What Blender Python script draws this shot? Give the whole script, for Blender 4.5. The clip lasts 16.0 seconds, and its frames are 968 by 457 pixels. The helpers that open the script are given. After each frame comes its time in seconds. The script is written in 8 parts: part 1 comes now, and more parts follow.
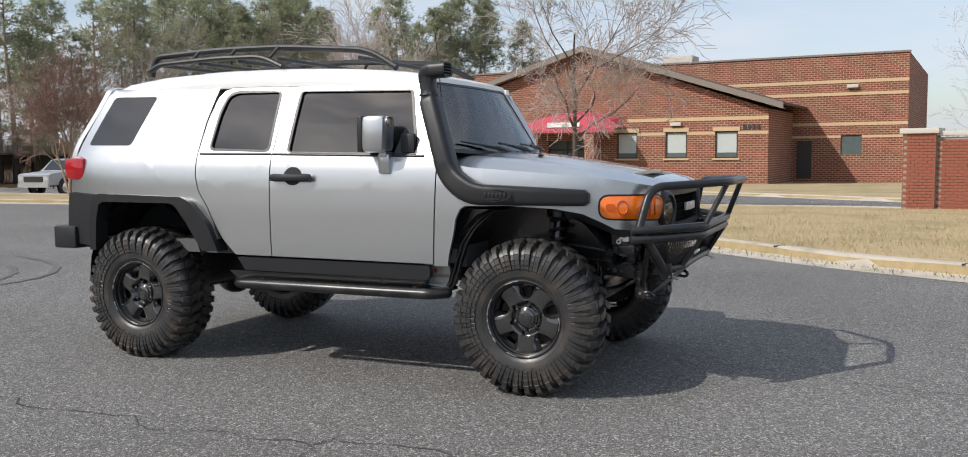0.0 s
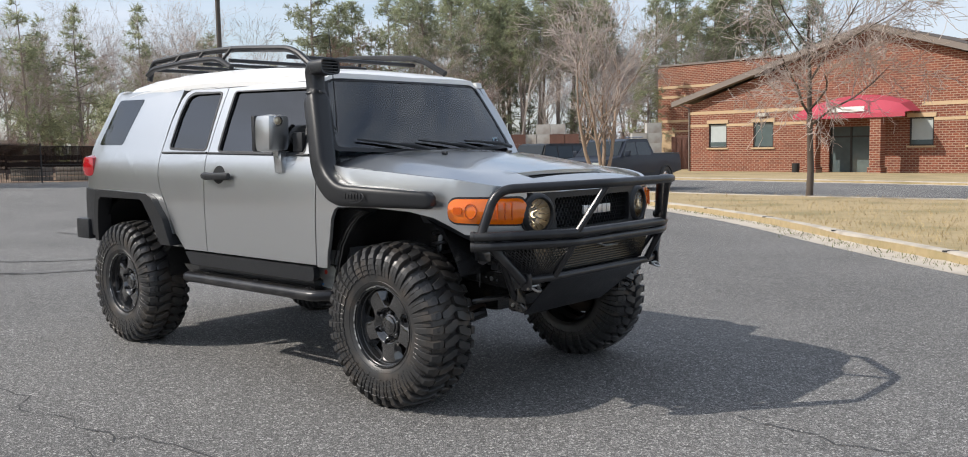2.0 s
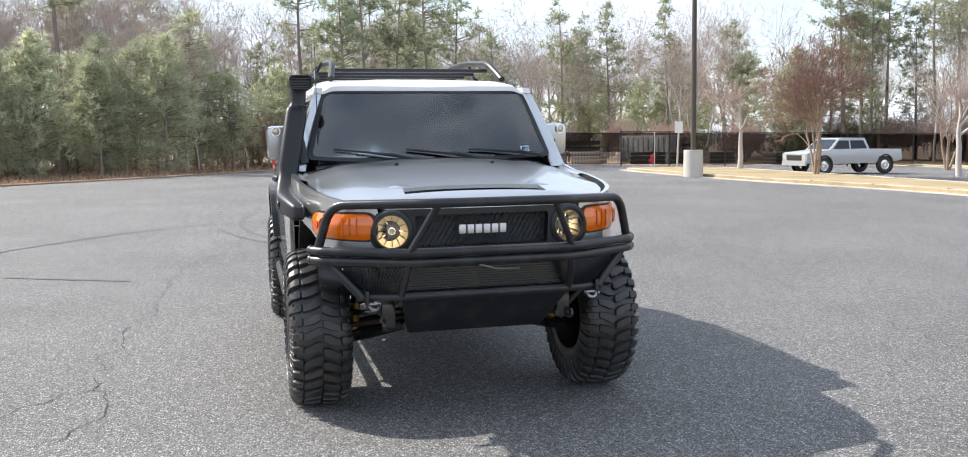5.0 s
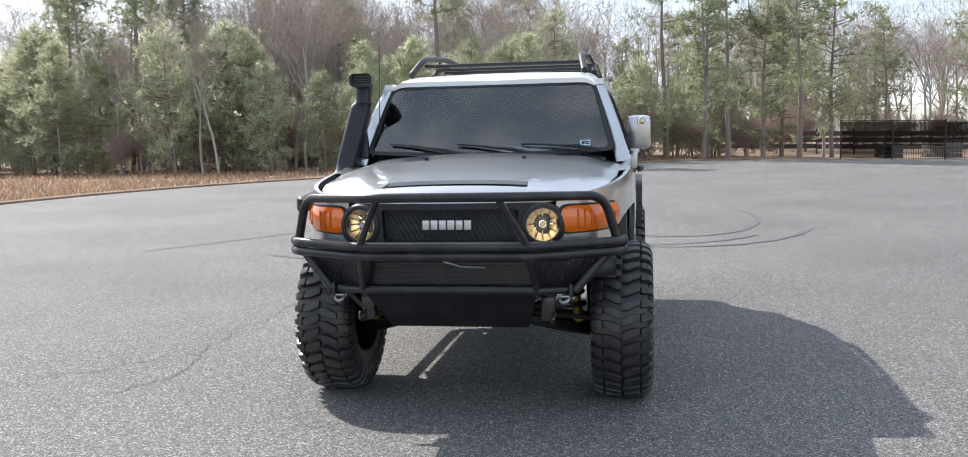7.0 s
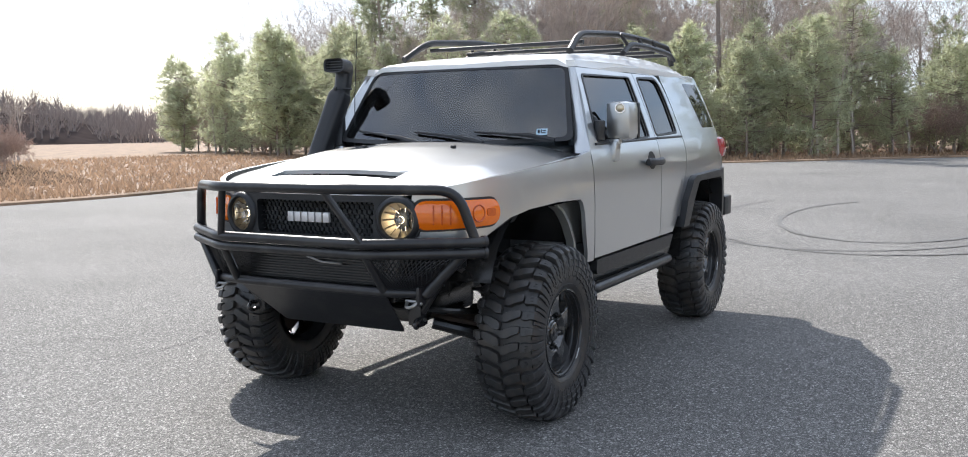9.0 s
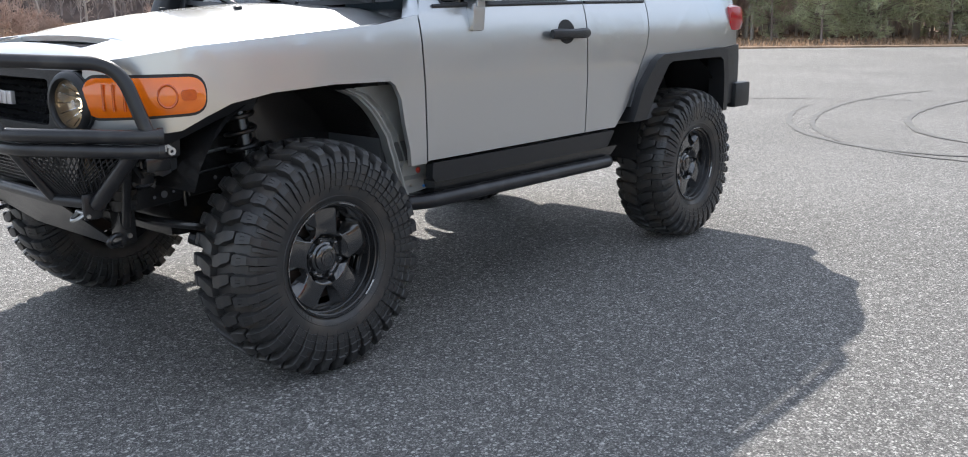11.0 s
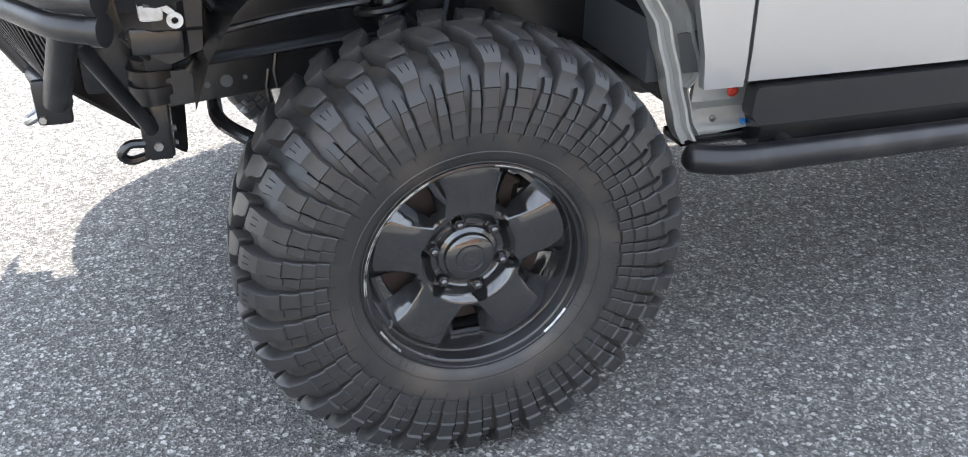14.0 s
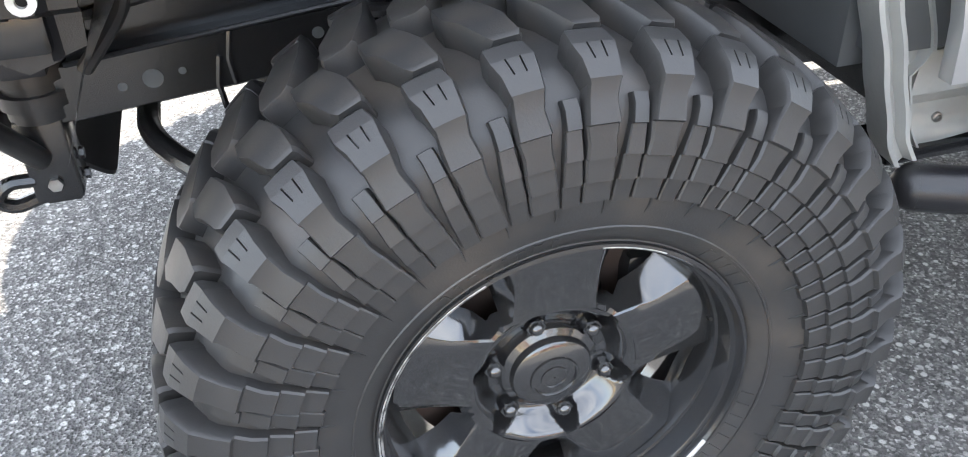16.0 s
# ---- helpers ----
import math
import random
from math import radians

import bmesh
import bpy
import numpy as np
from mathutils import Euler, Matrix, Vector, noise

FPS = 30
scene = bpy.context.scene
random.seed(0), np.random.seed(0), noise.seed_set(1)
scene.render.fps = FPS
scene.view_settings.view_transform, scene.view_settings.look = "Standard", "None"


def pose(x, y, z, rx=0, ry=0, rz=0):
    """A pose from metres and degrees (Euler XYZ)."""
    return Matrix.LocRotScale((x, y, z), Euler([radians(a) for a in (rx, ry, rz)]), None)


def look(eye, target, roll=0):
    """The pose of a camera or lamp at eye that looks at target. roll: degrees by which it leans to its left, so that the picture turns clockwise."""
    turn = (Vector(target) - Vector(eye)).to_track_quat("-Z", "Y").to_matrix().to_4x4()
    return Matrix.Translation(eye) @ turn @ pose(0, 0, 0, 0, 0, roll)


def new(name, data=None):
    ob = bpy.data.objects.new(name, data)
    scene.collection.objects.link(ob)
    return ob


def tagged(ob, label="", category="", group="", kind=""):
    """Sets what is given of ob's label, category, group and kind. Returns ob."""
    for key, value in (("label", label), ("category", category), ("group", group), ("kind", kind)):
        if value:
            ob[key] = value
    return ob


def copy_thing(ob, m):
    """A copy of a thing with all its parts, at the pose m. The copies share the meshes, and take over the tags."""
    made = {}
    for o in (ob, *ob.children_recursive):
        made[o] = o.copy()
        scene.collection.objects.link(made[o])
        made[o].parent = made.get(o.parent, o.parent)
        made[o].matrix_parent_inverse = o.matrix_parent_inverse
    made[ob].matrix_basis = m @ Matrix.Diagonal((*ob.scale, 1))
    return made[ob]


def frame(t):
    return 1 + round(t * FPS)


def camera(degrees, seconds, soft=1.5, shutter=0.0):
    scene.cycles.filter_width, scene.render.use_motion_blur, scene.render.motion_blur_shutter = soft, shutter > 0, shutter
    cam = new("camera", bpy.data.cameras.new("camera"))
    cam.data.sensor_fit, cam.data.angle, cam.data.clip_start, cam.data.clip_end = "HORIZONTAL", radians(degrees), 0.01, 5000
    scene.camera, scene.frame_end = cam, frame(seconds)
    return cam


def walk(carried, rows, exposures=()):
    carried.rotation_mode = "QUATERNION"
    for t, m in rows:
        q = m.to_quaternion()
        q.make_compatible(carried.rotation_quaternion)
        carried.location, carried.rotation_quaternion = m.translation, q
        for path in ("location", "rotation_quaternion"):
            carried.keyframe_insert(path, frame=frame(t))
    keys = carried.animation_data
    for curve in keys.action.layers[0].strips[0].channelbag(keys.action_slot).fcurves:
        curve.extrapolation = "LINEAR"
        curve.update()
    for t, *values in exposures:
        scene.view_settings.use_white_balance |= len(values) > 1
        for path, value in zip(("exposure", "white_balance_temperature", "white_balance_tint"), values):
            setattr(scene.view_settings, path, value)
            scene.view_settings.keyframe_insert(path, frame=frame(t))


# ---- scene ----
cam = camera(55.8, 16.0, soft=1.0)
PATH = [
    (0, (4.47, -5.504, 1.326), (3.68, -3.674, 1.161), -0.5),
    (0.5, (4.928, -5.183, 1.324), (4.005, -3.416, 1.154), -0.6),
    (1, (5.366, -4.839, 1.326), (4.305, -3.153, 1.15), -0.9),
    (1.5, (5.81, -4.466, 1.334), (4.637, -2.857, 1.15), -0.7),
    (2, (6.225, -4.038, 1.351), (4.899, -2.551, 1.169), -1.0),
    (2.5, (6.618, -3.623, 1.365), (5.163, -2.263, 1.179), -0.9),
    (3, (6.953, -3.186, 1.392), (5.383, -1.961, 1.207), -1.0),
    (3.2, (7.094, -3.008, 1.385), (5.472, -1.853, 1.202), -1.0),
    (5.3, (7.902, -0.84, 1.455), (5.946, -0.471, 1.259), -0.8),
    (5.5, (7.946, -0.634, 1.445), (5.974, -0.363, 1.251), -0.8),
    (6, (7.931, -0.103, 1.435), (5.942, -0.032, 1.236), -0.8),
    (6.5, (7.877, 0.425, 1.435), (5.891, 0.286, 1.239), -1.5),
    (7, (7.783, 0.91, 1.427), (5.821, 0.578, 1.228), -1.2),
    (7.5, (7.608, 1.367, 1.431), (5.676, 0.888, 1.231), -0.8),
    (8, (7.39, 1.78, 1.427), (5.513, 1.121, 1.22), -0.7),
    (8.2, (7.254, 1.977, 1.409), (5.402, 1.251, 1.2), -0.8),
    (10.3, (5.543, 3.461, 1.374), (3.976, 2.254, 1.072), -0.5),
    (10.5, (5.289, 3.482, 1.321), (3.739, 2.267, 0.974), -0.5),
    (11, (4.789, 3.473, 1.29), (3.321, 2.196, 0.828), -0.3),
    (11.5, (4.263, 3.346, 1.297), (3.129, 1.824, 0.667), 0.4),
    (12, (3.873, 3.104, 1.277), (2.93, 1.47, 0.613), -0.6),
    (12.5, (3.551, 2.848, 1.262), (2.832, 1.121, 0.556), -1.5),
    (13, (3.384, 2.584, 1.261), (2.734, 0.867, 0.468), -0.2),
    (13.5, (3.29, 2.448, 1.262), (2.689, 0.755, 0.384), 0.4),
    (14, (3.16, 2.337, 1.266), (2.613, 0.656, 0.329), 0.9),
    (14.5, (3.055, 2.25, 1.241), (2.578, 0.577, 0.254), 0.2),
    (15, (3.053, 2.057, 1.195), (2.586, 0.427, 0.135), -0.4),
    (15.5, (3.052, 1.848, 1.152), (2.596, 0.219, 0.087), -1.8),
    (16, (2.997, 1.629, 1.144), (2.56, 0.039, 0.012), -1.6),
]
EXPOSURE = [(0.0, 0.25, 6500, 10), (1.5, 0.3, 6500, 10), (2.2, 0.5, 6500, 10), (2.7, 0.95, 6500, 10), (3.0, 1.1, 6500, 10), (5.5, 0.98, 6400, 10), (6.0, 0.9, 6400, 10), (8.2, 0.95, 6400, 10), (10.3, 1.0, 6400, 10), (11.0, 1.05, 6400, 10), (11.5, 1.1, 6400, 10), (12.0, 1.4, 6450, 10), (12.5, 1.75, 6500, 10), (13.0, 2.1, 6600, 10), (13.5, 2.15, 6600, 10), (14.0, 2.4, 6650, 10), (14.5, 2.5, 6650, 10), (15.0, 2.6, 6700, 10), (15.5, 2.6, 6700, 10), (16.0, 2.95, 6800, 10)]
walk(cam, [(t, look(e, g, r)) for t, e, g, r in PATH], EXPOSURE)


# ---- sky and sun ----
world = bpy.data.worlds.new("sky")
scene.world = world
world.use_nodes = True
wn, wl = world.node_tree.nodes, world.node_tree.links
SUN_DIR = Vector((-0.735, -0.885, 1.0)).normalized()
sky = wn.new("ShaderNodeTexSky")
sky.sky_type = "NISHITA"
sky.sun_disc = False
sky.sun_elevation = math.asin(SUN_DIR.z)
sky.sun_rotation = math.atan2(SUN_DIR.x, SUN_DIR.y)
sky.air_density, sky.dust_density, sky.ozone_density = 1.0, 1.4, 1.2
# thin high cloud in long streaks
wco = wn.new("ShaderNodeTexCoord")
wmap = wn.new("ShaderNodeMapping")
wmap.inputs["Scale"].default_value = (1.2, 1.2, 5.5)
wno = wn.new("ShaderNodeTexNoise")
wno.inputs["Scale"].default_value = 2.3
wno.inputs["Detail"].default_value = 7
wno.inputs["Roughness"].default_value = 0.58
wra = wn.new("ShaderNodeValToRGB")
wra.color_ramp.elements[0].position, wra.color_ramp.elements[1].position = 0.24, 0.68
wmix = wn.new("ShaderNodeMix")
wmix.data_type = "RGBA"
wl.new(wco.outputs["Generated"], wmap.inputs["Vector"])
wl.new(wmap.outputs["Vector"], wno.inputs["Vector"])
wl.new(wno.outputs["Fac"], wra.inputs["Fac"])
wl.new(wra.outputs["Color"], wmix.inputs[0])
wl.new(sky.outputs["Color"], wmix.inputs[6])
wmix.inputs[7].default_value = (4.9, 5.3, 6.0, 1)
wl.new(wmix.outputs[2], wn["Background"].inputs["Color"])
wn["Background"].inputs["Strength"].default_value = 0.125

sun_data = bpy.data.lights.new("sun", "SUN")
sun_data.energy, sun_data.angle, sun_data.color = 3.5, radians(0.53), (1.0, 0.94, 0.86)
sun = new("sun", sun_data)
sun.matrix_world = look(SUN_DIR * 60, (0, 0, 0))


# ---- materials ----
def mat(name, base, rough=0.6, metal=0.0, var=0.12, scale=6.0, bump=0.0, bscale=60.0, coat=0.0, spec=0.5, dark=None, dscale=1.2, damt=0.35, wear=None, sheen=0.0):
    """Principled surface with grain, broader stains (dark) and worn spots (wear)."""
    m = bpy.data.materials.new(name)
    m.use_nodes = True
    n, l = m.node_tree.nodes, m.node_tree.links
    b = n["Principled BSDF"]
    b.inputs["Roughness"].default_value, b.inputs["Metallic"].default_value = rough, metal
    b.inputs["Coat Weight"].default_value = coat
    b.inputs["Coat Roughness"].default_value = 0.04
    b.inputs["Specular IOR Level"].default_value = spec
    co = n.new("ShaderNodeTexCoord")
    no = n.new("ShaderNodeTexNoise")
    no.inputs["Scale"].default_value, no.inputs["Detail"].default_value = scale, 6
    l.new(co.outputs["Object"], no.inputs["Vector"])
    mx = n.new("ShaderNodeMix")
    mx.data_type = "RGBA"
    lo = tuple(c * (1 - var) for c in base)
    hi = tuple(min(1, c * (1 + var)) for c in base)
    mx.inputs[6].default_value, mx.inputs[7].default_value = (*lo, 1), (*hi, 1)
    l.new(no.outputs["Fac"], mx.inputs[0])
    col = mx.outputs[2]
    for extra, sc, amt, a, bb in ((dark, dscale, damt, 0.48, 0.66), (wear, scale * 3, 1.0, 0.60, 0.68)):
        if extra is None:
            continue
        n2 = n.new("ShaderNodeTexNoise")
        n2.inputs["Scale"].default_value, n2.inputs["Detail"].default_value = sc, 8
        l.new(co.outputs["Object"], n2.inputs["Vector"])
        rp = n.new("ShaderNodeValToRGB")
        rp.color_ramp.elements[0].position, rp.color_ramp.elements[1].position = a, bb
        rp.color_ramp.elements[1].color = (amt, amt, amt, 1)
        l.new(n2.outputs["Fac"], rp.inputs["Fac"])
        m2 = n.new("ShaderNodeMix")
        m2.data_type = "RGBA"
        l.new(rp.outputs["Color"], m2.inputs[0])
        l.new(col, m2.inputs[6])
        m2.inputs[7].default_value = (*extra, 1)
        col = m2.outputs[2]
    l.new(col, b.inputs["Base Color"])
    rr = n.new("ShaderNodeMapRange")
    rr.inputs["To Min"].default_value, rr.inputs["To Max"].default_value = max(0.02, rough * 0.82), min(1, rough * 1.18)
    l.new(no.outputs["Fac"], rr.inputs["Value"])
    l.new(rr.outputs["Result"], b.inputs["Roughness"])
    if bump:
        nb = n.new("ShaderNodeTexNoise")
        nb.inputs["Scale"].default_value, nb.inputs["Detail"].default_value = bscale, 4
        l.new(co.outputs["Object"], nb.inputs["Vector"])
        bp = n.new("ShaderNodeBump")
        bp.inputs["Strength"].default_value, bp.inputs["Distance"].default_value = bump, 0.004
        l.new(nb.outputs["Fac"], bp.inputs["Height"])
        l.new(bp.outputs["Normal"], b.inputs["Normal"])
    return m


def glass(name, tint, ior=1.45, rough=0.0):
    m = bpy.data.materials.new(name)
    m.use_nodes = True
    n, l = m.node_tree.nodes, m.node_tree.links
    n.remove(n["Principled BSDF"])
    tr, gl, fr, mx = n.new("ShaderNodeBsdfTransparent"), n.new("ShaderNodeBsdfGlossy"), n.new("ShaderNodeFresnel"), n.new("ShaderNodeMixShader")
    tr.inputs["Color"].default_value = (*tint, 1)
    gl.inputs["Roughness"].default_value = rough
    fr.inputs["IOR"].default_value = ior
    l.new(fr.outputs[0], mx.inputs[0])
    l.new(tr.outputs[0], mx.inputs[1])
    l.new(gl.outputs[0], mx.inputs[2])
    l.new(mx.outputs[0], n["Material Output"].inputs["Surface"])
    return m


def emit(name, color, strength):
    m = bpy.data.materials.new(name)
    m.use_nodes = True
    b = m.node_tree.nodes["Principled BSDF"]
    b.inputs["Base Color"].default_value = (*color, 1)
    b.inputs["Emission Color"].default_value = (*color, 1)
    b.inputs["Emission Strength"].default_value = strength
    return m


def asphalt_mat(name, base, specks, crack=0.0):
    """Bitumen with pale stone chips, patches and a rough bump."""
    m = bpy.data.materials.new(name)
    m.use_nodes = True
    n, l = m.node_tree.nodes, m.node_tree.links
    b = n["Principled BSDF"]
    b.inputs["Roughness"].default_value = 0.82
    co = n.new("ShaderNodeTexCoord")
    vo = n.new("ShaderNodeTexVoronoi")
    vo.inputs["Scale"].default_value = 190
    l.new(co.outputs["Object"], vo.inputs["Vector"])
    big = n.new("ShaderNodeTexNoise")
    big.inputs["Scale"].default_value, big.inputs["Detail"].default_value = 0.35, 9
    l.new(co.outputs["Object"], big.inputs["Vector"])
    mid = n.new("ShaderNodeTexNoise")
    mid.inputs["Scale"].default_value, mid.inputs["Detail"].default_value = 60, 8
    mid.inputs["Roughness"].default_value = 0.75
    l.new(co.outputs["Object"], mid.inputs["Vector"])
    sep = n.new("ShaderNodeSeparateColor")
    l.new(vo.outputs["Color"], sep.inputs[0])
    chip = n.new("ShaderNodeValToRGB")
    chip.color_ramp.elements[0].position, chip.color_ramp.elements[0].color = 0.0, (*(c * 0.55 for c in base), 1)
    chip.color_ramp.elements[1].position, chip.color_ramp.elements[1].color = 1.0, (*specks, 1)
    e = chip.color_ramp.elements.new(0.55)
    e.color = (*base, 1)
    e = chip.color_ramp.elements.new(0.86)
    e.color = (*(0.65 * c + 0.35 * s for c, s in zip(base, specks)), 1)
    l.new(sep.outputs[0], chip.inputs["Fac"])
    mul = n.new("ShaderNodeMix")
    mul.data_type, mul.blend_type = "RGBA", "MULTIPLY"
    mul.inputs[0].default_value = 1.0
    rp = n.new("ShaderNodeMapRange")
    rp.inputs["From Min"].default_value, rp.inputs["From Max"].default_value = 0.3, 0.7
    rp.inputs["To Min"].default_value, rp.inputs["To Max"].default_value = 0.80, 1.16
    l.new(big.outputs["Fac"], rp.inputs["Value"])
    l.new(chip.outputs["Color"], mul.inputs[6])
    l.new(rp.outputs["Result"], mul.inputs[7])
    mu2 = n.new("ShaderNodeMix")
    mu2.data_type, mu2.blend_type = "RGBA", "MULTIPLY"
    mu2.inputs[0].default_value = 1.0
    rp2 = n.new("ShaderNodeMapRange")
    rp2.inputs["From Min"].default_value, rp2.inputs["From Max"].default_value = 0.3, 0.7
    rp2.inputs["To Min"].default_value, rp2.inputs["To Max"].default_value = 0.42, 1.58
    l.new(mid.outputs["Fac"], rp2.inputs["Value"])
    l.new(mul.outputs[2], mu2.inputs[6])
    l.new(rp2.outputs["Result"], mu2.inputs[7])
    # scattered larger pale stones, and a coarser mottling
    v2 = n.new("ShaderNodeTexVoronoi")
    v2.inputs["Scale"].default_value = 62
    l.new(co.outputs["Object"], v2.inputs["Vector"])
    s2 = n.new("ShaderNodeSeparateColor")
    l.new(v2.outputs["Color"], s2.inputs[0])
    r3 = n.new("ShaderNodeMapRange")
    r3.inputs["From Min"].default_value, r3.inputs["From Max"].default_value = 0.72, 0.95
    r3.inputs["To Min"].default_value, r3.inputs["To Max"].default_value = 0.0, 0.9
    l.new(s2.outputs[1], r3.inputs["Value"])
    near = n.new("ShaderNodeMapRange")
    near.inputs["From Min"].default_value, near.inputs["From Max"].default_value = 0.30, 0.46
    near.inputs["To Min"].default_value, near.inputs["To Max"].default_value = 1.0, 0.0
    l.new(v2.outputs["Distance"], near.inputs["Value"])
    sm = n.new("ShaderNodeMath")
    sm.operation = "MULTIPLY"
    l.new(r3.outputs["Result"], sm.inputs[0])
    l.new(near.outputs["Result"], sm.inputs[1])
    mo = n.new("ShaderNodeTexNoise")
    mo.inputs["Scale"].default_value, mo.inputs["Detail"].default_value, mo.inputs["Roughness"].default_value = 26, 10, 0.85
    l.new(co.outputs["Object"], mo.inputs["Vector"])
    r4 = n.new("ShaderNodeMapRange")
    r4.inputs["From Min"].default_value, r4.inputs["From Max"].default_value = 0.3, 0.7
    r4.inputs["To Min"].default_value, r4.inputs["To Max"].default_value = 0.40, 1.60
    l.new(mo.outputs["Fac"], r4.inputs["Value"])
    mu3 = n.new("ShaderNodeMix")
    mu3.data_type, mu3.blend_type = "RGBA", "MULTIPLY"
    mu3.inputs[0].default_value = 1.0
    l.new(mu2.outputs[2], mu3.inputs[6])
    l.new(r4.outputs["Result"], mu3.inputs[7])
    st = n.new("ShaderNodeMix")
    st.data_type = "RGBA"
    l.new(sm.outputs[0], st.inputs[0])
    l.new(mu3.outputs[2], st.inputs[6])
    st.inputs[7].default_value = (*(min(1, c * 1.25) for c in specks), 1)
    l.new(st.outputs[2], b.inputs["Base Color"])
    bp = n.new("ShaderNodeBump")
    bp.inputs["Strength"].default_value, bp.inputs["Distance"].default_value = 0.9, 0.004
    ad = n.new("ShaderNodeMath")
    ad.operation = "ADD"
    l.new(vo.outputs["Distance"], ad.inputs[0])
    l.new(mid.outputs["Fac"], ad.inputs[1])
    l.new(ad.outputs[0], bp.inputs["Height"])
    l.new(bp.outputs["Normal"], b.inputs["Normal"])
    return m


def brick_mat(name, c1, c2, mortar, scale=1.0, axis="x"):
    """Running-bond brick for walls; the wall's own x runs along the courses."""
    m = bpy.data.materials.new(name)
    m.use_nodes = True
    n, l = m.node_tree.nodes, m.node_tree.links
    b = n["Principled BSDF"]
    b.inputs["Roughness"].default_value = 0.9
    co = n.new("ShaderNodeTexCoord")
    sp, cb = n.new("ShaderNodeSeparateXYZ"), n.new("ShaderNodeCombineXYZ")
    l.new(co.outputs["Object"], sp.inputs[0])
    l.new(sp.outputs["X" if axis == "x" else "Y"], cb.inputs["X"])
    l.new(sp.outputs["Z"], cb.inputs["Y"])
    br = n.new("ShaderNodeTexBrick")
    br.inputs["Color1"].default_value, br.inputs["Color2"].default_value, br.inputs["Mortar"].default_value = (*c1, 1), (*c2, 1), (*mortar, 1)
    br.inputs["Scale"].default_value = 1.0
    br.inputs["Brick Width"].default_value, br.inputs["Row Height"].default_value = 0.42 * scale, 0.16 * scale
    br.inputs["Mortar Size"].default_value = 0.024 * scale
    br.inputs["Bias"].default_value = -0.1
    l.new(cb.outputs[0], br.inputs["Vector"])
    no = n.new("ShaderNodeTexNoise")
    no.inputs["Scale"].default_value, no.inputs["Detail"].default_value = 0.8, 8
    l.new(co.outputs["Object"], no.inputs["Vector"])
    rp = n.new("ShaderNodeMapRange")
    rp.inputs["To Min"].default_value, rp.inputs["To Max"].default_value = 0.72, 1.28
    l.new(no.outputs["Fac"], rp.inputs["Value"])
    mu = n.new("ShaderNodeMix")
    mu.data_type, mu.blend_type = "RGBA", "MULTIPLY"
    mu.inputs[0].default_value = 1.0
    l.new(br.outputs["Color"], mu.inputs[6])
    l.new(rp.outputs["Result"], mu.inputs[7])
    l.new(mu.outputs[2], b.inputs["Base Color"])
    bp = n.new("ShaderNodeBump")
    bp.invert = True
    bp.inputs["Strength"].default_value, bp.inputs["Distance"].default_value = 0.5, 0.01
    l.new(br.outputs["Fac"], bp.inputs["Height"])
    l.new(bp.outputs["Normal"], b.inputs["Normal"])
    return m


def leafy(name, base, var=0.45, through_light=0.0):
    """Foliage, bark or grass: the shade varies from clump to clump."""
    m = bpy.data.materials.new(name)
    m.use_nodes = True
    n, l = m.node_tree.nodes, m.node_tree.links
    b = n["Principled BSDF"]
    b.inputs["Roughness"].default_value = 0.75
    b.inputs["Specular IOR Level"].default_value = 0.25
    ge, oi = n.new("ShaderNodeNewGeometry"), n.new("ShaderNodeObjectInfo")
    ad = n.new("ShaderNodeMath")
    ad.operation = "MULTIPLY_ADD"
    ad.inputs[1].default_value = 0.65
    l.new(ge.outputs["Random Per Island"], ad.inputs[0])
    ml = n.new("ShaderNodeMath")
    ml.operation = "MULTIPLY"
    ml.inputs[1].default_value = 0.35
    l.new(oi.outputs["Random"], ml.inputs[0])
    l.new(ml.outputs[0], ad.inputs[2])
    mx = n.new("ShaderNodeMix")
    mx.data_type = "RGBA"
    mx.inputs[6].default_value = (*(c * (1 - var) for c in base), 1)
    mx.inputs[7].default_value = (*(c * (1 + var) for c in base), 1)
    l.new(ad.outputs[0], mx.inputs[0])
    l.new(mx.outputs[2], b.inputs["Base Color"])
    if through_light:
        tl, ms = n.new("ShaderNodeBsdfTranslucent"), n.new("ShaderNodeMixShader")
        l.new(mx.outputs[2], tl.inputs["Color"])
        ms.inputs[0].default_value = through_light
        l.new(b.outputs[0], ms.inputs[1])
        l.new(tl.outputs[0], ms.inputs[2])
        l.new(ms.outputs[0], n["Material Output"].inputs["Surface"])
    return m


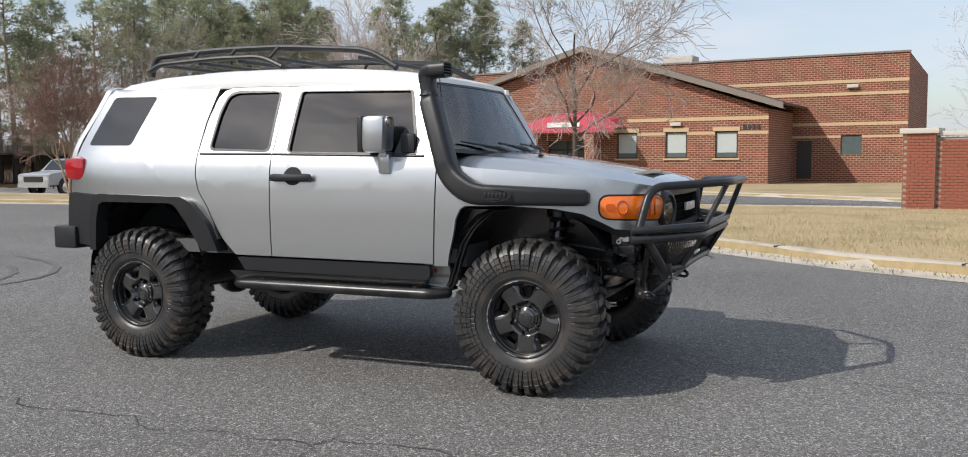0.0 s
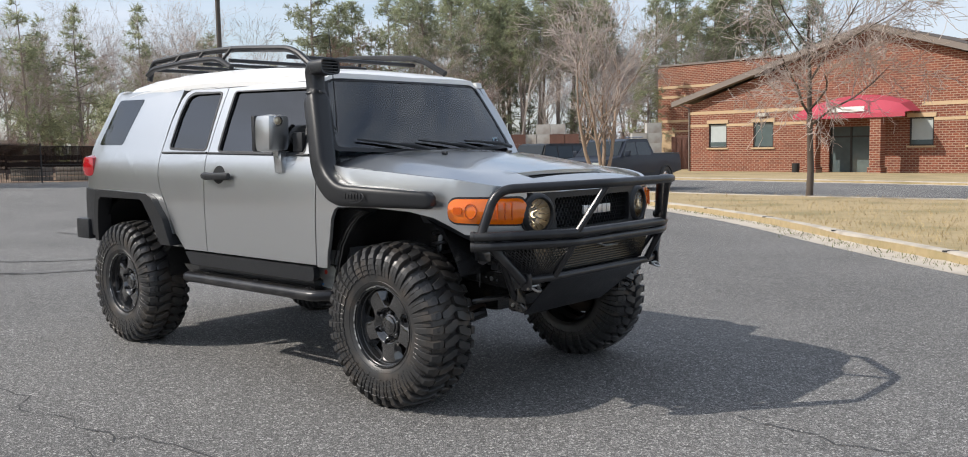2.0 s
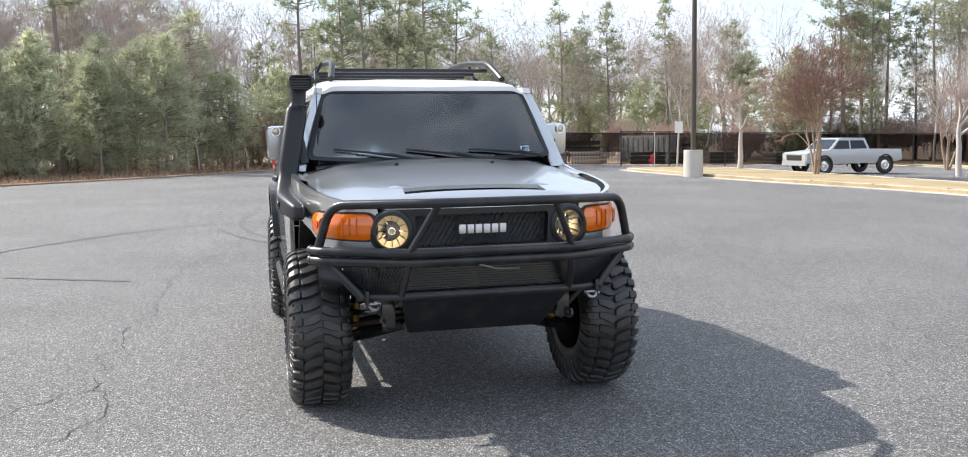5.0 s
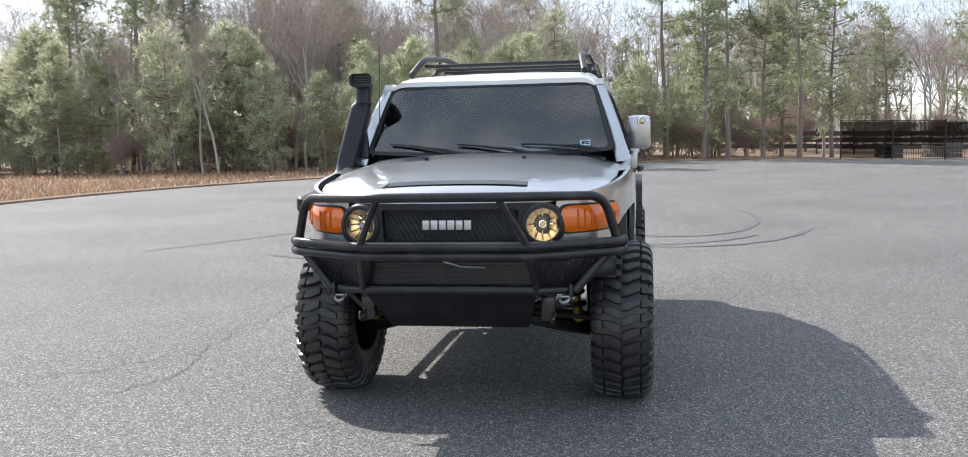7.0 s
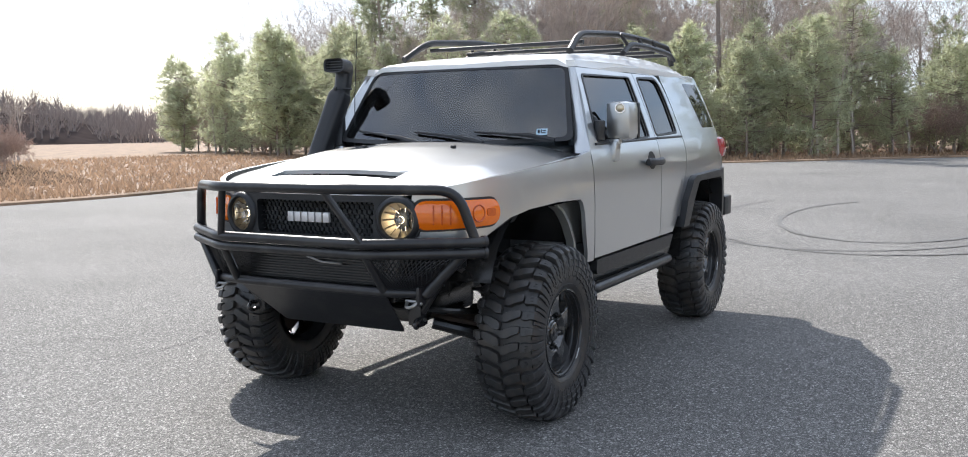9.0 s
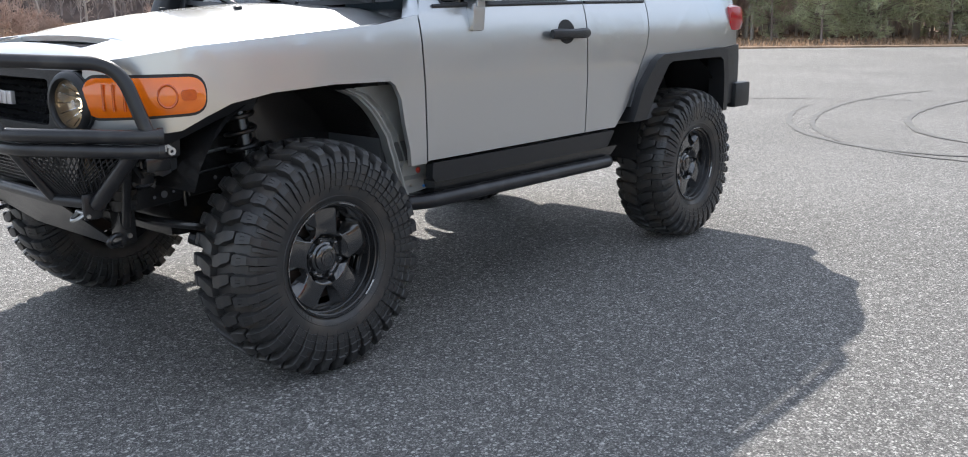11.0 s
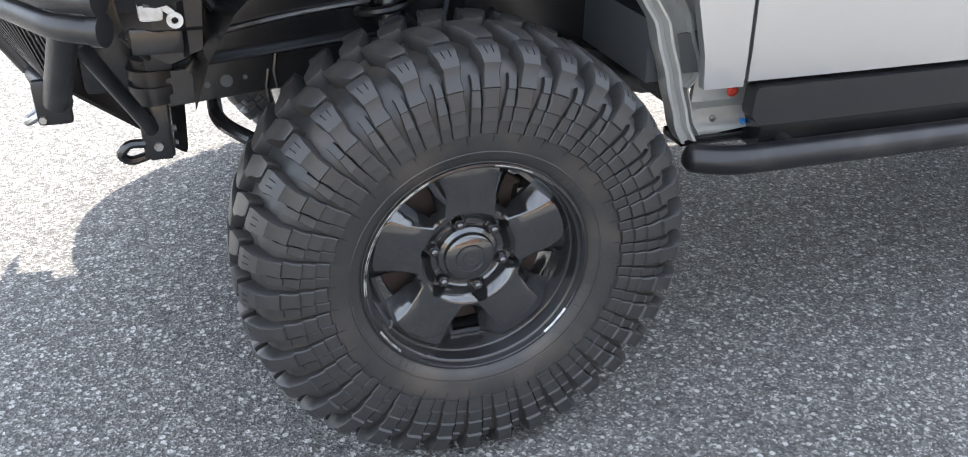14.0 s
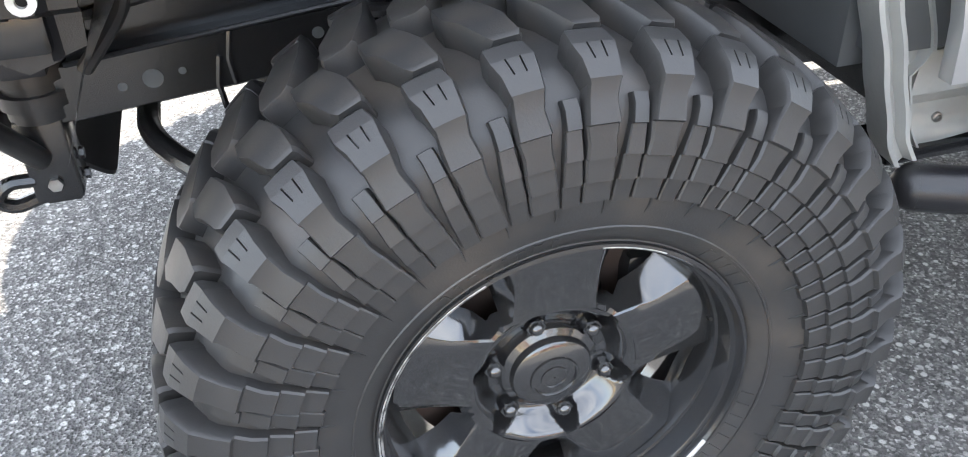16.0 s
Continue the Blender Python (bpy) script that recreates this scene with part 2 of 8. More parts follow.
M = {}
M["silver"] = mat("silver_paint", (0.52, 0.535, 0.545), 0.31, 0.9, var=0.03, scale=900, coat=1.0)
M["white"] = mat("white_paint", (0.78, 0.78, 0.77), 0.35, 0, var=0.02, scale=3, coat=0.6)
M["plastic"] = mat("dark_plastic", (0.0135, 0.0145, 0.0165), 0.42, 0, var=0.12, scale=30, bump=0.15, bscale=700)
M["plastic_grey"] = mat("grey_plastic", (0.014, 0.0145, 0.016), 0.42, 0, var=0.1, scale=12, bump=0.12, bscale=600, spec=0.4)
M["black_steel"] = mat("black_powder_coat", (0.012, 0.012, 0.014), 0.30, 0, var=0.25, scale=14, bump=0.12, bscale=500, dark=(0.06, 0.058, 0.055), dscale=9, damt=0.4)
M["chassis"] = mat("chassis_black", (0.014, 0.014, 0.0145), 0.22, 0, var=0.3, scale=8, bump=0.05, bscale=120, spec=0.7, dark=(0.04, 0.036, 0.032), dscale=9, damt=0.3)
M["rubber"] = mat("tyre_rubber", (0.029, 0.0285, 0.0285), 0.40, 0, var=0.3, scale=22, bump=0.06, bscale=420, dark=(0.085, 0.070, 0.056), dscale=7, damt=0.6)
M["rim"] = mat("satin_black_alloy", (0.015, 0.015, 0.0155), 0.13, 0.0, var=0.2, scale=10, bump=0.012, bscale=500, coat=1.0, spec=0.9, dark=(0.035, 0.033, 0.03), dscale=16, damt=0.3)
M["rim_edge"] = mat("scuffed_rim_lip", (0.02, 0.02, 0.021), 0.26, 0.1, var=0.2, scale=9, coat=0.4)
M["scuff"] = mat("scuffed_bright_metal", (0.52, 0.51, 0.49), 0.45, 0.6, var=0.3, scale=60, dark=(0.02, 0.02, 0.02), dscale=55, damt=1.0)
M["steel"] = mat("bare_steel", (0.42, 0.42, 0.41), 0.38, 1.0, var=0.25, scale=30, dark=(0.15, 0.12, 0.09), dscale=14, damt=0.6)
M["bare_white"] = mat("pale_primer_metal", (0.72, 0.71, 0.68), 0.5, 0.1, var=0.15, scale=40, dark=(0.35, 0.3, 0.25), dscale=30, damt=0.5)
M["brass"] = mat("zinc_yellow", (0.42, 0.27, 0.06), 0.4, 0.5, var=0.2, scale=20)
M["chrome"] = mat("chrome", (0.75, 0.75, 0.76), 0.14, 1.0, var=0.05, scale=8)
M["inner_metal"] = mat("bare_inner_panel", (0.34, 0.345, 0.33), 0.33, 0.35, var=0.15, scale=9, bump=0.2, bscale=60, dark=(0.20, 0.19, 0.17), dscale=5, damt=0.5)
M["amber"] = mat("amber_lens", (0.82, 0.17, 0.008), 0.12, 0, var=0.12, scale=26, coat=0.9)
M["amber_deep"] = mat("amber_inner", (0.55, 0.085, 0.004), 0.2, 0, var=0.2, scale=60, coat=0.5)
M["red_lens"] = mat("red_lens", (0.36, 0.006, 0.012), 0.12, 0, var=0.15, scale=30, coat=0.5)
M["letter"] = mat("silver_lettering", (0.66, 0.66, 0.67), 0.3, 0.6, var=0.06, scale=20)
M["tint"] = glass("tinted_glass", (0.05, 0.055, 0.06), 2.1)
M["screen"] = glass("windscreen_glass", (0.70, 0.80, 0.85), 2.2, 0.03)
M["clear"] = glass("lamp_glass", (0.92, 0.92, 0.92), 1.35)
M["bulb"] = emit("lit_bulb", (1.0, 0.80, 0.52), 2.5)
M["reflector"] = mat("lamp_reflector", (0.60, 0.52, 0.39), 0.30, 0.95, var=0.1, scale=40)
M["cabin"] = mat("cabin_trim", (0.085, 0.088, 0.09), 0.8, 0, var=0.2, scale=12)
M["cabin_grey"] = mat("seat_cloth", (0.26, 0.27, 0.28), 0.9, 0, var=0.2, scale=40)
M["red"] = mat("red_plug", (0.55, 0.05, 0.03), 0.5)
M["blue"] = mat("blue_plug", (0.02, 0.22, 0.62), 0.5)
M["sticker"] = mat("inspection_sticker", (0.50, 0.68, 0.80), 0.6, var=0.1, scale=90)
M["rust"] = mat("brown_rust", (0.040, 0.026, 0.020), 0.7, 0.2, var=0.4, scale=18)
M["asphalt"] = asphalt_mat("asphalt", (0.116, 0.113, 0.109), (0.39, 0.38, 0.36))
M["crack"] = mat("crack_fill", (0.045, 0.045, 0.046), 0.9, 0, var=0.4, scale=12)
M["skid"] = mat("skid_rubber", (0.105, 0.103, 0.10), 0.85, 0, var=0.3, scale=9, dark=(0.13, 0.13, 0.13), dscale=5, damt=0.95)
M["concrete"] = mat("kerb_concrete", (0.43, 0.385, 0.325), 0.9, 0, var=0.14, scale=5, bump=0.5, bscale=90, dark=(0.24, 0.21, 0.17), dscale=1.4, damt=0.6)
M["grass"] = mat("dormant_turf", (0.37, 0.285, 0.155), 0.95, 0, var=0.35, scale=9, bump=0.9, bscale=45, dark=(0.20, 0.17, 0.075), dscale=0.5, damt=0.7)
M["litter"] = mat("leaf_litter", (0.25, 0.165, 0.105), 0.95, 0, var=0.45, scale=5, bump=1.0, bscale=22, dark=(0.09, 0.06, 0.035), dscale=0.8, damt=0.7)
M["far_wood"] = mat("far_wood_floor", (0.050, 0.041, 0.040), 1.0, 0, var=0.45, scale=0.5, spec=0.0, dark=(0.028, 0.023, 0.022), dscale=0.08, damt=0.7)
M["field"] = mat("winter_field", (0.125, 0.088, 0.064), 1.0, metal=0, spec=0.0, var=0.4, scale=0.6, bump=1.0, bscale=6, dark=(0.055, 0.042, 0.03), dscale=0.15, damt=0.7)
M["blade"] = leafy("dry_grass", (0.40, 0.31, 0.165), 0.4)
M["weed"] = leafy("green_weeds", (0.11, 0.13, 0.035), 0.4)
M["scrub"] = leafy("dry_scrub", (0.36, 0.25, 0.17), 0.4, 0.4)
M["bark"] = leafy("grey_bark", (0.46, 0.41, 0.37), 0.35)
M["bark_dark"] = leafy("dark_bark", (0.27, 0.22, 0.19), 0.3)
M["bark_verge"] = leafy("dark_verge_bark", (0.11, 0.088, 0.072), 0.3)
M["bark_pale"] = leafy("pale_smooth_bark", (0.35, 0.255, 0.185), 0.25)
M["twig"] = leafy("grey_twigs", (0.54, 0.475, 0.435), 0.35, 0.5)
M["twig_red"] = leafy("reddish_twigs", (0.54, 0.43, 0.375), 0.3, 0.5)
M["twig_rust"] = leafy("rusty_twigs", (0.38, 0.255, 0.21), 0.3, 0.4)
M["needle"] = leafy("pine_needles", (0.36, 0.385, 0.25), 0.4, 0.6)
M["needle_light"] = leafy("young_pine_needles", (0.56, 0.58, 0.40), 0.35, 0.6)
M["brick"] = brick_mat("red_brick", (0.22, 0.060, 0.031), (0.135, 0.034, 0.020), (0.33, 0.23, 0.165))
M["brick_y"] = brick_mat("red_brick_side", (0.22, 0.060, 0.031), (0.135, 0.034, 0.020), (0.33, 0.23, 0.165), axis="y")
M["brick_near"] = mat("red_brick_piece", (0.25, 0.080, 0.048), 0.9, 0, var=0.3, scale=7, bump=0.4, bscale=60)
M["mortar"] = mat("mortar", (0.30, 0.25, 0.21), 0.95, 0, var=0.12, scale=9)
M["stone"] = mat("buff_stone", (0.50, 0.36, 0.22), 0.85, 0, var=0.12, scale=3)
M["cap"] = mat("pale_coping", (0.50, 0.47, 0.42), 0.85, 0, var=0.12, scale=3)
M["shingle"] = mat("brown_shingle", (0.085, 0.068, 0.055), 0.9, 0, var=0.3, scale=14, bump=0.5, bscale=30)
M["fascia"] = mat("brown_metal_fascia", (0.20, 0.165, 0.14), 0.6, 0, var=0.08, scale=3)
M["awning"] = mat("red_awning", (0.42, 0.055, 0.085), 0.75, 0, var=0.1, scale=4)
M["frame_dark"] = mat("dark_window_frame", (0.03, 0.028, 0.026), 0.5)
M["window"] = mat("window_pane", (0.10, 0.13, 0.13), 0.06, 0, var=0.3, scale=1.5, spec=0.9)
M["blind"] = mat("window_blind", (0.42, 0.46, 0.45), 0.6, 0, var=0.08, scale=4)
M["screen_mesh"] = glass("fence_screen_mesh", (0.48, 0.48, 0.48), 1.01)
M["post"] = mat("fence_post_black", (0.02, 0.02, 0.02), 0.5)
M["pole"] = mat("bronze_pole", (0.085, 0.07, 0.055), 0.6, 0.2, var=0.15, scale=2)
M["hydrant"] = mat("red_hydrant", (0.50, 0.03, 0.03), 0.5, 0, var=0.15, scale=12)
M["sign"] = mat("white_sign", (0.75, 0.76, 0.74), 0.5, 0, var=0.05, scale=5)
M["old_timber"] = mat("weathered_timber", (0.17, 0.15, 0.13), 0.9, 0, var=0.3, scale=4)
M["sign_post"] = mat("pale_post", (0.45, 0.42, 0.36), 0.7)
M["truck_blue"] = mat("slate_blue_paint", (0.016, 0.022, 0.036), 0.42, 0.0, var=0.05, scale=300, coat=0.12, spec=0.3)
M["jeep_black"] = mat("black_paint", (0.008, 0.009, 0.012), 0.40, 0.0, var=0.05, scale=300, coat=0.10, spec=0.3)
M["maroon"] = mat("maroon_paint", (0.045, 0.012, 0.012), 0.35, 0.0, var=0.05, scale=300, coat=0.2, spec=0.3)
M["pickup_silver"] = mat("pale_silver_paint", (0.48, 0.50, 0.52), 0.35, 0.5, var=0.03, scale=300, coat=0.6)
M["car_glass"] = mat("car_window", (0.02, 0.026, 0.03), 0.08, 0, var=0.1, scale=3, spec=0.45)
M["container"] = mat("pale_container", (0.44, 0.43, 0.41), 0.8, 0, var=0.2, scale=2, dark=(0.22, 0.18, 0.15), dscale=0.9, damt=0.7)
M["container_red"] = mat("brown_container", (0.15, 0.075, 0.058), 0.85, 0, var=0.3, scale=2)
M["red_fence"] = mat("weathered_red_fence", (0.105, 0.078, 0.068), 0.9, 0, var=0.3, scale=4)
M["hill"] = leafy("distant_winter_wood", (0.27, 0.225, 0.205), 0.4)


# ---- mesh helpers ----
def part(name, bm, material, parent=None, label="", smooth=True, angle=32, recalc=True):
    """Links a bmesh as one mesh object under its parent."""
    me = bpy.data.meshes.new(name)
    if recalc:
        bmesh.ops.recalc_face_normals(bm, faces=bm.faces)
    bm.to_mesh(me)
    bm.free()
    me.materials.append(M[material])
    if smooth:
        me.shade_smooth()
        me.set_sharp_from_angle(angle=radians(angle))
    ob = new(name, me)
    ob.parent = parent
    if label:
        ob["label"] = label
    return ob


def share(ob, m, parent):
    """Another object on the same mesh."""
    o = new(ob.name.split(".")[0], ob.data)
    o.parent = parent
    o.matrix_basis = m
    return o


def thing(name, label, category, at=(0, 0, 0), turn=0.0, group="", kind=""):
    ob = new(name)
    ob.empty_display_size = 0.1
    ob.matrix_basis = pose(*at, 0, 0, turn)
    return tagged(ob, label, category, group, kind)


def box(bm, c, s, bevel=0.0, m=None):
    r = bmesh.ops.create_cube(bm, size=1)
    for v in r["verts"]:
        v.co = Vector((c[0] + v.co.x * s[0], c[1] + v.co.y * s[1], c[2] + v.co.z * s[2]))
    geo = r["verts"]
    if bevel:
        es = list({e for v in geo for e in v.link_edges})
        rb = bmesh.ops.bevel(bm, geom=es, offset=bevel, segments=2, profile=0.6, affect="EDGES")
        geo = list(set(rb["verts"]))
    if m is not None:
        bmesh.ops.transform(bm, matrix=m, verts=geo)
    return geo


def skin(bm, rings, closed=True, caps=True):
    for p, q in zip(rings, rings[1:]):
        k = len(p)
        for i in range(k if closed else k - 1):
            bm.faces.new((p[i], p[(i + 1) % k], q[(i + 1) % k], q[i]))
    if caps and closed:
        bm.faces.new(rings[0][::-1])
        bm.faces.new(rings[-1])


def fillet(pts, r, n=5):
    """Rounds the inner corners of a polyline."""
    pts = [Vector(p) for p in pts]
    out = [pts[0]]
    for a, b, c in zip(pts, pts[1:], pts[2:]):
        d1, d2 = (a - b), (c - b)
        k = min(r, d1.length * 0.45, d2.length * 0.45)
        p, q = b + d1.normalized() * k, b + d2.normalized() * k
        for i in range(n + 1):
            t = i / n
            out.append((1 - t) ** 2 * p + 2 * t * (1 - t) * b + t * t * q)
    out.append(pts[-1])
    return out


def tube(bm, pts, r, seg=12, caps=True):
    """Sweeps a round section along a line; r may be a list."""
    pts = [Vector(p) for p in pts]
    rr = r if isinstance(r, (list, tuple)) else [r] * len(pts)
    tang = []
    for i in range(len(pts)):
        a, b = pts[max(0, i - 1)], pts[min(len(pts) - 1, i + 1)]
        tang.append((b - a).normalized())
    ref = Vector((0, 0, 1)) if abs(tang[0].z) < 0.9 else Vector((1, 0, 0))
    a = ref.cross(tang[0]).normalized()
    rings = []
    for p, t, q in zip(pts, tang, rr):
        a = (a - t * a.dot(t)).normalized()
        b = t.cross(a)
        rings.append([bm.verts.new(p + q * (math.cos(2 * math.pi * k / seg) * a + math.sin(2 * math.pi * k / seg) * b)) for k in range(seg)])
    skin(bm, rings, True, caps)


def cyl(bm, p0, p1, r0, r1=None, seg=16, caps=True):
    tube(bm, [p0, p1], [r0, r0 if r1 is None else r1], seg, caps)


def lathe(bm, prof, seg=48, m=None):
    """Turns a profile of (radius, y) about the y axis."""
    rings = []
    for k in range(seg):
        f = 2 * math.pi * k / seg
        rings.append([bm.verts.new((r * math.sin(f), y, r * math.cos(f))) for r, y in prof])
    for k in range(seg):
        p, q = rings[k], rings[(k + 1) % seg]
        for i in range(len(prof) - 1):
            bm.faces.new((p[i], p[i + 1], q[i + 1], q[i]))
    if m is not None:
        bmesh.ops.transform(bm, matrix=m, verts=[v for r in rings for v in r])


def sheet(outline, holes, fmap, thick, step=0.06, bm=None):
    """A curved panel: a flat outline in (u, v) with holes, cut into a grid, laid on the surface fmap(u, v, depth) with thickness."""
    b = bmesh.new()
    es = []
    for loop in [outline, *holes]:
        vs = [b.verts.new((p[0], p[1], 0)) for p in loop]
        es += [b.edges.new((vs[i], vs[(i + 1) % len(vs)])) for i in range(len(vs))]
    bmesh.ops.triangle_fill(b, use_beauty=True, use_dissolve=False, edges=es)
    us, vs_ = [p[0] for p in outline], [p[1] for p in outline]
    for axis, lo, hi in ((0, min(us), max(us)), (1, min(vs_), max(vs_))):
        k = max(1, math.ceil((hi - lo) / step))
        for i in range(1, k):
            no = Vector((1, 0, 0)) if axis == 0 else Vector((0, 1, 0))
            bmesh.ops.bisect_plane(b, geom=b.verts[:] + b.edges[:] + b.faces[:], dist=1e-6, plane_co=no * (lo + (hi - lo) * i / k), plane_no=no)
    b.verts.ensure_lookup_table()
    b.verts.index_update()
    out = bm or bmesh.new()
    front = [out.verts.new(fmap(v.co.x, v.co.y, 0.0)) for v in b.verts]
    back = [out.verts.new(fmap(v.co.x, v.co.y, thick)) for v in b.verts]
    for f in b.faces:
        ids = [v.index for v in f.verts]
        out.faces.new([front[i] for i in ids])
        out.faces.new([back[i] for i in ids[::-1]])
    for e in b.edges:
        if len(e.link_faces) == 1:
            i, j = (v.index for v in e.verts)
            out.faces.new((front[i], front[j], back[j], back[i]))
    b.free()
    return out


def smooth01(t):
    t = min(1.0, max(0.0, t))
    return t * t * (3 - 2 * t)


def lerp_table(tab, x):
    if x <= tab[0][0]:
        return tab[0][1]
    for (a, p), (b, q) in zip(tab, tab[1:]):
        if x <= b:
            t = (x - a) / (b - a)
            return p + (q - p) * t
    return tab[-1][1]


def rounded(pts, r, n=4):
    """A closed outline with rounded corners."""
    out = []
    k = len(pts)
    for i in range(k):
        a, b, c = Vector(pts[i - 1]), Vector(pts[i]), Vector(pts[(i + 1) % k])
        d1, d2 = a - b, c - b
        q = min(r, d1.length * 0.45, d2.length * 0.45)
        p0, p1 = b + d1.normalized() * q, b + d2.normalized() * q
        for j in range(n + 1):
            t = j / n
            out.append(tuple((1 - t) ** 2 * p0 + 2 * t * (1 - t) * b + t * t * p1))
    return out


def ground_z(x, y):
    """The lot falls gently away to the north."""
    u = (y - 2) / 1.5
    return -0.019 * 1.5 * (math.log1p(math.exp(u)) if u < 40 else u)


# ---- ground, lot, kerbs ----
def curve(pts, step=0.8):
    """A smooth line through plan points, evenly divided."""
    P = [Vector(p) for p in pts]
    out = []
    for i in range(len(P) - 1):
        a, p, q, b = P[max(0, i - 1)], P[i], P[i + 1], P[min(len(P) - 1, i + 2)]
        n = max(1, round((q - p).length / step))
        for k in range(n):
            t = k / n
            out.append(0.5 * (2 * p + (q - a) * t + (2 * a - 5 * p + 4 * q - b) * t * t + (3 * p - a - 3 * q + b) * t ** 3))
    out.append(P[-1])
    return out


def raw(name, verts, faces, material, parent=None, label="", smooth=False):
    me = bpy.data.meshes.new(name)
    me.from_pydata([tuple(v) for v in verts], [], faces)
    me.materials.append(M[material])
    if smooth:
        me.shade_smooth()
    ob = new(name, me)
    ob.parent = parent
    if label:
        ob["label"] = label
    return ob


gx = [-900, -500, -300, -200, -140, -100, -80, -60, -45, -30, -15, 0, 15, 30, 50, 80, 140, 300, 900]
gy = [-900, -500, -300, -200, -140, -100, -70, -50, -35, -20, -10, -4, -1, 0, 1, 2, 3, 4, 5, 7, 10, 15, 22, 30, 40, 55, 70, 90, 130, 200, 400, 900]
gv = [(x, y, ground_z(x, min(y, 110)) - 0.05) for y in gy for x in gx]
gf = [(j * len(gx) + i, j * len(gx) + i + 1, (j + 1) * len(gx) + i + 1, (j + 1) * len(gx) + i) for j in range(len(gy) - 1) for i in range(len(gx) - 1)]
tagged(raw("ground", gv, gf, "litter"), "brown leaf litter and bare winter soil", "ground", kind="structure")

WOOD_EDGE = [(60, -30), (20, -20), (5, -16.5), (-3, -14.8), (-7, -14.2), (-12.7, -14.8), (-18.6, -13.8), (-25, -10.8), (-31, -5.2), (-35, -1.8), (-40.5, 2.8), (-45.5, 9.0)]
NORTH = [(-46, 40.2), (-30, 40), (-14, 39.5), (-4, 37.4), (1, 33.8), (5, 30.2), (9, 27.8), (20, 25), (60, 21)]
LOT = [tuple(p) for p in curve(WOOD_EDGE, 2.0)] + [(-46, 12)] + [tuple(p) for p in curve(NORTH, 2.0)]
lot = part("pavement", sheet(LOT, [], lambda x, y, k: Vector((x, y, ground_z(x, y) - k)), 0.04, 2.5), "asphalt", None, smooth=True, angle=20)
tagged(lot, "weathered grey asphalt lot with pale stone chips", "asphalt", kind="structure")


def sweep_kerb(name, line, sect, material, label):
    """Sweeps a kerb section (offset to the left of the line, height) along a plan line on the ground."""
    verts, faces = [], []
    for i, p in enumerate(line):
        d = (line[min(len(line) - 1, i + 1)] - line[max(0, i - 1)]).normalized()
        n = Vector((-d.y, d.x))
        for o, z in sect:
            q = p + n * o
            verts.append((q.x, q.y, ground_z(q.x, q.y) + z))
    k = len(sect)
    for i in range(len(line) - 1):
        for j in range(k - 1):
            faces.append((i * k + j, (i + 1) * k + j, (i + 1) * k + j + 1, i * k + j + 1))
    ob = raw(name, verts, faces, material, smooth=True)
    ob.data.set_sharp_from_angle(angle=radians(40))
    return tagged(ob, label, "kerb", kind="structure")


KERB = [(24, -5), (14, 0.2), (9, 3.2), (5.34, 5.65), (3.93, 6.65), (1.8, 8.75), (-2, 12.7), (-7.0, 16.6), (-11, 18.0), (-16, 18.2), (-22.9, 17.4), (-33.6, 17.6), (-36.4, 18.3), (-37.8, 20.0), (-37.6, 22.6), (-36.5, 24.0)]
kl = curve(KERB, 0.6)[::-1]
SECT = [(0.46, 0.004), (0.02, 0.012), (0.0, 0.025), (-0.012, 0.10), (-0.035, 0.135), (-0.07, 0.145), (-0.17, 0.145), (-0.19, 0.10)]
sweep_kerb("kerb", kl, [(-o, z) for o, z in SECT], "concrete", "worn buff concrete kerb and gutter")
FAR = [(-36.5, 24.0), (-24, 23.2), (-13, 22.0), (-8, 21.4), (-3.6, 21.1), (3, 21.9), (12, 20.6), (24, 17)]
fl = curve(FAR, 0.8)[::-1]
sweep_kerb("kerb_far", fl, [(-o, z) for o, z in SECT], "concrete", "buff concrete kerb along the road")
nl = curve(NORTH, 1.0)
sweep_kerb("kerb_north", nl[::-1], [(o, z) for o, z in SECT], "concrete", "buff concrete kerb before the lawn")
el = curve(WOOD_EDGE, 0.8)
sweep_kerb("edging", el[::-1], [(0.12, 0.0), (0.10, 0.05), (0.02, 0.08), (-0.10, 0.07), (-0.2, 0.0)], "litter", "low leaf-covered edging of the lot")
# joints across the kerb
bm = bmesh.new()
for i in range(4, len(kl) - 4, 5):
    p = kl[i]
    if p.x < -20:
        continue
    d = (kl[i + 1] - kl[i - 1]).normalized()
    a = math.degrees(math.atan2(d.y, d.x))
    n = Vector((-d.y, d.x))
    q = p + n * 0.08
    box(bm, (0, 0, 0), (0.012, 0.20, 0.02), 0, pose(q.x, q.y, ground_z(q.x, q.y) + 0.1385, 0, 0, a))
tagged(part("kerb_joint", bm, "crack", None, smooth=False), "dark joints in the concrete kerb", "joint", kind="structure")


def turf_z(x, y):
    return ground_z(x, y) + 0.12 + 0.03 * noise.noise(Vector((x * 0.7, y * 0.7, 0)))


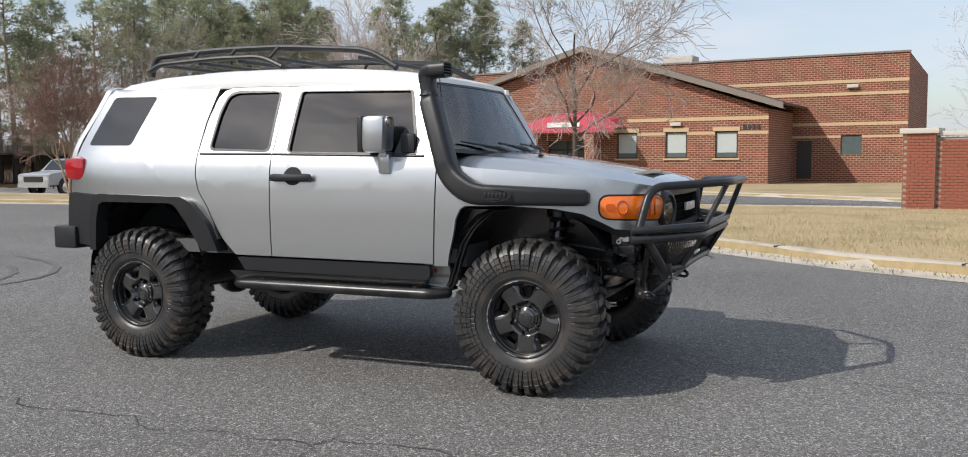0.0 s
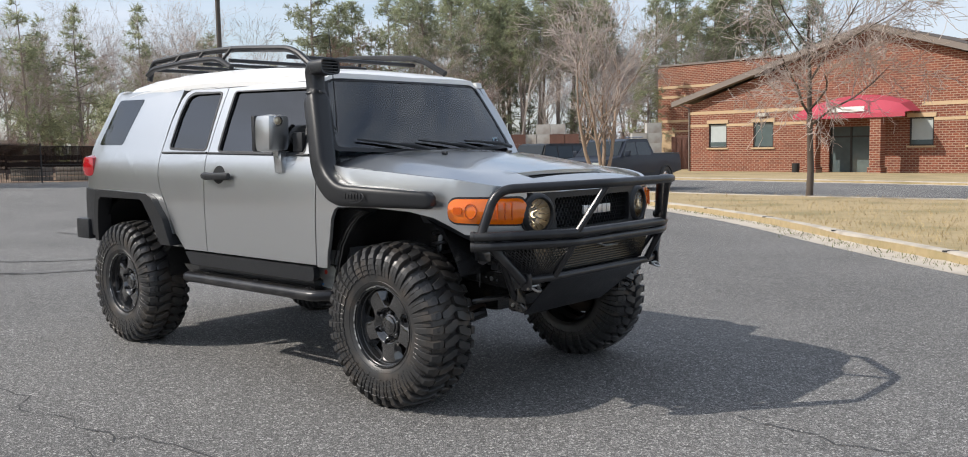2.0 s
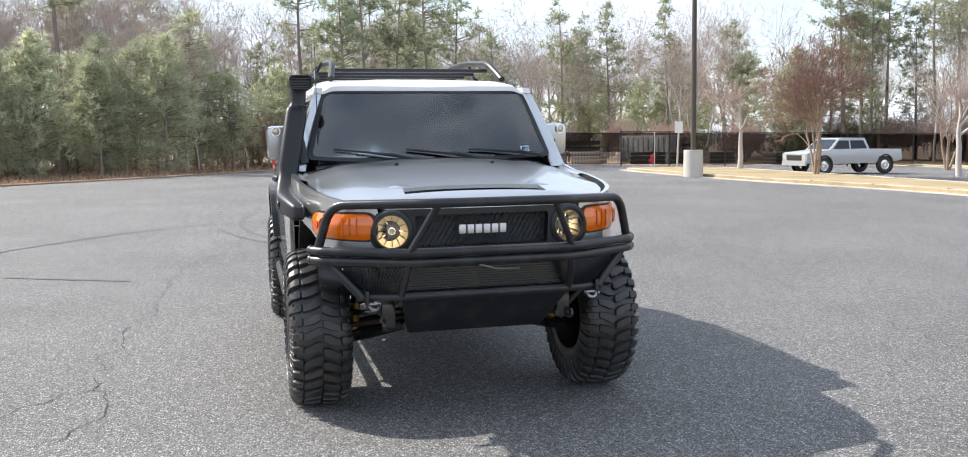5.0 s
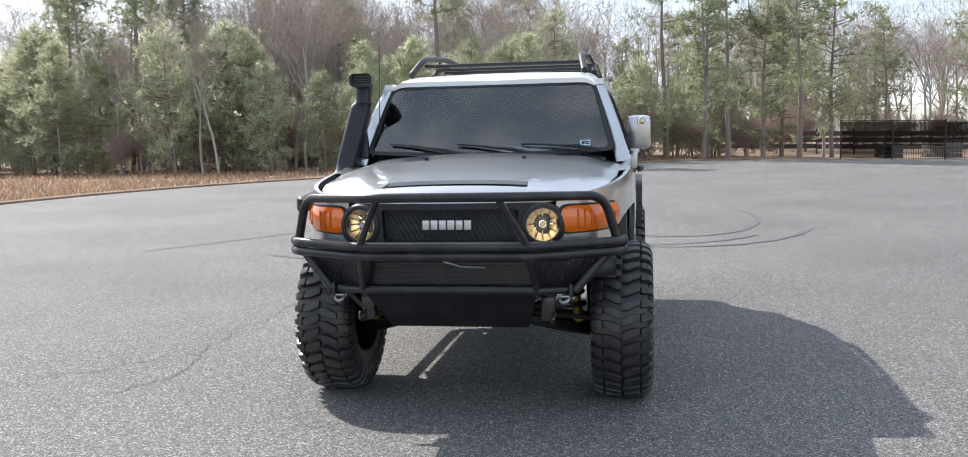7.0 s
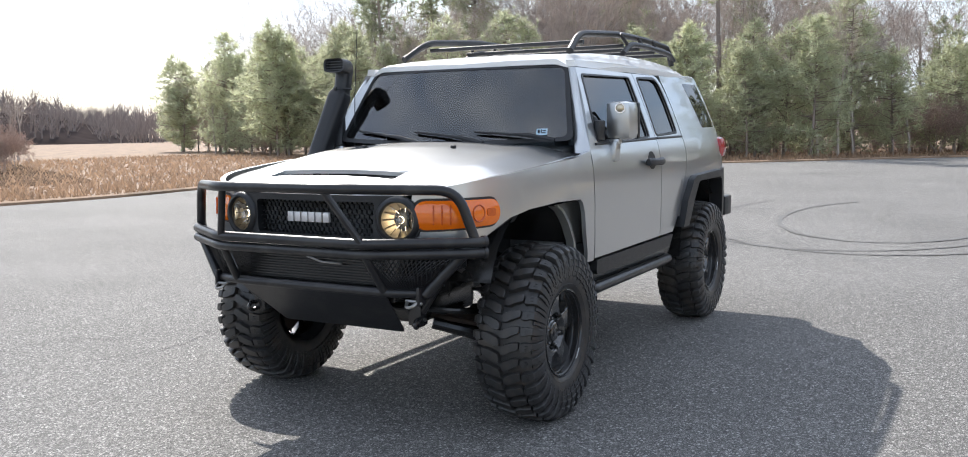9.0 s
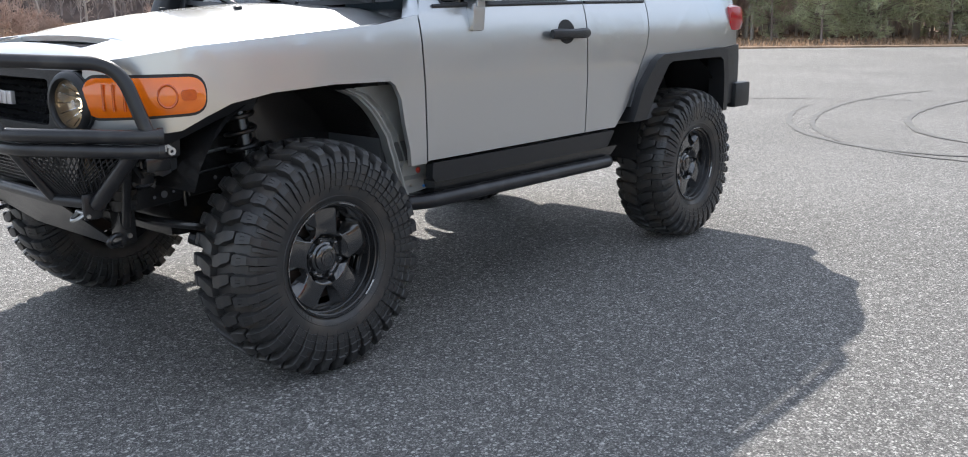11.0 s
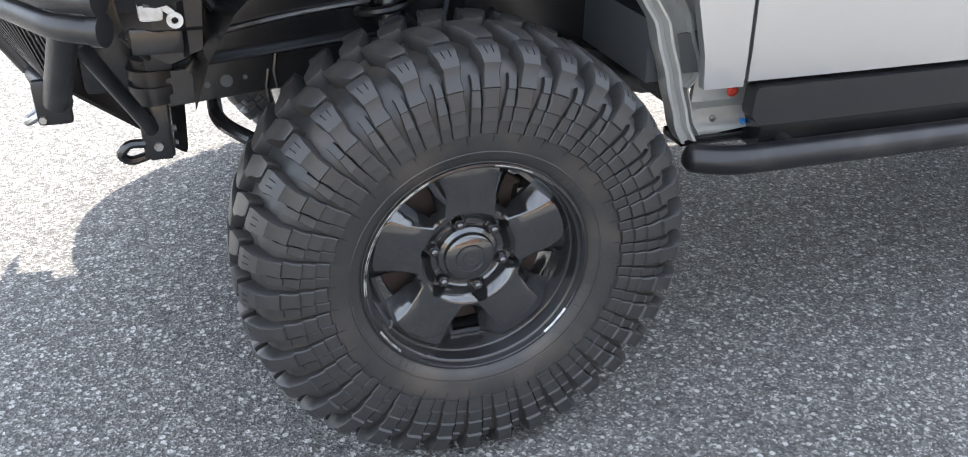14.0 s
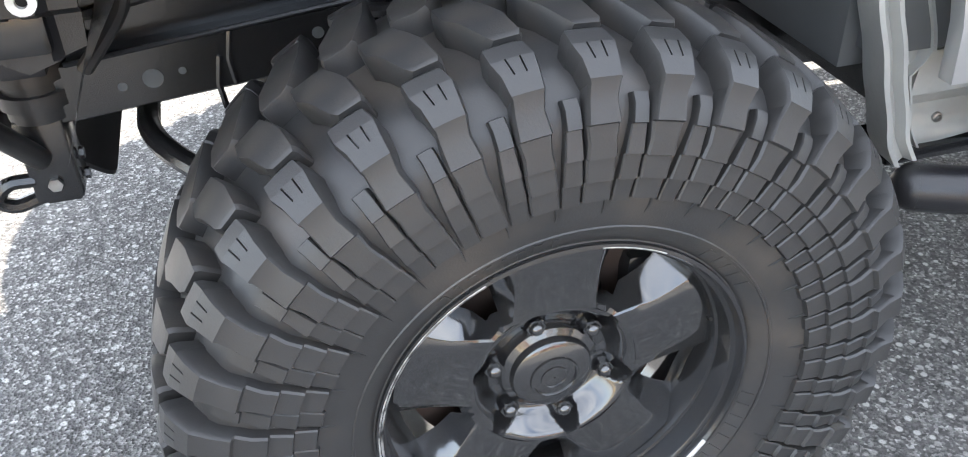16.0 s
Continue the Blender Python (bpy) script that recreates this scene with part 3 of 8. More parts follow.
ISLAND = [tuple(p) for p in curve(KERB, 0.8)] + [tuple(p) for p in curve(FAR, 0.9)[1:]]
isl = part("verge", sheet(ISLAND, [], lambda x, y, k: Vector((x, y, turf_z(x, y) - k)), 0.15, 0.9), "grass", None, smooth=True, angle=60)
tagged(isl, "dormant straw-coloured turf inside the kerb", "grass", kind="structure")
lawn_pts = [tuple(p) for p in curve(NORTH, 2.0)] + [(60, 90), (-46, 90)]
lawn = part("lawn", sheet(lawn_pts, [], lambda x, y, k: Vector((x, y, ground_z(x, y) + 0.10 - k)), 0.12, 4.0), "grass", None, smooth=True, angle=60)
tagged(lawn, "dormant lawn before the brick building", "grass", kind="structure")
# the wood's edge: a strip of dry grass and the field beyond
rng = np.random.default_rng(4)


def blades(name, spots, hmin, hmax, width, material, label, per=1, lean=0.35):
    """Loose blades and stalks, joined."""
    verts, faces = [], []
    for x, y, z in spots:
        for _ in range(per):
            bx, by = x + rng.normal(0, 0.05), y + rng.normal(0, 0.05)
            h = rng.uniform(hmin, hmax)
            a, b = rng.uniform(0, 2 * math.pi), rng.uniform(0, 2 * math.pi)
            dx, dy = math.cos(a) * width, math.sin(a) * width
            lx, ly = math.cos(b) * lean * h, math.sin(b) * lean * h
            n = len(verts)
            verts += [(bx - dx, by - dy, z - 0.02), (bx + dx, by + dy, z - 0.02), (bx + lx, by + ly, z + h)]
            faces.append((n, n + 1, n + 2))
    return tagged(raw(name, verts, faces, material), label, "grass", kind="stuff")


# turf on the near verge
spots = []
while len(spots) < 14000:
    x, y = rng.uniform(-10, 14), rng.uniform(3.5, 22)
    k = min((Vector((x, y)) - p).length for p in kl[::3])
    d = Vector((x, y))
    side_ok = y > lerp_table([(-16, 18.6), (-11, 18.4), (-7, 17.1), (-2, 13.1), (1.8, 9.2), (3.93, 7.1), (5.34, 6.1), (9, 3.7), (14, 0.8)], x)
    if side_ok and rng.uniform() < math.exp(-max(0, math.hypot(x - 3, y - 7) - 2) / 9):
        spots.append((x, y, turf_z(x, y)))
blades("turf", spots, 0.03, 0.09, 0.007, "blade", "short dry turf blades", 1, 0.8)
spots = []
for i in range(0, len(kl)):
    p = kl[i]
    if p.x < -6:
        continue
    for _ in range(40):
        o = abs(rng.normal(0, 0.18)) if 0 < p.x < 6.5 else abs(rng.normal(0, 0.06))
        d = (kl[min(len(kl) - 1, i + 1)] - kl[max(0, i - 1)]).normalized()
        q = p + Vector((d.y, -d.x)) * (0.02 + o) + d * rng.uniform(-0.3, 0.3)
        spots.append((q.x, q.y, ground_z(q.x, q.y)))
blades("gutter_weeds", spots, 0.02, 0.08, 0.008, "weed", "green and brown weeds along the gutter", 1, 0.9)
spots = []
ew = curve(WOOD_EDGE, 0.25)
for i in range(2, len(ew) - 2):
    p = ew[i]
    if p.x > 22:
        continue
    d = (ew[i + 1] - ew[i - 1]).normalized()
    n = Vector((-d.y, d.x)) if (Vector((-d.y, d.x)).dot(Vector((-1, -1))) > 0) else Vector((d.y, -d.x))
    for _ in range(34):
        o = abs(rng.normal(0, 4.6)) + 0.15
        q = p + n * o + d * rng.uniform(-0.3, 0.3)
        spots.append((q.x, q.y, ground_z(q.x, q.y) - 0.03))
blades("dry_scrub", spots, 0.05, 0.30, 0.03, "scrub", "rusty dry grass and scrub at the wood's edge", 1, 0.6)
# field to the south
fp = [(-12, -21), (5, -22), (30, -27), (80, -40), (200, -120), (200, -240), (-120, -240), (-34, -62)]
fld = part("field", sheet(fp, [], lambda x, y, k: Vector((x, y, ground_z(x, y) - 0.035 - k)), 0.02, 12.0), "field", None)
tagged(fld, "dry winter field beyond the lot", "field", kind="structure")
spots = [(rng.uniform(-25, 40), rng.uniform(-60, -22), -0.05) for _ in range(5000)] + [(rng.uniform(-36, 2), rng.uniform(-44, -15), -0.05) for _ in range(16000)]
spots = [p for p in spots if p[1] < lerp_table([(-36, -3.0), (-31, -6.5), (-25, -12.2), (-18.6, -15.2), (-7, -15.6), (5, -17.8)], p[0])]
blades("field_grass", spots, 0.05, 0.24, 0.045, "scrub", "tall dry field grass", 1, 0.9)

# cracks, skid marks
def ribbon(name, pts, w, material, label, cat, jag=0.0, lift=0.004, seed=1):
    r = np.random.default_rng(seed)
    line = curve(pts, 0.12)
    verts, faces = [], []
    for i, p in enumerate(line):
        d = (line[min(len(line) - 1, i + 1)] - line[max(0, i - 1)]).normalized()
        n = Vector((-d.y, d.x))
        q = p + n * r.normal(0, jag)
        ww = w * r.uniform(0.35, 1.0) if jag else w
        for o in (-ww, ww):
            c = q + n * o
            verts.append((c.x, c.y, ground_z(c.x, c.y) + lift))
    for i in range(len(line) - 1):
        faces.append((2 * i, 2 * i + 1, 2 * i + 3, 2 * i + 2))
    return tagged(raw(name, verts, faces, material), label, cat, kind="structure")


CRACKS = [
    [(-7.5, -1.0), (-4.5, -1.47), (-3.71, -1.73), (-2.53, -1.89), (-0.54, -1.95), (0.34, -2.03), (0.99, -2.04), (1.14, -2.13), (1.76, -2.09), (1.98, -2.03), (2.16, -2.09), (2.40, -2.38), (2.9, -2.75), (3.6, -3.0)],
    [(2.14, -2.06), (2.30, -1.96), (2.68, -1.97), (3.1, -2.1)],
    [(2.12, -2.06), (2.22, -1.90)],
    [(4.2, 0.02), (4.49, -0.01), (4.74, -0.03), (4.95, 0.0), (5.5, 0.1)],
    [(-7.4, 5.2), (-5.87, 5.1), (-3.39, 4.84), (-1.07, 4.21), (0.16, 3.98), (1.43, 3.75), (2.8, 3.5)],
    [(-6.5, 6.4), (-4.8, 6.3), (-4.2, 6.85)],
    [(-14, 2.5), (-11, 3.6), (-8, 3.2), (-6.6, 5.0)],
    [(-12, -7.5), (-9, -6.0), (-7.4, -6.2)],
    [(-16, 9), (-11, 8.2), (-6, 9.6), (-1, 7.4)],
]
for i, c in enumerate(CRACKS):
    ribbon("crack", c, 0.0052, "crack", "thin dark crack in the asphalt", "crack", 0.035, 0.004, 10 + i)


def arc(cx, cy, rx, ry, a0, a1, n=14):
    return [(cx + rx * math.cos(radians(a0 + (a1 - a0) * k / n)), cy + ry * math.sin(radians(a0 + (a1 - a0) * k / n))) for k in range(n + 1)]


for i, (a, w) in enumerate(((arc(-8.6, 1.4, 3.4, 1.5, -150, 110), 0.055), (arc(-8.9, 1.3, 4.9, 2.5, -120, 60), 0.05), (arc(-9.8, 0.9, 5.6, 2.6, -70, 40), 0.05))):
    ribbon("skid_mark", a, w, "skid", "faint curved rubber skid mark", "skid mark", 0.008, 0.006, 30 + i)
for i, (a, w) in enumerate((([(-3.4, -5.6), (-4.65, -4.9), (-6.16, -4.1), (-7.78, -3.0), (-8.86, -1.75), (-9.4, -0.6)], 0.035), ([(-3.09, -3.7), (-2.66, -2.93), (-2.34, -2.33)], 0.04))):
    ribbon("skid_mark", a, w, "skid", "faint curved rubber skid mark", "skid mark", 0.008, 0.006, 40 + i)


# ---- the off-road wagon: x ahead, y to its left, rear axle at x = 0 ----
car = thing("off_road_wagon", "silver boxy off-road wagon with white roof, lifted on huge mud tyres", "car")
PLAN = [(-0.72, 0.835), (-0.58, 0.868), (-0.38, 0.890), (0.0, 0.9), (0.5, 0.9), (1.5, 0.9), (2.0, 0.9), (2.4, 0.89), (2.7, 0.872), (2.95, 0.842), (3.10, 0.806), (3.20, 0.770), (3.28, 0.716), (3.335, 0.645), (3.37, 0.56), (3.395, 0.46), (3.405, 0.3), (3.41, 0.0)]
HALF = [(0.50, -0.03), (0.60, -0.018), (0.75, -0.006), (1.0, 0.0), (1.18, -0.006), (1.27, -0.020), (1.315, -0.036), (1.345, -0.048), (1.5, -0.100), (1.65, -0.155), (1.76, -0.200)]
ARC = [0.0]
for p0, p1 in zip(PLAN, PLAN[1:]):
    ARC.append(ARC[-1] + math.hypot(p1[0] - p0[0], p1[1] - p0[1]))
ARC = [a - ARC[3] for a in ARC]


def plan_at(u):
    if u <= ARC[0]:
        i = 0
    else:
        i = max(k for k in range(len(ARC) - 1) if ARC[k] <= u)
    t = (u - ARC[i]) / (ARC[i + 1] - ARC[i])
    p, q = Vector(PLAN[i]), Vector(PLAN[i + 1])
    # a smooth line through the plan points, even along its length
    h = ARC[i + 1] - ARC[i]
    m0 = (q - Vector(PLAN[i - 1])) / (ARC[i + 1] - ARC[i - 1]) if i > 0 else (q - p) / h
    m1 = (Vector(PLAN[i + 2]) - p) / (ARC[i + 2] - ARC[i]) if i + 2 < len(PLAN) else (q - p) / h
    t2, t3 = t * t, t * t * t
    c = (2 * t3 - 3 * t2 + 1) * p + (t3 - 2 * t2 + t) * h * m0 + (3 * t2 - 2 * t3) * q + (t3 - t2) * h * m1
    d = (6 * t2 - 6 * t) * p + (3 * t2 - 4 * t + 1) * h * m0 + (6 * t - 6 * t2) * q + (3 * t2 - 2 * t) * h * m1
    n = Vector((-d.y, d.x)).normalized()
    return c, n


def side(s):
    """The skin of one flank: along the body, up, and into it."""
    def f(u, z, depth):
        c, n = plan_at(u)
        k = lerp_table(HALF, z) - depth
        return Vector((c.x + n.x * k, s * (c.y + n.y * k), z))
    return f


def off(f, d):
    return lambda u, v, k: f(u, v, k - d)


QUARTER = [(0.475, 1.335), (0.48, 1.20), (0.505, 1.10), (0.575, 1.0), (0.62, 0.90), (0.655, 0.80), (0.55, 0.76), (0.40, 1.035), (0.36, 1.05), (-0.30, 1.065), (-0.34, 1.07), (-0.62, 1.085), (-0.60, 1.30), (-0.575, 1.40), (-0.50, 1.56), (-0.415, 1.74), (-0.36, 1.775), (0.56, 1.775), (0.535, 1.70), (0.50, 1.55)]
RDOOR = [(0.483, 1.335), (0.488, 1.20), (0.513, 1.10), (0.583, 1.0), (0.63, 0.90), (0.69, 0.80), (0.785, 0.705), (1.052, 0.705), (1.050, 1.31), (1.092, 1.742), (0.66, 1.750), (0.60, 1.735), (0.56, 1.69), (0.515, 1.55)]
RWIN = [(0.575, 1.368), (1.020, 1.352), (1.036, 1.715), (0.70, 1.722), (0.64, 1.70), (0.605, 1.60)]
FDOOR = [(1.058, 1.31), (1.060, 0.705), (2.160, 0.700), (2.185, 1.285), (2.10, 1.47), (2.012, 1.735), (1.100, 1.742)]
FWIN = [(1.172, 1.343), (2.045, 1.325), (2.02, 1.45), (1.962, 1.693), (1.195, 1.712)]
QWIN = [(-0.10, 1.398), (-0.49, 1.402), (-0.34, 1.722), (0.045, 1.715)]
FENDER = [(2.168, 0.69), (2.252, 0.69), (2.262, 0.76), (2.288, 0.86), (2.306, 0.96), (2.335, 1.015), (2.36, 1.032), (2.62, 1.036), (2.88, 1.022), (3.03, 0.995), (3.12, 0.955), (3.20, 0.915), (3.30, 0.905), (3.53, 0.900), (3.53, 1.13), (3.36, 1.152), (3.14, 1.186), (2.72, 1.222), (2.40, 1.245), (2.193, 1.278)]


def shrink(pts, k):
    """Moves an outline towards its middle."""
    cx, cy = sum(p[0] for p in pts) / len(pts), sum(p[1] for p in pts) / len(pts)
    out = []
    for x, y in pts:
        d = Vector((x - cx, y - cy))
        e = d.normalized() * min(k, d.length * 0.4)
        out.append((x - e.x, y - e.y))
    return out


for s in (-1, 1):
    sf = side(s)
    inward = lambda u, z, k, sf=sf: sf(u, z, k)
    q = part("quarter_panel", sheet(QUARTER, [rounded(QWIN, 0.03)], sf, 0.03), "silver", car)
    w = part("quarter_window", sheet(rounded(shrink(QWIN, -0.004), 0.03), [], off(sf, 0.002), 0.008, 0.2), "tint", q, "dark tinted quarter window")
    d = part("rear_door", sheet(RDOOR, [rounded(RWIN, 0.035)], sf, 0.035), "silver", car)
    part("door_window", sheet(rounded(shrink(RWIN, -0.006), 0.035), [], off(sf, -0.012), 0.006, 0.2), "tint", d, "dark tinted door window")
    part("window_seal", sheet(rounded(shrink(RWIN, -0.016), 0.04), [rounded(shrink(RWIN, 0.004), 0.03)], off(sf, 0.003), 0.012, 0.15), "plastic", d)
    d = part("front_door", sheet(FDOOR, [rounded(FWIN, 0.02)], sf, 0.035), "silver", car)
    part("door_window", sheet(rounded(shrink(FWIN, -0.006), 0.02), [], off(sf, -0.012), 0.006, 0.2), "tint", d, "dark tinted door window")
    part("window_seal", sheet(rounded(shrink(FWIN, -0.016), 0.03), [rounded(shrink(FWIN, 0.004), 0.02)], off(sf, 0.003), 0.012, 0.15), "plastic", d)
    for u0, u1, z0, z1 in ((0.50, 1.046, 1.337, 1.331), (1.062, 2.10, 1.330, 1.312)):
        bm = bmesh.new()
        tube(bm, [sf(u0 + (u1 - u0) * k / 10, z0 + (z1 - z0) * k / 10, -0.003) for k in range(11)], 0.0075, 8)
        part("belt_moulding", bm, "plastic", d, "dark rubber strip below the door glass" if u0 > 1 else "")
    # handle: dished cup, grip and lock
    bm = bmesh.new()
    pts = [sf(1.085 + 0.28 * k / 8, 1.188, -0.012 - 0.030 * math.sin(math.pi * (0.12 + 0.76 * k / 8))) for k in range(9)]
    tube(bm, pts, [0.018, 0.022, 0.021, 0.019, 0.019, 0.019, 0.021, 0.022, 0.018], 10)
    for v in bm.verts:
        v.co.z = 1.188 + (v.co.z - 1.188) * 1.15
    h = part("door_handle", bm, "plastic", d, "black plastic pull handle")
    bm = sheet([(1.225 + 0.066 * math.cos(a * math.pi / 10), 1.196 + 0.056 * math.sin(a * math.pi / 10)) for a in range(20)], [], off(sf, 0.002), 0.004, 0.2)
    part("handle_cup", bm, "plastic_grey", d)
    part("lower_cladding", sheet(rounded([(0.80, 0.692), (0.855, 0.612), (2.120, 0.606), (2.142, 0.628), (2.141, 0.688)], 0.012), [], off(sf, 0.010), 0.04, 0.2), "plastic", car, "black plastic lower door cladding")
    part("sill", sheet([(0.70, 0.60), (0.78, 0.53), (2.085, 0.53), (2.085, 0.60)], [], off(sf, -0.03), 0.10, 0.3), "chassis", car)
    part("fender", sheet(FENDER, [], sf, 0.022, 0.05), "silver", car)
    # rear wheel-arch flare
    OUT = [(0.68, 0.725), (0.60, 0.90), (0.475, 1.03), (0.40, 1.062), (-0.29, 1.078), (-0.345, 1.06), (-0.385, 0.90), (-0.40, 0.70)]
    INN = [(-0.345, 0.70), (-0.325, 0.90), (-0.295, 1.005), (-0.26, 1.025), (0.31, 1.022), (0.355, 1.005), (0.44, 0.90), (0.555, 0.725)]
    part("arch_flare", sheet(OUT + INN, [], off(sf, 0.045), 0.10, 0.08), "plastic_grey", car, "black textured plastic arch flare")
    part("rear_corner", sheet([(-0.40, 0.72), (-0.39, 0.90), (-0.352, 1.066), (-0.63, 1.083), (-0.66, 0.86), (-0.66, 0.74)], [], off(sf, 0.012), 0.06, 0.1), "plastic", car)
    bm = bmesh.new()
    box(bm, (-0.655, s * 0.805, 0.775), (0.20, 0.20, 0.155), 0.02)
    part("bumper_end", bm, "plastic", car)
    # tail lamp: a red pod standing out of the corner
    bm = bmesh.new()
    box(bm, (-0.570, s * 0.828, 1.242), (0.19, 0.12, 0.165), 0.058)
    tl = part("tail_lamp", bm, "red_lens", car, "glossy red wraparound tail lamp")
    # inner arch, dark
    bm = bmesh.new()
    rings = []
    for k in range(13):
        a = math.pi * k / 12
        x, z = 0.02 + 0.50 * math.cos(a), 0.50 + 0.54 * math.sin(a)
        rings.append([bm.verts.new((x, s * yy, z)) for yy in (0.52, 0.86)])
    skin(bm, rings, False, False)
    part("rear_arch_liner", bm, "chassis", car)
    bm = bmesh.new()
    rings = []
    for k in range(15):
        a = math.pi * (0.02 + 0.90 * k / 14)
        x, z = 2.73 - 0.46 * math.cos(a), 0.60 + 0.44 * math.sin(a)
        rings.append([bm.verts.new((x, s * yy, z)) for yy in (0.46, 0.80)])
    skin(bm, rings, False, False)
    part("front_arch_liner", bm, "chassis", car)
    bm = bmesh.new()
    box(bm, (2.75, s * 0.45, 0.86), (1.0, 0.02, 0.40))
    part("inner_wing", bm, "chassis", car)
    # bare inner panel behind the trimmed fender, with ribs and the pinch-weld lip
    LIPX = [(0.565, 2.262), (0.60, 2.282), (0.70, 2.312), (0.815, 2.350), (0.88, 2.392), (0.936, 2.440), (0.98, 2.495), (1.01, 2.57)]
    bm = bmesh.new()
    rings = []
    for k in range(31):
        t = k / 30
        z = 0.565 + 0.445 * t
        x0 = lerp_table(LIPX, z) + 0.0012 * math.sin(31 * t)
        g = 0.62 + 0.38 * smooth01((z - 0.665) / 0.03)
        dent = 0.010 * math.exp(-((t - 0.35) / 0.05) ** 2) + 0.014 * math.exp(-((t - 0.62) / 0.04) ** 2) + 0.012 * math.exp(-((t - 0.85) / 0.05) ** 2)
        rings.append([bm.verts.new((x, s * y, z)) for x, y in ((x0 - 0.004, 0.800), (x0, 0.846), (x0 - 0.006, 0.848), (x0 - 0.010, 0.836), (x0 - 0.024, 0.828), (x0 - 0.030, 0.840), (x0 - 0.036, 0.840), (x0 - 0.044, 0.818), (x0 - 0.066 * g, 0.806 - dent), (x0 - 0.085 * g, 0.802 - dent), (x0 - 0.090 * g, 0.814), (x0 - 0.095 * g, 0.814), (x0 - 0.103 * g, 0.800), (2.10 if g > 0.99 else x0 - 0.110 * g, 0.784))])
    skin(bm, rings, False, False)
    ip = part("inner_panel", bm, "inner_metal" if s > 0 else "chassis", car, "bare grey metal inner wing panel with ribs and seams" if s > 0 else "black inner wing panel", angle=40)
    for x, y, z in ((2.262, 0.806, 0.655), (2.305, 0.804, 0.80), (2.345, 0.806, 0.89)):
        bm = bmesh.new()
        cyl(bm, (x, s * (y - 0.004), z), (x, s * (y + 0.006), z), 0.008, 0.007, 10)
        part("panel_plug", bm, "chassis", ip)
    bm = sheet(rounded([(2.064, 0.690), (2.064, 0.566), (2.205, 0.552), (2.228, 0.600), (2.220, 0.690)], 0.008), [], lambda x, z, k, s=s: Vector((x, s * (0.800 - 0.018 * smooth01((0.632 - z) / 0.02) + 0.012 * smooth01((0.585 - z) / 0.02) - k), z)), 0.012, 0.012)
    br = part("sill_bracket", bm, "inner_metal", car, "bare grey sill end bracket")
    for (px, py, pz, rr, mm, nm) in ((2.133, 0.800, 0.650, 0.013, "red", "red_plug"), (2.090, 0.786, 0.572, 0.009, "blue", "blue_plug"), (2.160, 0.784, 0.586, 0.007, "steel", "bolt")):
        bm = bmesh.new()
        lathe(bm, [(0.0005, 0.006), (rr * 0.5, 0.006), (rr * 0.6, 0.003), (rr, 0.002), (rr, -0.004)], 16, Matrix.Translation((px, s * py, pz)) @ (Matrix.Rotation(math.pi, 4, "Z") if s < 0 else Matrix.Identity(4)))
        part(nm, bm, mm, br)
    bm = bmesh.new()
    box(bm, (2.16, s * 0.765, 0.548), (0.16, 0.08, 0.018), 0.004)
    part("sill_flange", bm, "chassis", br)
    # amber side lamp wrapping the corner
    amb = rounded([(3.120, 1.090), (3.120, 0.975), (3.515, 0.958), (3.515, 1.088)], 0.055, 6)
    bez = rounded([(3.110, 1.100), (3.110, 0.965), (3.53, 0.948), (3.53, 1.098)], 0.062, 6)
    lamp = part("side_lamp_bezel", sheet(bez, [], off(sf, 0.003), 0.012, 0.05), "plastic", car)
    part("amber_lens", sheet(amb, [], lambda u, z, k, sf=sf: sf(u, z, k - 0.012 - 0.010 * (1 - ((z - 1.03) / 0.06) ** 2)), 0.012, 0.04), "amber", lamp, "bright amber indicator lens")
    for k in range(3):
        uu = 3.36 + 0.035 * k
        bm = bmesh.new()
        cyl(bm, sf(uu, 0.985, -0.0235), sf(uu, 1.070, -0.0235), 0.004, 0.004, 6)
        part("lens_rib", bm, "amber_deep", lamp)
    bm = bmesh.new()
    tube(bm, [sf(3.235 + 0.028 * math.cos(0.314 * k), 1.03 + 0.036 * math.sin(0.314 * k), -0.021) for k in range(21)], 0.004, 5)
    part("lens_ring", bm, "amber_deep", lamp)
    bm = sheet(rounded([(3.150, 1.05), (3.150, 1.015), (3.195, 1.015), (3.195, 1.05)], 0.012), [], off(sf, 0.026), 0.006, 0.1)
    part("reflector_window", bm, "amber_deep", lamp)

# white cant rails closing the flanks to the roof
for s in (-1, 1):
    rail_skin = off(side(s), -0.002)
    part("cant_rail", sheet([(-0.37, 1.752), (0.52, 1.752), (2.0, 1.739), (2.0, 1.775), (1.4, 1.790), (0.4, 1.795), (-0.34, 1.770)], [], rail_skin, 0.05, 0.12), "white", car)
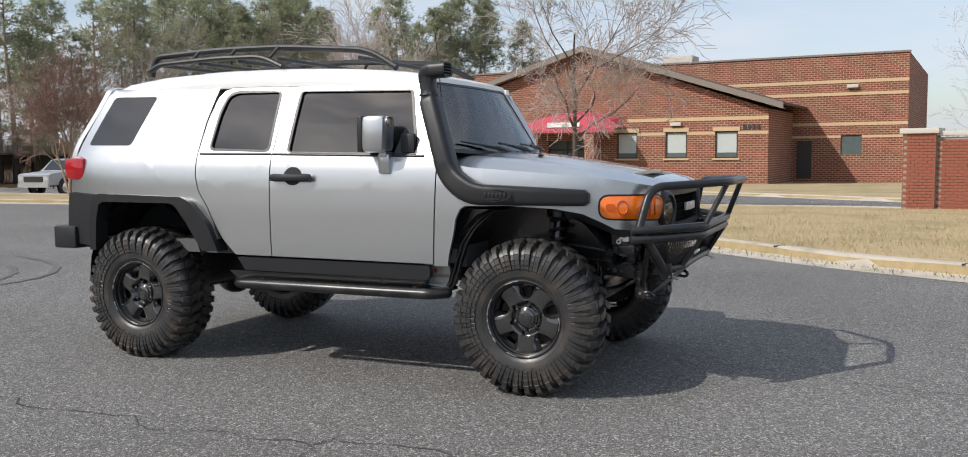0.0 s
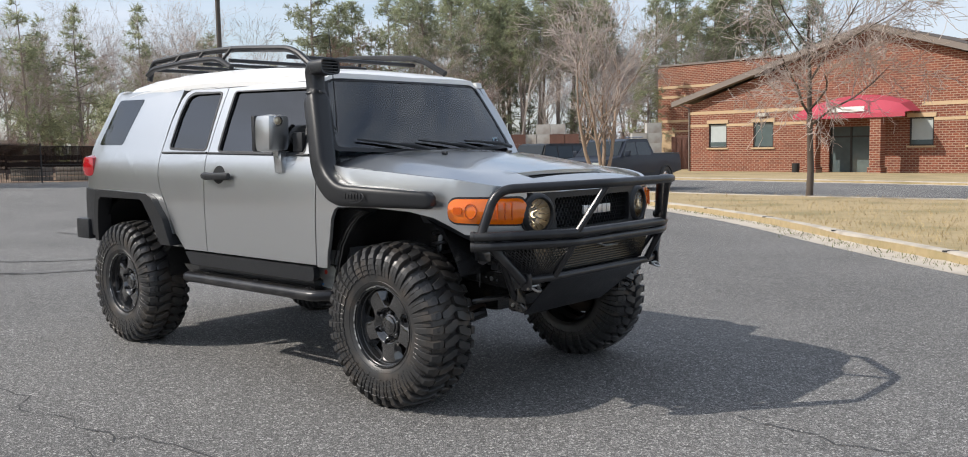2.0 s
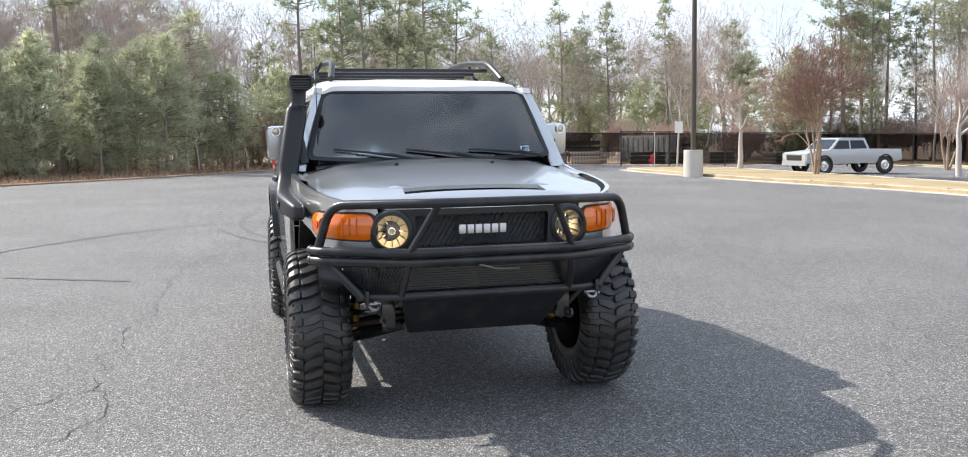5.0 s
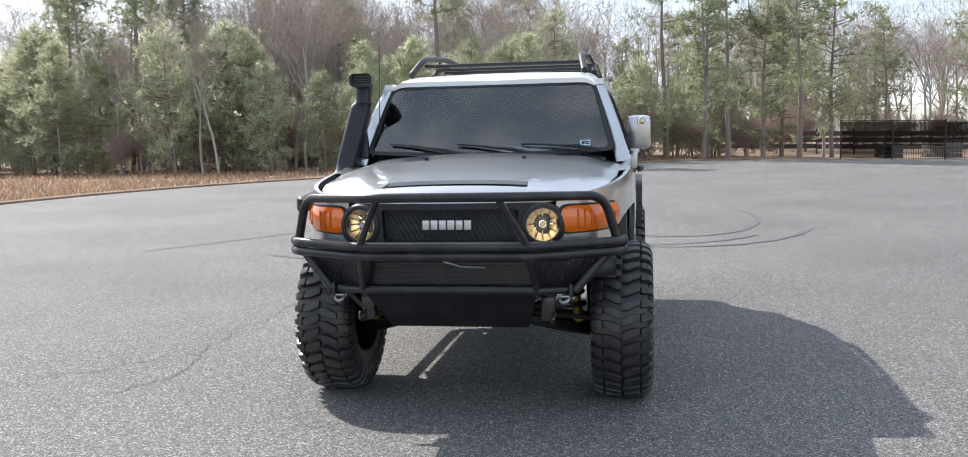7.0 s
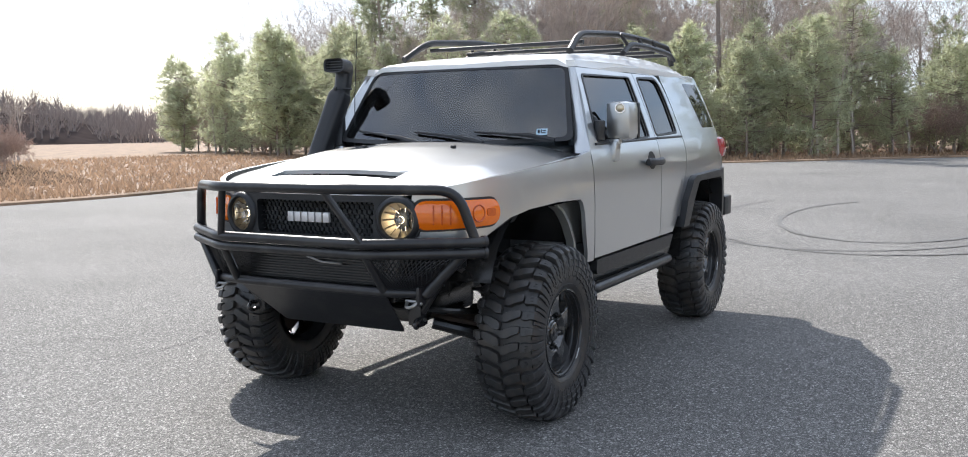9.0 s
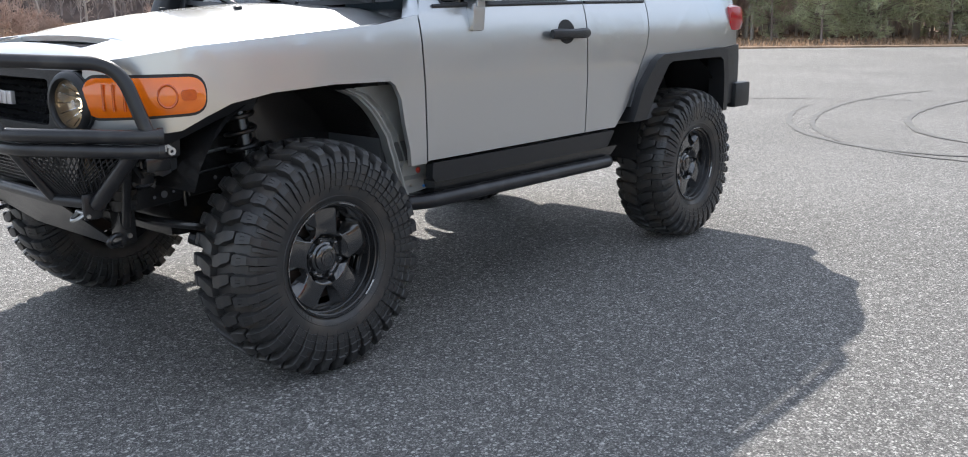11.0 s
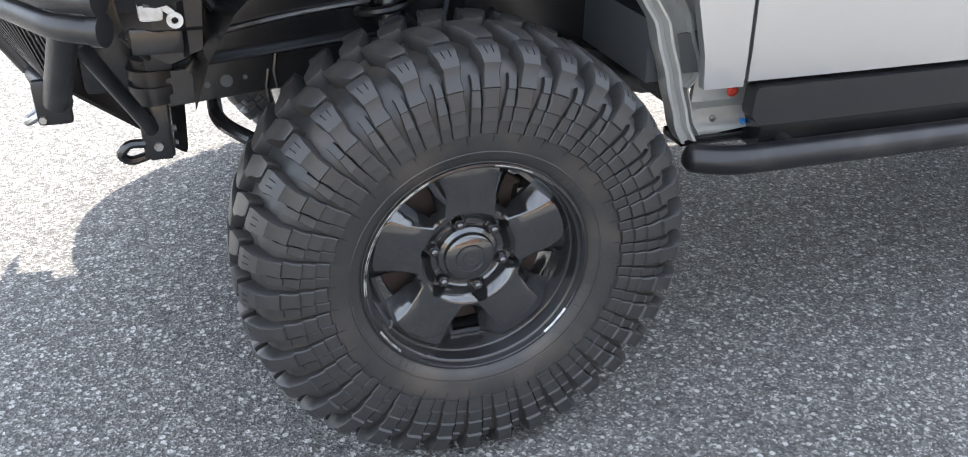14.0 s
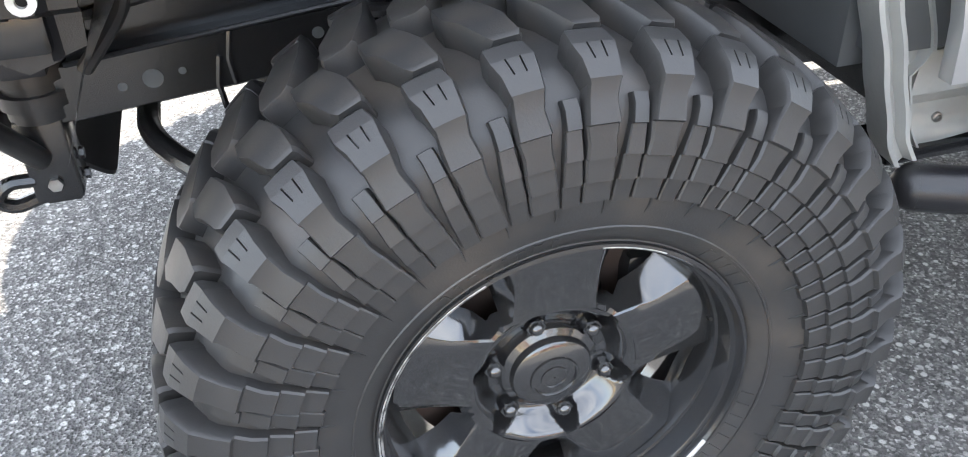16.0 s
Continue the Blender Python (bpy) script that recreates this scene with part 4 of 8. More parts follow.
# A-pillars
for s in (-1, 1):
    bm = bmesh.new()
    rings = []
    for k in range(9):
        t = k / 8
        z = 1.265 + 0.470 * t
        yo = 0.9 + lerp_table(HALF, z) - 0.004
        x_door = 2.185 - 0.085 * t - 0.100 * t * t
        yi, xi = 0.782 - 0.124 * t, 2.192 - 0.205 * t
        rings.append([bm.verts.new(Vector(p)) for p in ((x_door, s * yo, z), (x_door + 0.006, s * (yo - 0.012), z), (xi + 0.008, s * (yi + 0.012), z), (xi, s * yi, z), (xi - 0.05, s * yi, z), (x_door - 0.03, s * (yo - 0.05), z))])
    skin(bm, rings)
    part("windscreen_pillar", bm, "silver", car)


def screen(y, v, k):
    """Windscreen: y across, v up."""
    t = (v - 1.32) / 0.43
    a = abs(y) / 0.71
    return Vector((2.30 - 0.085 * a ** 2.2 - 0.225 * t - 0.02 * t * t - k, y * (1 - 0.065 * t), v - 0.02 * (1 - a * a) * (1 - t)))


WS = rounded([(-0.762, 1.345), (0.762, 1.345), (0.690, 1.742), (-0.690, 1.742)], 0.04)
ws = part("windscreen", sheet(WS, [], screen, 0.007, 0.12), "screen", car, "tinted upright windscreen with sky reflections")
rings = []
loops = [rounded([(-w0, z0), (w0, z0), (w1, z1), (-w1, z1)], 0.04) for w0, w1, z0, z1 in ((0.778, 0.704, 1.330, 1.752), (0.748, 0.680, 1.352, 1.740))]
for i in range(len(loops[0])):
    for k in range(8):
        ends = [Vector(lp[i]).lerp(Vector(lp[(i + 1) % len(lp)]), k / 8) for lp in loops]
        rings.append([screen(p.x, p.y, d) for p, d in ((ends[0], -0.004), (ends[1], -0.004), (ends[1], 0.002), (ends[0], 0.010))])
bm = bmesh.new()
rings = [[bm.verts.new(p) for p in r] for r in rings]
skin(bm, rings + [rings[0]], True, False)
part("windscreen_seal", bm, "plastic", ws)
bm = sheet([(0.575, 1.368), (0.635, 1.368), (0.635, 1.402), (0.575, 1.402)], [], lambda y, v, k: screen(y, v, k) + Vector((0.004, 0, 0)), 0.002, 0.2)
st = part("inspection_sticker", bm, "sticker", ws, "small pale blue windscreen sticker")
bm = bmesh.new()
for k, (yy, zz, ww, hh) in enumerate(((0.590, 1.388, 0.012, 0.020), (0.604, 1.388, 0.006, 0.022), (0.620, 1.392, 0.020, 0.006), (0.620, 1.380, 0.020, 0.006))):
    c = screen(yy, zz, 0)
    box(bm, (c.x + 0.008, c.y, c.z), (0.003, ww, hh))
part("sticker_bar", bm, "truck_blue", ws)
# wipers
for y0, y1, lift in ((-0.62, -0.20, 0.035), (-0.18, 0.20, 0.045), (0.22, 0.60, 0.03)):
    bm = bmesh.new()
    pa, pb = screen(y0, 1.388 + lift * 0.3, 0) + Vector((0.022, 0, 0)), screen(y1, 1.356, 0) + Vector((0.03, 0, 0))
    tube(bm, [pa, (pa + pb) / 2 + Vector((0.004, 0, 0.006)), pb], [0.006, 0.008, 0.007], 6)
    arm_end = screen(y1 + 0.10, 1.338, 0) + Vector((0.05, 0, 0))
    mid = (pa + pb) / 2 + Vector((0.014, 0, 0.004))
    tube(bm, [mid, (mid + arm_end) / 2 + Vector((0.008, 0, 0.012)), arm_end], [0.007, 0.010, 0.013], 6)
    part("wiper", bm, "plastic", ws, "black wiper arm and blade")


def hood_z(x, y):
    base = lerp_table([(2.12, 1.338), (2.36, 1.330), (2.60, 1.308), (2.78, 1.281), (3.0, 1.244), (3.2, 1.208), (3.31, 1.186), (3.36, 1.166), (3.395, 1.140), (3.42, 1.108)], x)
    a = abs(y) / 0.78
    ridge = 0.012 * math.exp(-((abs(y) - 0.60) / 0.09) ** 2) * smooth01((3.25 - x) / 0.5)
    return base - (0.076 - 0.024 * smooth01((x - 2.7) / 0.45)) * a ** 2.6 - 0.02 * a ** 2 * smooth01((x - 2.9) / 0.5) + ridge


def hood_map(x, y, k):
    return Vector((x, y, hood_z(x, y) - k))


HOOD = [(2.185, 0.80), (2.40, 0.808), (2.72, 0.802), (3.0, 0.772), (3.14, 0.742), (3.24, 0.690), (3.305, 0.635), (3.36, 0.55), (3.392, 0.44), (3.415, 0.25), (3.418, 0.0)]
HOOD = HOOD + [(x, -y) for x, y in HOOD[::-1][1:]] + [(2.30, -0.5), (2.33, 0.0), (2.30, 0.5)]
SCOOP = rounded([(3.185, 0.365), (3.185, -0.365), (3.300, -0.372), (3.300, 0.372)], 0.012, 2)
hood = part("hood", sheet(HOOD, [SCOOP], hood_map, 0.02, 0.05), "silver", car, angle=45)
bm = bmesh.new()
box(bm, (3.243, 0, 1.155), (0.118, 0.745, 0.03))
for k in range(5):
    box(bm, (3.20 + 0.021 * k, 0, 1.176 - 0.003 * k), (0.006, 0.73, 0.012))
part("hood_vent", bm, "plastic", hood, "black slatted bonnet vent")
bm = bmesh.new()
rings = []
for yy in (-0.45, -0.385, -0.37, 0.37, 0.385, 0.45):
    up = 0.0 if abs(yy) > 0.40 else 0.006
    rings.append([bm.verts.new((xx, yy, hood_z(xx, yy) + zz * (up / 0.014) - 0.002)) for xx, zz in ((3.02, 0.001), (3.12, 0.010), (3.178, 0.016), (3.184, 0.0))])
skin(bm, rings, False, False)
part("vent_lip", bm, "silver", hood)
for yy in (-0.295, 0.273):
    bm = bmesh.new()
    box(bm, (2.60, yy, hood_z(2.60, yy) + 0.006), (0.03, 0.02, 0.014), 0.004)
    part("washer_jet", bm, "plastic", hood)
# painted shoulders that close the wings to the bonnet and the screen pillars
for s in (-1, 1):
    sf = side(s)
    bm = bmesh.new()
    rings = []
    for k in range(16):
        x = 2.08 + 0.50 * k / 15
        zt = lerp_table([(2.193, 1.280), (2.40, 1.245), (2.72, 1.222)], x) - 0.004
        zh = hood_z(x, 0.79) - 0.010
        e = sf(x, zt, 0.004)
        rings.append([bm.verts.new(p) for p in ((x, s * 0.74, zh - 0.012), (x, s * 0.80, zh), (x, s * (0.80 + 0.6 * (abs(e.y) - 0.80)), zh * 0.45 + zt * 0.55 + 0.004), (e.x, e.y, e.z))])
    skin(bm, rings, False, False)
    part("wing_shoulder", bm, "silver", car, angle=50)
# cowl under the screen and the shut line along the wing tops
bm = sheet([(2.13, 0.80), (2.40, 0.79), (2.40, -0.79), (2.13, -0.80)], [], lambda x, y, k: Vector((x, y, hood_z(x, y) - 0.022 - k)), 0.02, 0.1)
part("cowl", bm, "plastic", car)
for s in (-1, 1):
    bm = sheet([(2.12, s * 0.64), (2.33, s * 0.64), (2.26, s * 0.83), (2.12, s * 0.84)], [], lambda x, y, k: Vector((x, y, hood_z(x, y) - 0.008 - k)), 0.012, 0.06)
    part("cowl_corner", bm, "silver", car, "silver corner panel beside the windscreen" if s > 0 else "")


def roof_map(x, y, k):
    a = min(1.0, abs(y) / 0.700)
    top = lerp_table([(-0.46, 1.765), (-0.40, 1.800), (-0.30, 1.832), (0.0, 1.868), (0.5, 1.888), (0.95, 1.886), (1.4, 1.868), (1.75, 1.842), (1.95, 1.812), (2.03, 1.790), (2.085, 1.758)], x)
    drop = 0.018 * a ** 2 + (0.082 if x < 1.9 else 0.082 - 0.05 * smooth01((x - 1.9) / 0.18)) * smooth01((a - 0.80) / 0.20) ** 1.4
    grooves = 0.0
    if 0.15 < x < 1.6:
        for g in (-0.33, 0.0, 0.33):
            grooves += 0.006 * math.exp(-((y - g) / 0.05) ** 2)
    z = top - drop - grooves - k
    return Vector((x, y * (1 - 0.0), max(z, 1.735)))


ROOF = [(-0.465, 0.60), (-0.43, 0.675), (-0.36, 0.704), (0.0, 0.7045), (1.87, 0.7045), (1.945, 0.698), (1.985, 0.66), (2.026, 0.45), (2.054, 0.0)]
ROOF = ROOF + [(x, -y) for x, y in ROOF[::-1][1:]]
part("roof", sheet(ROOF, [], roof_map, 0.03, 0.055), "white", car, "glossy white roof panel", angle=50)
# tailgate end
bm = sheet(rounded([(-0.83, 0.72), (0.83, 0.72), (0.80, 1.33), (0.66, 1.80), (-0.66, 1.80), (-0.80, 1.33)], 0.05), [], lambda y, z, k: Vector((-0.665 + k + 0.22 * smooth01((z - 1.3) / 0.55), y, z)), 0.04, 0.2)
part("tailgate", bm, "silver", car)
bm = bmesh.new()
box(bm, (-0.70, 0, 0.775), (0.14, 1.50, 0.15), 0.02)
part("rear_bumper", bm, "plastic", car)

# cabin shell: floor, bulkhead, dash, seats, wheel
bm = bmesh.new()
box(bm, (0.85, 0, 0.74), (2.9, 1.62, 0.08))
box(bm, (2.30, 0, 0.95), (0.04, 1.55, 0.55))
box(bm, (-0.60, 0, 1.0), (0.04, 1.55, 0.6))
part("cabin_floor", bm, "cabin", car)
bm = bmesh.new()
box(bm, (1.98, 0, 1.20), (0.46, 1.46, 0.20), 0.05)
box(bm, (1.86, 0.37, 1.30), (0.22, 0.40, 0.10), 0.04)
part("dashboard", bm, "cabin", car)
bm = bmesh.new()
lathe(bm, [(0.178 + 0.014 * math.cos(a * math.pi / 4), 0.014 * math.sin(a * math.pi / 4)) for a in range(9)], 32, pose(1.66, 0.37, 1.28, 0, -0, 0) @ pose(0, 0, 0, 0, -25, 90))
cyl(bm, (1.66, 0.37, 1.28), (1.90, 0.37, 1.22), 0.03, 0.03, 10)
box(bm, (1.665, 0.37, 1.28), (0.03, 0.30, 0.05), 0.01)
part("steering_wheel", bm, "cabin_grey", car, "dark steering wheel behind the glass")
for s in (-1, 1):
    for x in (1.15, 0.35):
        bm = bmesh.new()
        box(bm, (x, s * 0.37, 0.95), (0.50, 0.50, 0.18), 0.05)
        box(bm, (x - 0.26, s * 0.37, 1.23), (0.15, 0.50, 0.56), 0.05)
        box(bm, (x - 0.30, s * 0.37, 1.58), (0.10, 0.28, 0.20), 0.04)
        part("seat", bm, "cabin_grey", car)
bm = bmesh.new()
box(bm, (1.88, 0, 1.66), (0.03, 0.24, 0.07), 0.012)
cyl(bm, (1.90, 0, 1.68), (2.02, 0, 1.74), 0.008)
part("rear_view_mirror", bm, "cabin", car)


# front panel with lamps
def nose(y, z, k):
    return Vector((3.432 - 0.055 * (abs(y) / 0.57) ** 2.4 - 0.03 * (z - 1.0) - k, y, z))


def stadium(hw, z0, z1, n=10):
    r = (z1 - z0) / 2
    pts = []
    for k in range(n + 1):
        a = -math.pi / 2 + math.pi * k / n
        pts.append((hw - r + r * math.cos(a), (z0 + z1) / 2 + r * math.sin(a)))
    for k in range(n + 1):
        a = math.pi / 2 + math.pi * k / n
        pts.append((-hw + r + r * math.cos(a), (z0 + z1) / 2 + r * math.sin(a)))
    return pts


circle = lambda cy, cz, r, n=28: [(cy + r * math.cos(2 * math.pi * k / n), cz + r * math.sin(2 * math.pi * k / n)) for k in range(n)]
GR = rounded([(-0.335, 0.922), (0.335, 0.922), (0.345, 1.078), (-0.345, 1.078)], 0.02)
grille = part("grille_panel", sheet(stadium(0.572, 0.893, 1.108), [circle(-0.458, 1.0, 0.080), circle(0.458, 1.0, 0.080), GR], nose, 0.05, 0.06), "plastic", car, "black front panel with round lamp openings", angle=40)
bm = bmesh.new()
for row in range(8):
    for col in range(27):
        y, z = -0.34 + 0.0262 * col + (0.0131 if row % 2 else 0), 0.925 + 0.0215 * row
        if abs(y) > 0.338 or z > 1.08:
            continue
        c = nose(y, z, 0.030)
        for a in (30, 90, 150):
            ca, sa = math.cos(radians(a)) * 0.0076, math.sin(radians(a)) * 0.0076
            q0, q1 = Vector((c.x, c.y + math.cos(radians(a - 60)) * 0.0145, c.z + math.sin(radians(a - 60)) * 0.0145)), Vector((c.x, c.y + math.cos(radians(a)) * 0.0145, c.z + math.sin(radians(a)) * 0.0145))
            d = Vector((0.006, 0, 0))
            vs = [bm.verts.new(p) for p in (q0 - d, q1 - d, q1 + d, q0 + d)]
            bm.faces.new(vs)
part("grille_mesh", bm, "plastic", grille, "black honeycomb mesh", smooth=False, recalc=False)
bm = bmesh.new()
box(bm, (3.34, 0, 1.0), (0.02, 0.95, 0.18))
part("grille_backing", bm, "cabin", grille)
# lettering as plain bars of its size
for k in range(6):
    bm = bmesh.new()
    y = 0.100 - 0.0415 * (5 - k) * 1.0 - 0.005
    box(bm, (nose(y, 1.004, 0).x + 0.006, y, 1.004), (0.016, 0.034, 0.046), 0.003)
    part("badge_bar", bm, "letter", grille, "plain silver badge block" if k == 0 else "")
for s in (-1, 1):
    # bezel ring, reflector bowl, bulb and glass
    bm = bmesh.new()
    prof = [(0.080, -0.03), (0.080, 0.008), (0.086, 0.016), (0.098, 0.014), (0.108, 0.002), (0.108, -0.03)]
    c = nose(s * 0.458, 1.0, 0)
    mm = Matrix.Translation((c.x, s * 0.458, 1.0)) @ pose(0, 0, 0, 0, 0, -90 + s * 10)
    lathe(bm, prof, 40, mm)
    ring = part("headlamp_bezel", bm, "plastic", car, angle=50)
    bm = bmesh.new()
    lathe(bm, [(0.001, -0.075), (0.03, -0.068), (0.055, -0.045), (0.072, -0.015), (0.079, 0.0)], 36, mm)
    part("headlamp_reflector", bm, "reflector", ring, angle=60, recalc=False)
    bm = bmesh.new()
    for k in range(12):
        a = 2 * math.pi * k / 12
        cyl(bm, mm @ Vector((0.03 * math.cos(a), -0.055, 0.03 * math.sin(a))), mm @ Vector((0.074 * math.cos(a), -0.006, 0.074 * math.sin(a))), 0.0025, 0.0025, 5)
    part("reflector_rib", bm, "chrome", ring)
    bm = bmesh.new()
    bmesh.ops.create_uvsphere(bm, u_segments=14, v_segments=10, radius=0.017, matrix=mm @ Matrix.Translation((0, -0.035, 0)))
    part("bulb", bm, "bulb", ring, "lit warm bulb")
    bm = bmesh.new()
    cyl(bm, mm @ Vector((0, -0.03, 0)), mm @ Vector((0, -0.012, 0)), 0.016, 0.012, 14)
    part("bulb_shield", bm, "chrome", ring)
    bm = bmesh.new()
    lathe(bm, [(0.0005, 0.020), (0.03, 0.017), (0.06, 0.009), (0.079, 0.0)], 36, mm)
    g = part("headlamp_glass", bm, "clear", ring, angle=80)
    g.visible_shadow = False

# door mirrors
for s in (-1, 1):
    bm = bmesh.new()
    box(bm, (1.833, s * 0.920, 1.438), (0.155, 0.150, 0.212), 0.038)
    for v in bm.verts:
        v.co.x += 0.06 * (v.co.z - 1.44) - 0.02 * abs(v.co.y - s * 0.918)
    mi = part("door_mirror", bm, "silver", car, "silver door mirror with round lamp")
    bm = bmesh.new()
    box(bm, (1.757, s * 0.920, 1.438), (0.035, 0.150, 0.206), 0.012)
    part("mirror_frame", bm, "plastic", mi)
    bm = bmesh.new()
    box(bm, (1.738, s * 0.920, 1.438), (0.004, 0.125, 0.175), 0.0)
    part("mirror_glass", bm, "chrome", mi)
    bm = bmesh.new()
    box(bm, (1.862, s * 0.890, 1.268), (0.075, 0.045, 0.115), 0.012)
    for v in bm.verts:
        v.co.y -= s * 0.10 * max(0, 1.28 - v.co.z)
    box(bm, (1.862, s * 0.872, 1.322), (0.05, 0.10, 0.03), 0.008)
    part("mirror_stalk", bm, "silver", mi)
    bm = bmesh.new()
    box(bm, (1.995, s * 0.852, 1.385), (0.09, 0.03, 0.11), 0.01)
    part("mirror_sail", bm, "plastic", mi)
    bm = bmesh.new()
    lm = Matrix.Translation((1.914, s * 0.938, 1.506)) @ pose(0, 0, 0, 0, 0, -90 + s * 12)
    lathe(bm, [(0.0005, 0.012), (0.012, 0.011), (0.021, 0.006), (0.024, -0.01)], 24, lm)
    part("mirror_lamp", bm, "reflector", mi, "small clear round lamp")
    bm = bmesh.new()
    lathe(bm, [(0.023, -0.01), (0.023, 0.010), (0.029, 0.010), (0.032, -0.01)], 24, lm)
    part("lamp_ring", bm, "chrome", mi)

# air snorkel on the right wing and pillar
bm = bmesh.new()


def rect_ring(c, t, up, w, h, r=0.30, n=5):
    t = Vector(t).normalized()
    a = Vector(up) - t * t.dot(Vector(up))
    a.normalize()
    b = t.cross(a)
    pts = rounded([(-w / 2, -h / 2), (w / 2, -h / 2), (w / 2, h / 2), (-w / 2, h / 2)], min(w, h) * r, n)
    return [Vector(c) + b * p + a * q for p, q in pts]


path = fillet([(3.055, -0.885, 1.085), (2.42, -0.925, 1.100), (2.275, -0.902, 1.20), (2.128, -0.822, 1.62), (2.115, -0.815, 1.655)], 0.14, 7)
rings = []
for i, p in enumerate(path):
    a, b = path[max(0, i - 1)], path[min(len(path) - 1, i + 1)]
    t = b - a
    f = i / (len(path) - 1)
    wid = lerp_table([(0, 0.10), (0.5, 0.102), (0.68, 0.128), (0.88, 0.120), (1.0, 0.088)], f)
    hei = lerp_table([(0, 0.108), (0.06, 0.118), (0.3, 0.128), (0.55, 0.12), (1.0, 0.092)], f)
    if i == 0:
        wid, hei = 0.07, 0.085
    rings.append([bm.verts.new(v) for v in rect_ring(p, t, (0, -1, 0), hei, wid, 0.34)])
# short bevelled nose at the front end
first = [bm.verts.new(Vector((3.078, -0.880, 1.083)) + (v.co - Vector(path[0])) * 0.6) for v in rings[0]]
rings.insert(0, first)
skin(bm, rings)
sn = part("snorkel", bm, "plastic_grey", car, "black moulded raised air intake", angle=50)
bm = bmesh.new()
cyl(bm, (2.118, -0.817, 1.640), (2.112, -0.812, 1.668), 0.052, 0.052, 24)
tube(bm, [(2.112 + 0.054 * math.cos(a), -0.813 + 0.054 * math.sin(a), 1.656) for a in [2 * math.pi * k / 20 for k in range(21)]], 0.006, 6)
box(bm, (2.165, -0.825, 1.656), (0.02, 0.016, 0.022), 0.004)
part("clamp_collar", bm, "plastic", sn)
bm = bmesh.new()
box(bm, (0, 0, 0), (0.05, 0.055, 0.19), 0.012, pose(2.155, -0.800, 1.395, 9, -18, 0))
part("pillar_bracket", bm, "plastic", sn, "black bracket against the screen pillar")
bm = bmesh.new()
head = fillet([(2.112, -0.812, 1.664), (2.098, -0.806, 1.765), (2.120, -0.803, 1.792), (2.224, -0.794, 1.796)], 0.05, 6)
rings = []
for i, p in enumerate(head):
    a, b = head[max(0, i - 1)], head[min(len(head) - 1, i + 1)]
    f = i / (len(head) - 1)
    swell = 1 + 0.10 * math.sin(math.pi * min(1, f * 1.4))
    rings.append([bm.verts.new(v) for v in rect_ring(p, b - a, (0, 1, 0), (0.088 - 0.006 * f) * swell, 0.092 + 0.050 * f, 0.40)])
mouth = [bm.verts.new(rings[-1][k].co * 0.84 + sum((v.co for v in rings[-1]), Vector()) / len(rings[-1]) * 0.16 - Vector((0.004, 0, 0))) for k in range(len(rings[-1]))]
back = [bm.verts.new(v.co - Vector((0.045, 0, 0.004))) for v in mouth]
skin(bm, rings + [mouth, back])
sh = part("snorkel_head", bm, "plastic", sn)
bm = bmesh.new()
for k in range(4):
    box(bm, (2.210, -0.795, 1.770 + 0.016 * k), (0.014, 0.112, 0.004))
part("intake_slat", bm, "cabin", sn)
bm = bmesh.new()
lathe(bm, [(0.066, 0), (0.070, 0.0035), (0.074, 0.0035), (0.078, 0)], 40, Matrix.Translation((2.575, -0.963, 1.095)) @ pose(0, 0, 0, 0, 0, 180 - 3.6) @ Matrix.Diagonal((1.25, 1, 0.44, 1)))
for k in range(6):
    box(bm, (2.520 + 0.022 * k, -0.9645 - 0.0014 * (k - 2.5) * -1.0, 1.098), (0.014, 0.006, 0.026), 0.002)
box(bm, (2.575, -0.964, 1.076), (0.05, 0.005, 0.007), 0.001)
part("oval_badge", bm, "plastic_grey", sn, "raised oval badge with plain bars")

# roof rack: twin side hoops, cross bars and basket slats
for s in (-1, 1):
    bm = bmesh.new()
    pts = fillet([(-0.125, s * 0.585, 1.860), (-0.105, s * 0.560, 1.996), (0.40, s * 0.540, 2.020), (0.90, s * 0.532, 2.016), (1.56, s * 0.540, 1.964), (1.775, s * 0.575, 1.845)], 0.16, 6)
    tube(bm, pts, 0.021, 10)
    rk = part("rack_top_rail", bm, "plastic_grey", car, "black tubular roof rack rail")
for s in (-1, 1):
    bm = bmesh.new()
    pts = fillet([(-0.12, s * 0.60, 1.90), (-0.04, s * 0.595, 1.942), (0.45, s * 0.59, 1.962), (0.80, s * 0.59, 1.956), (0.965, s * 0.60, 1.885)], 0.10, 5)
    tube(bm, pts, 0.019, 10)
    part("rack_lower_rail", bm, "plastic_grey", rk)
for s in (-1, 1):
    for x in (0.22, 0.52, 0.86):
        bm = bmesh.new()
        cyl(bm, (x, s * 0.59, 1.950), (x + 0.05, s * 0.558, 2.016), 0.012, 0.012, 8)
        part("rack_strut", bm, "plastic_grey", rk)
for x in (-0.03, 0.30, 0.62, 0.93):
    bm = bmesh.new()
    cyl(bm, (x, -0.59, 1.935), (x, 0.59, 1.935), 0.013, 0.013, 8)
    part("rack_cross_bar", bm, "plastic_grey", rk)
bm = bmesh.new()
cyl(bm, (1.50, -0.545, 1.92), (1.50, 0.545, 1.92), 0.014, 0.014, 8)
part("rack_cross_bar", bm, "plastic_grey", rk)
bm = bmesh.new()
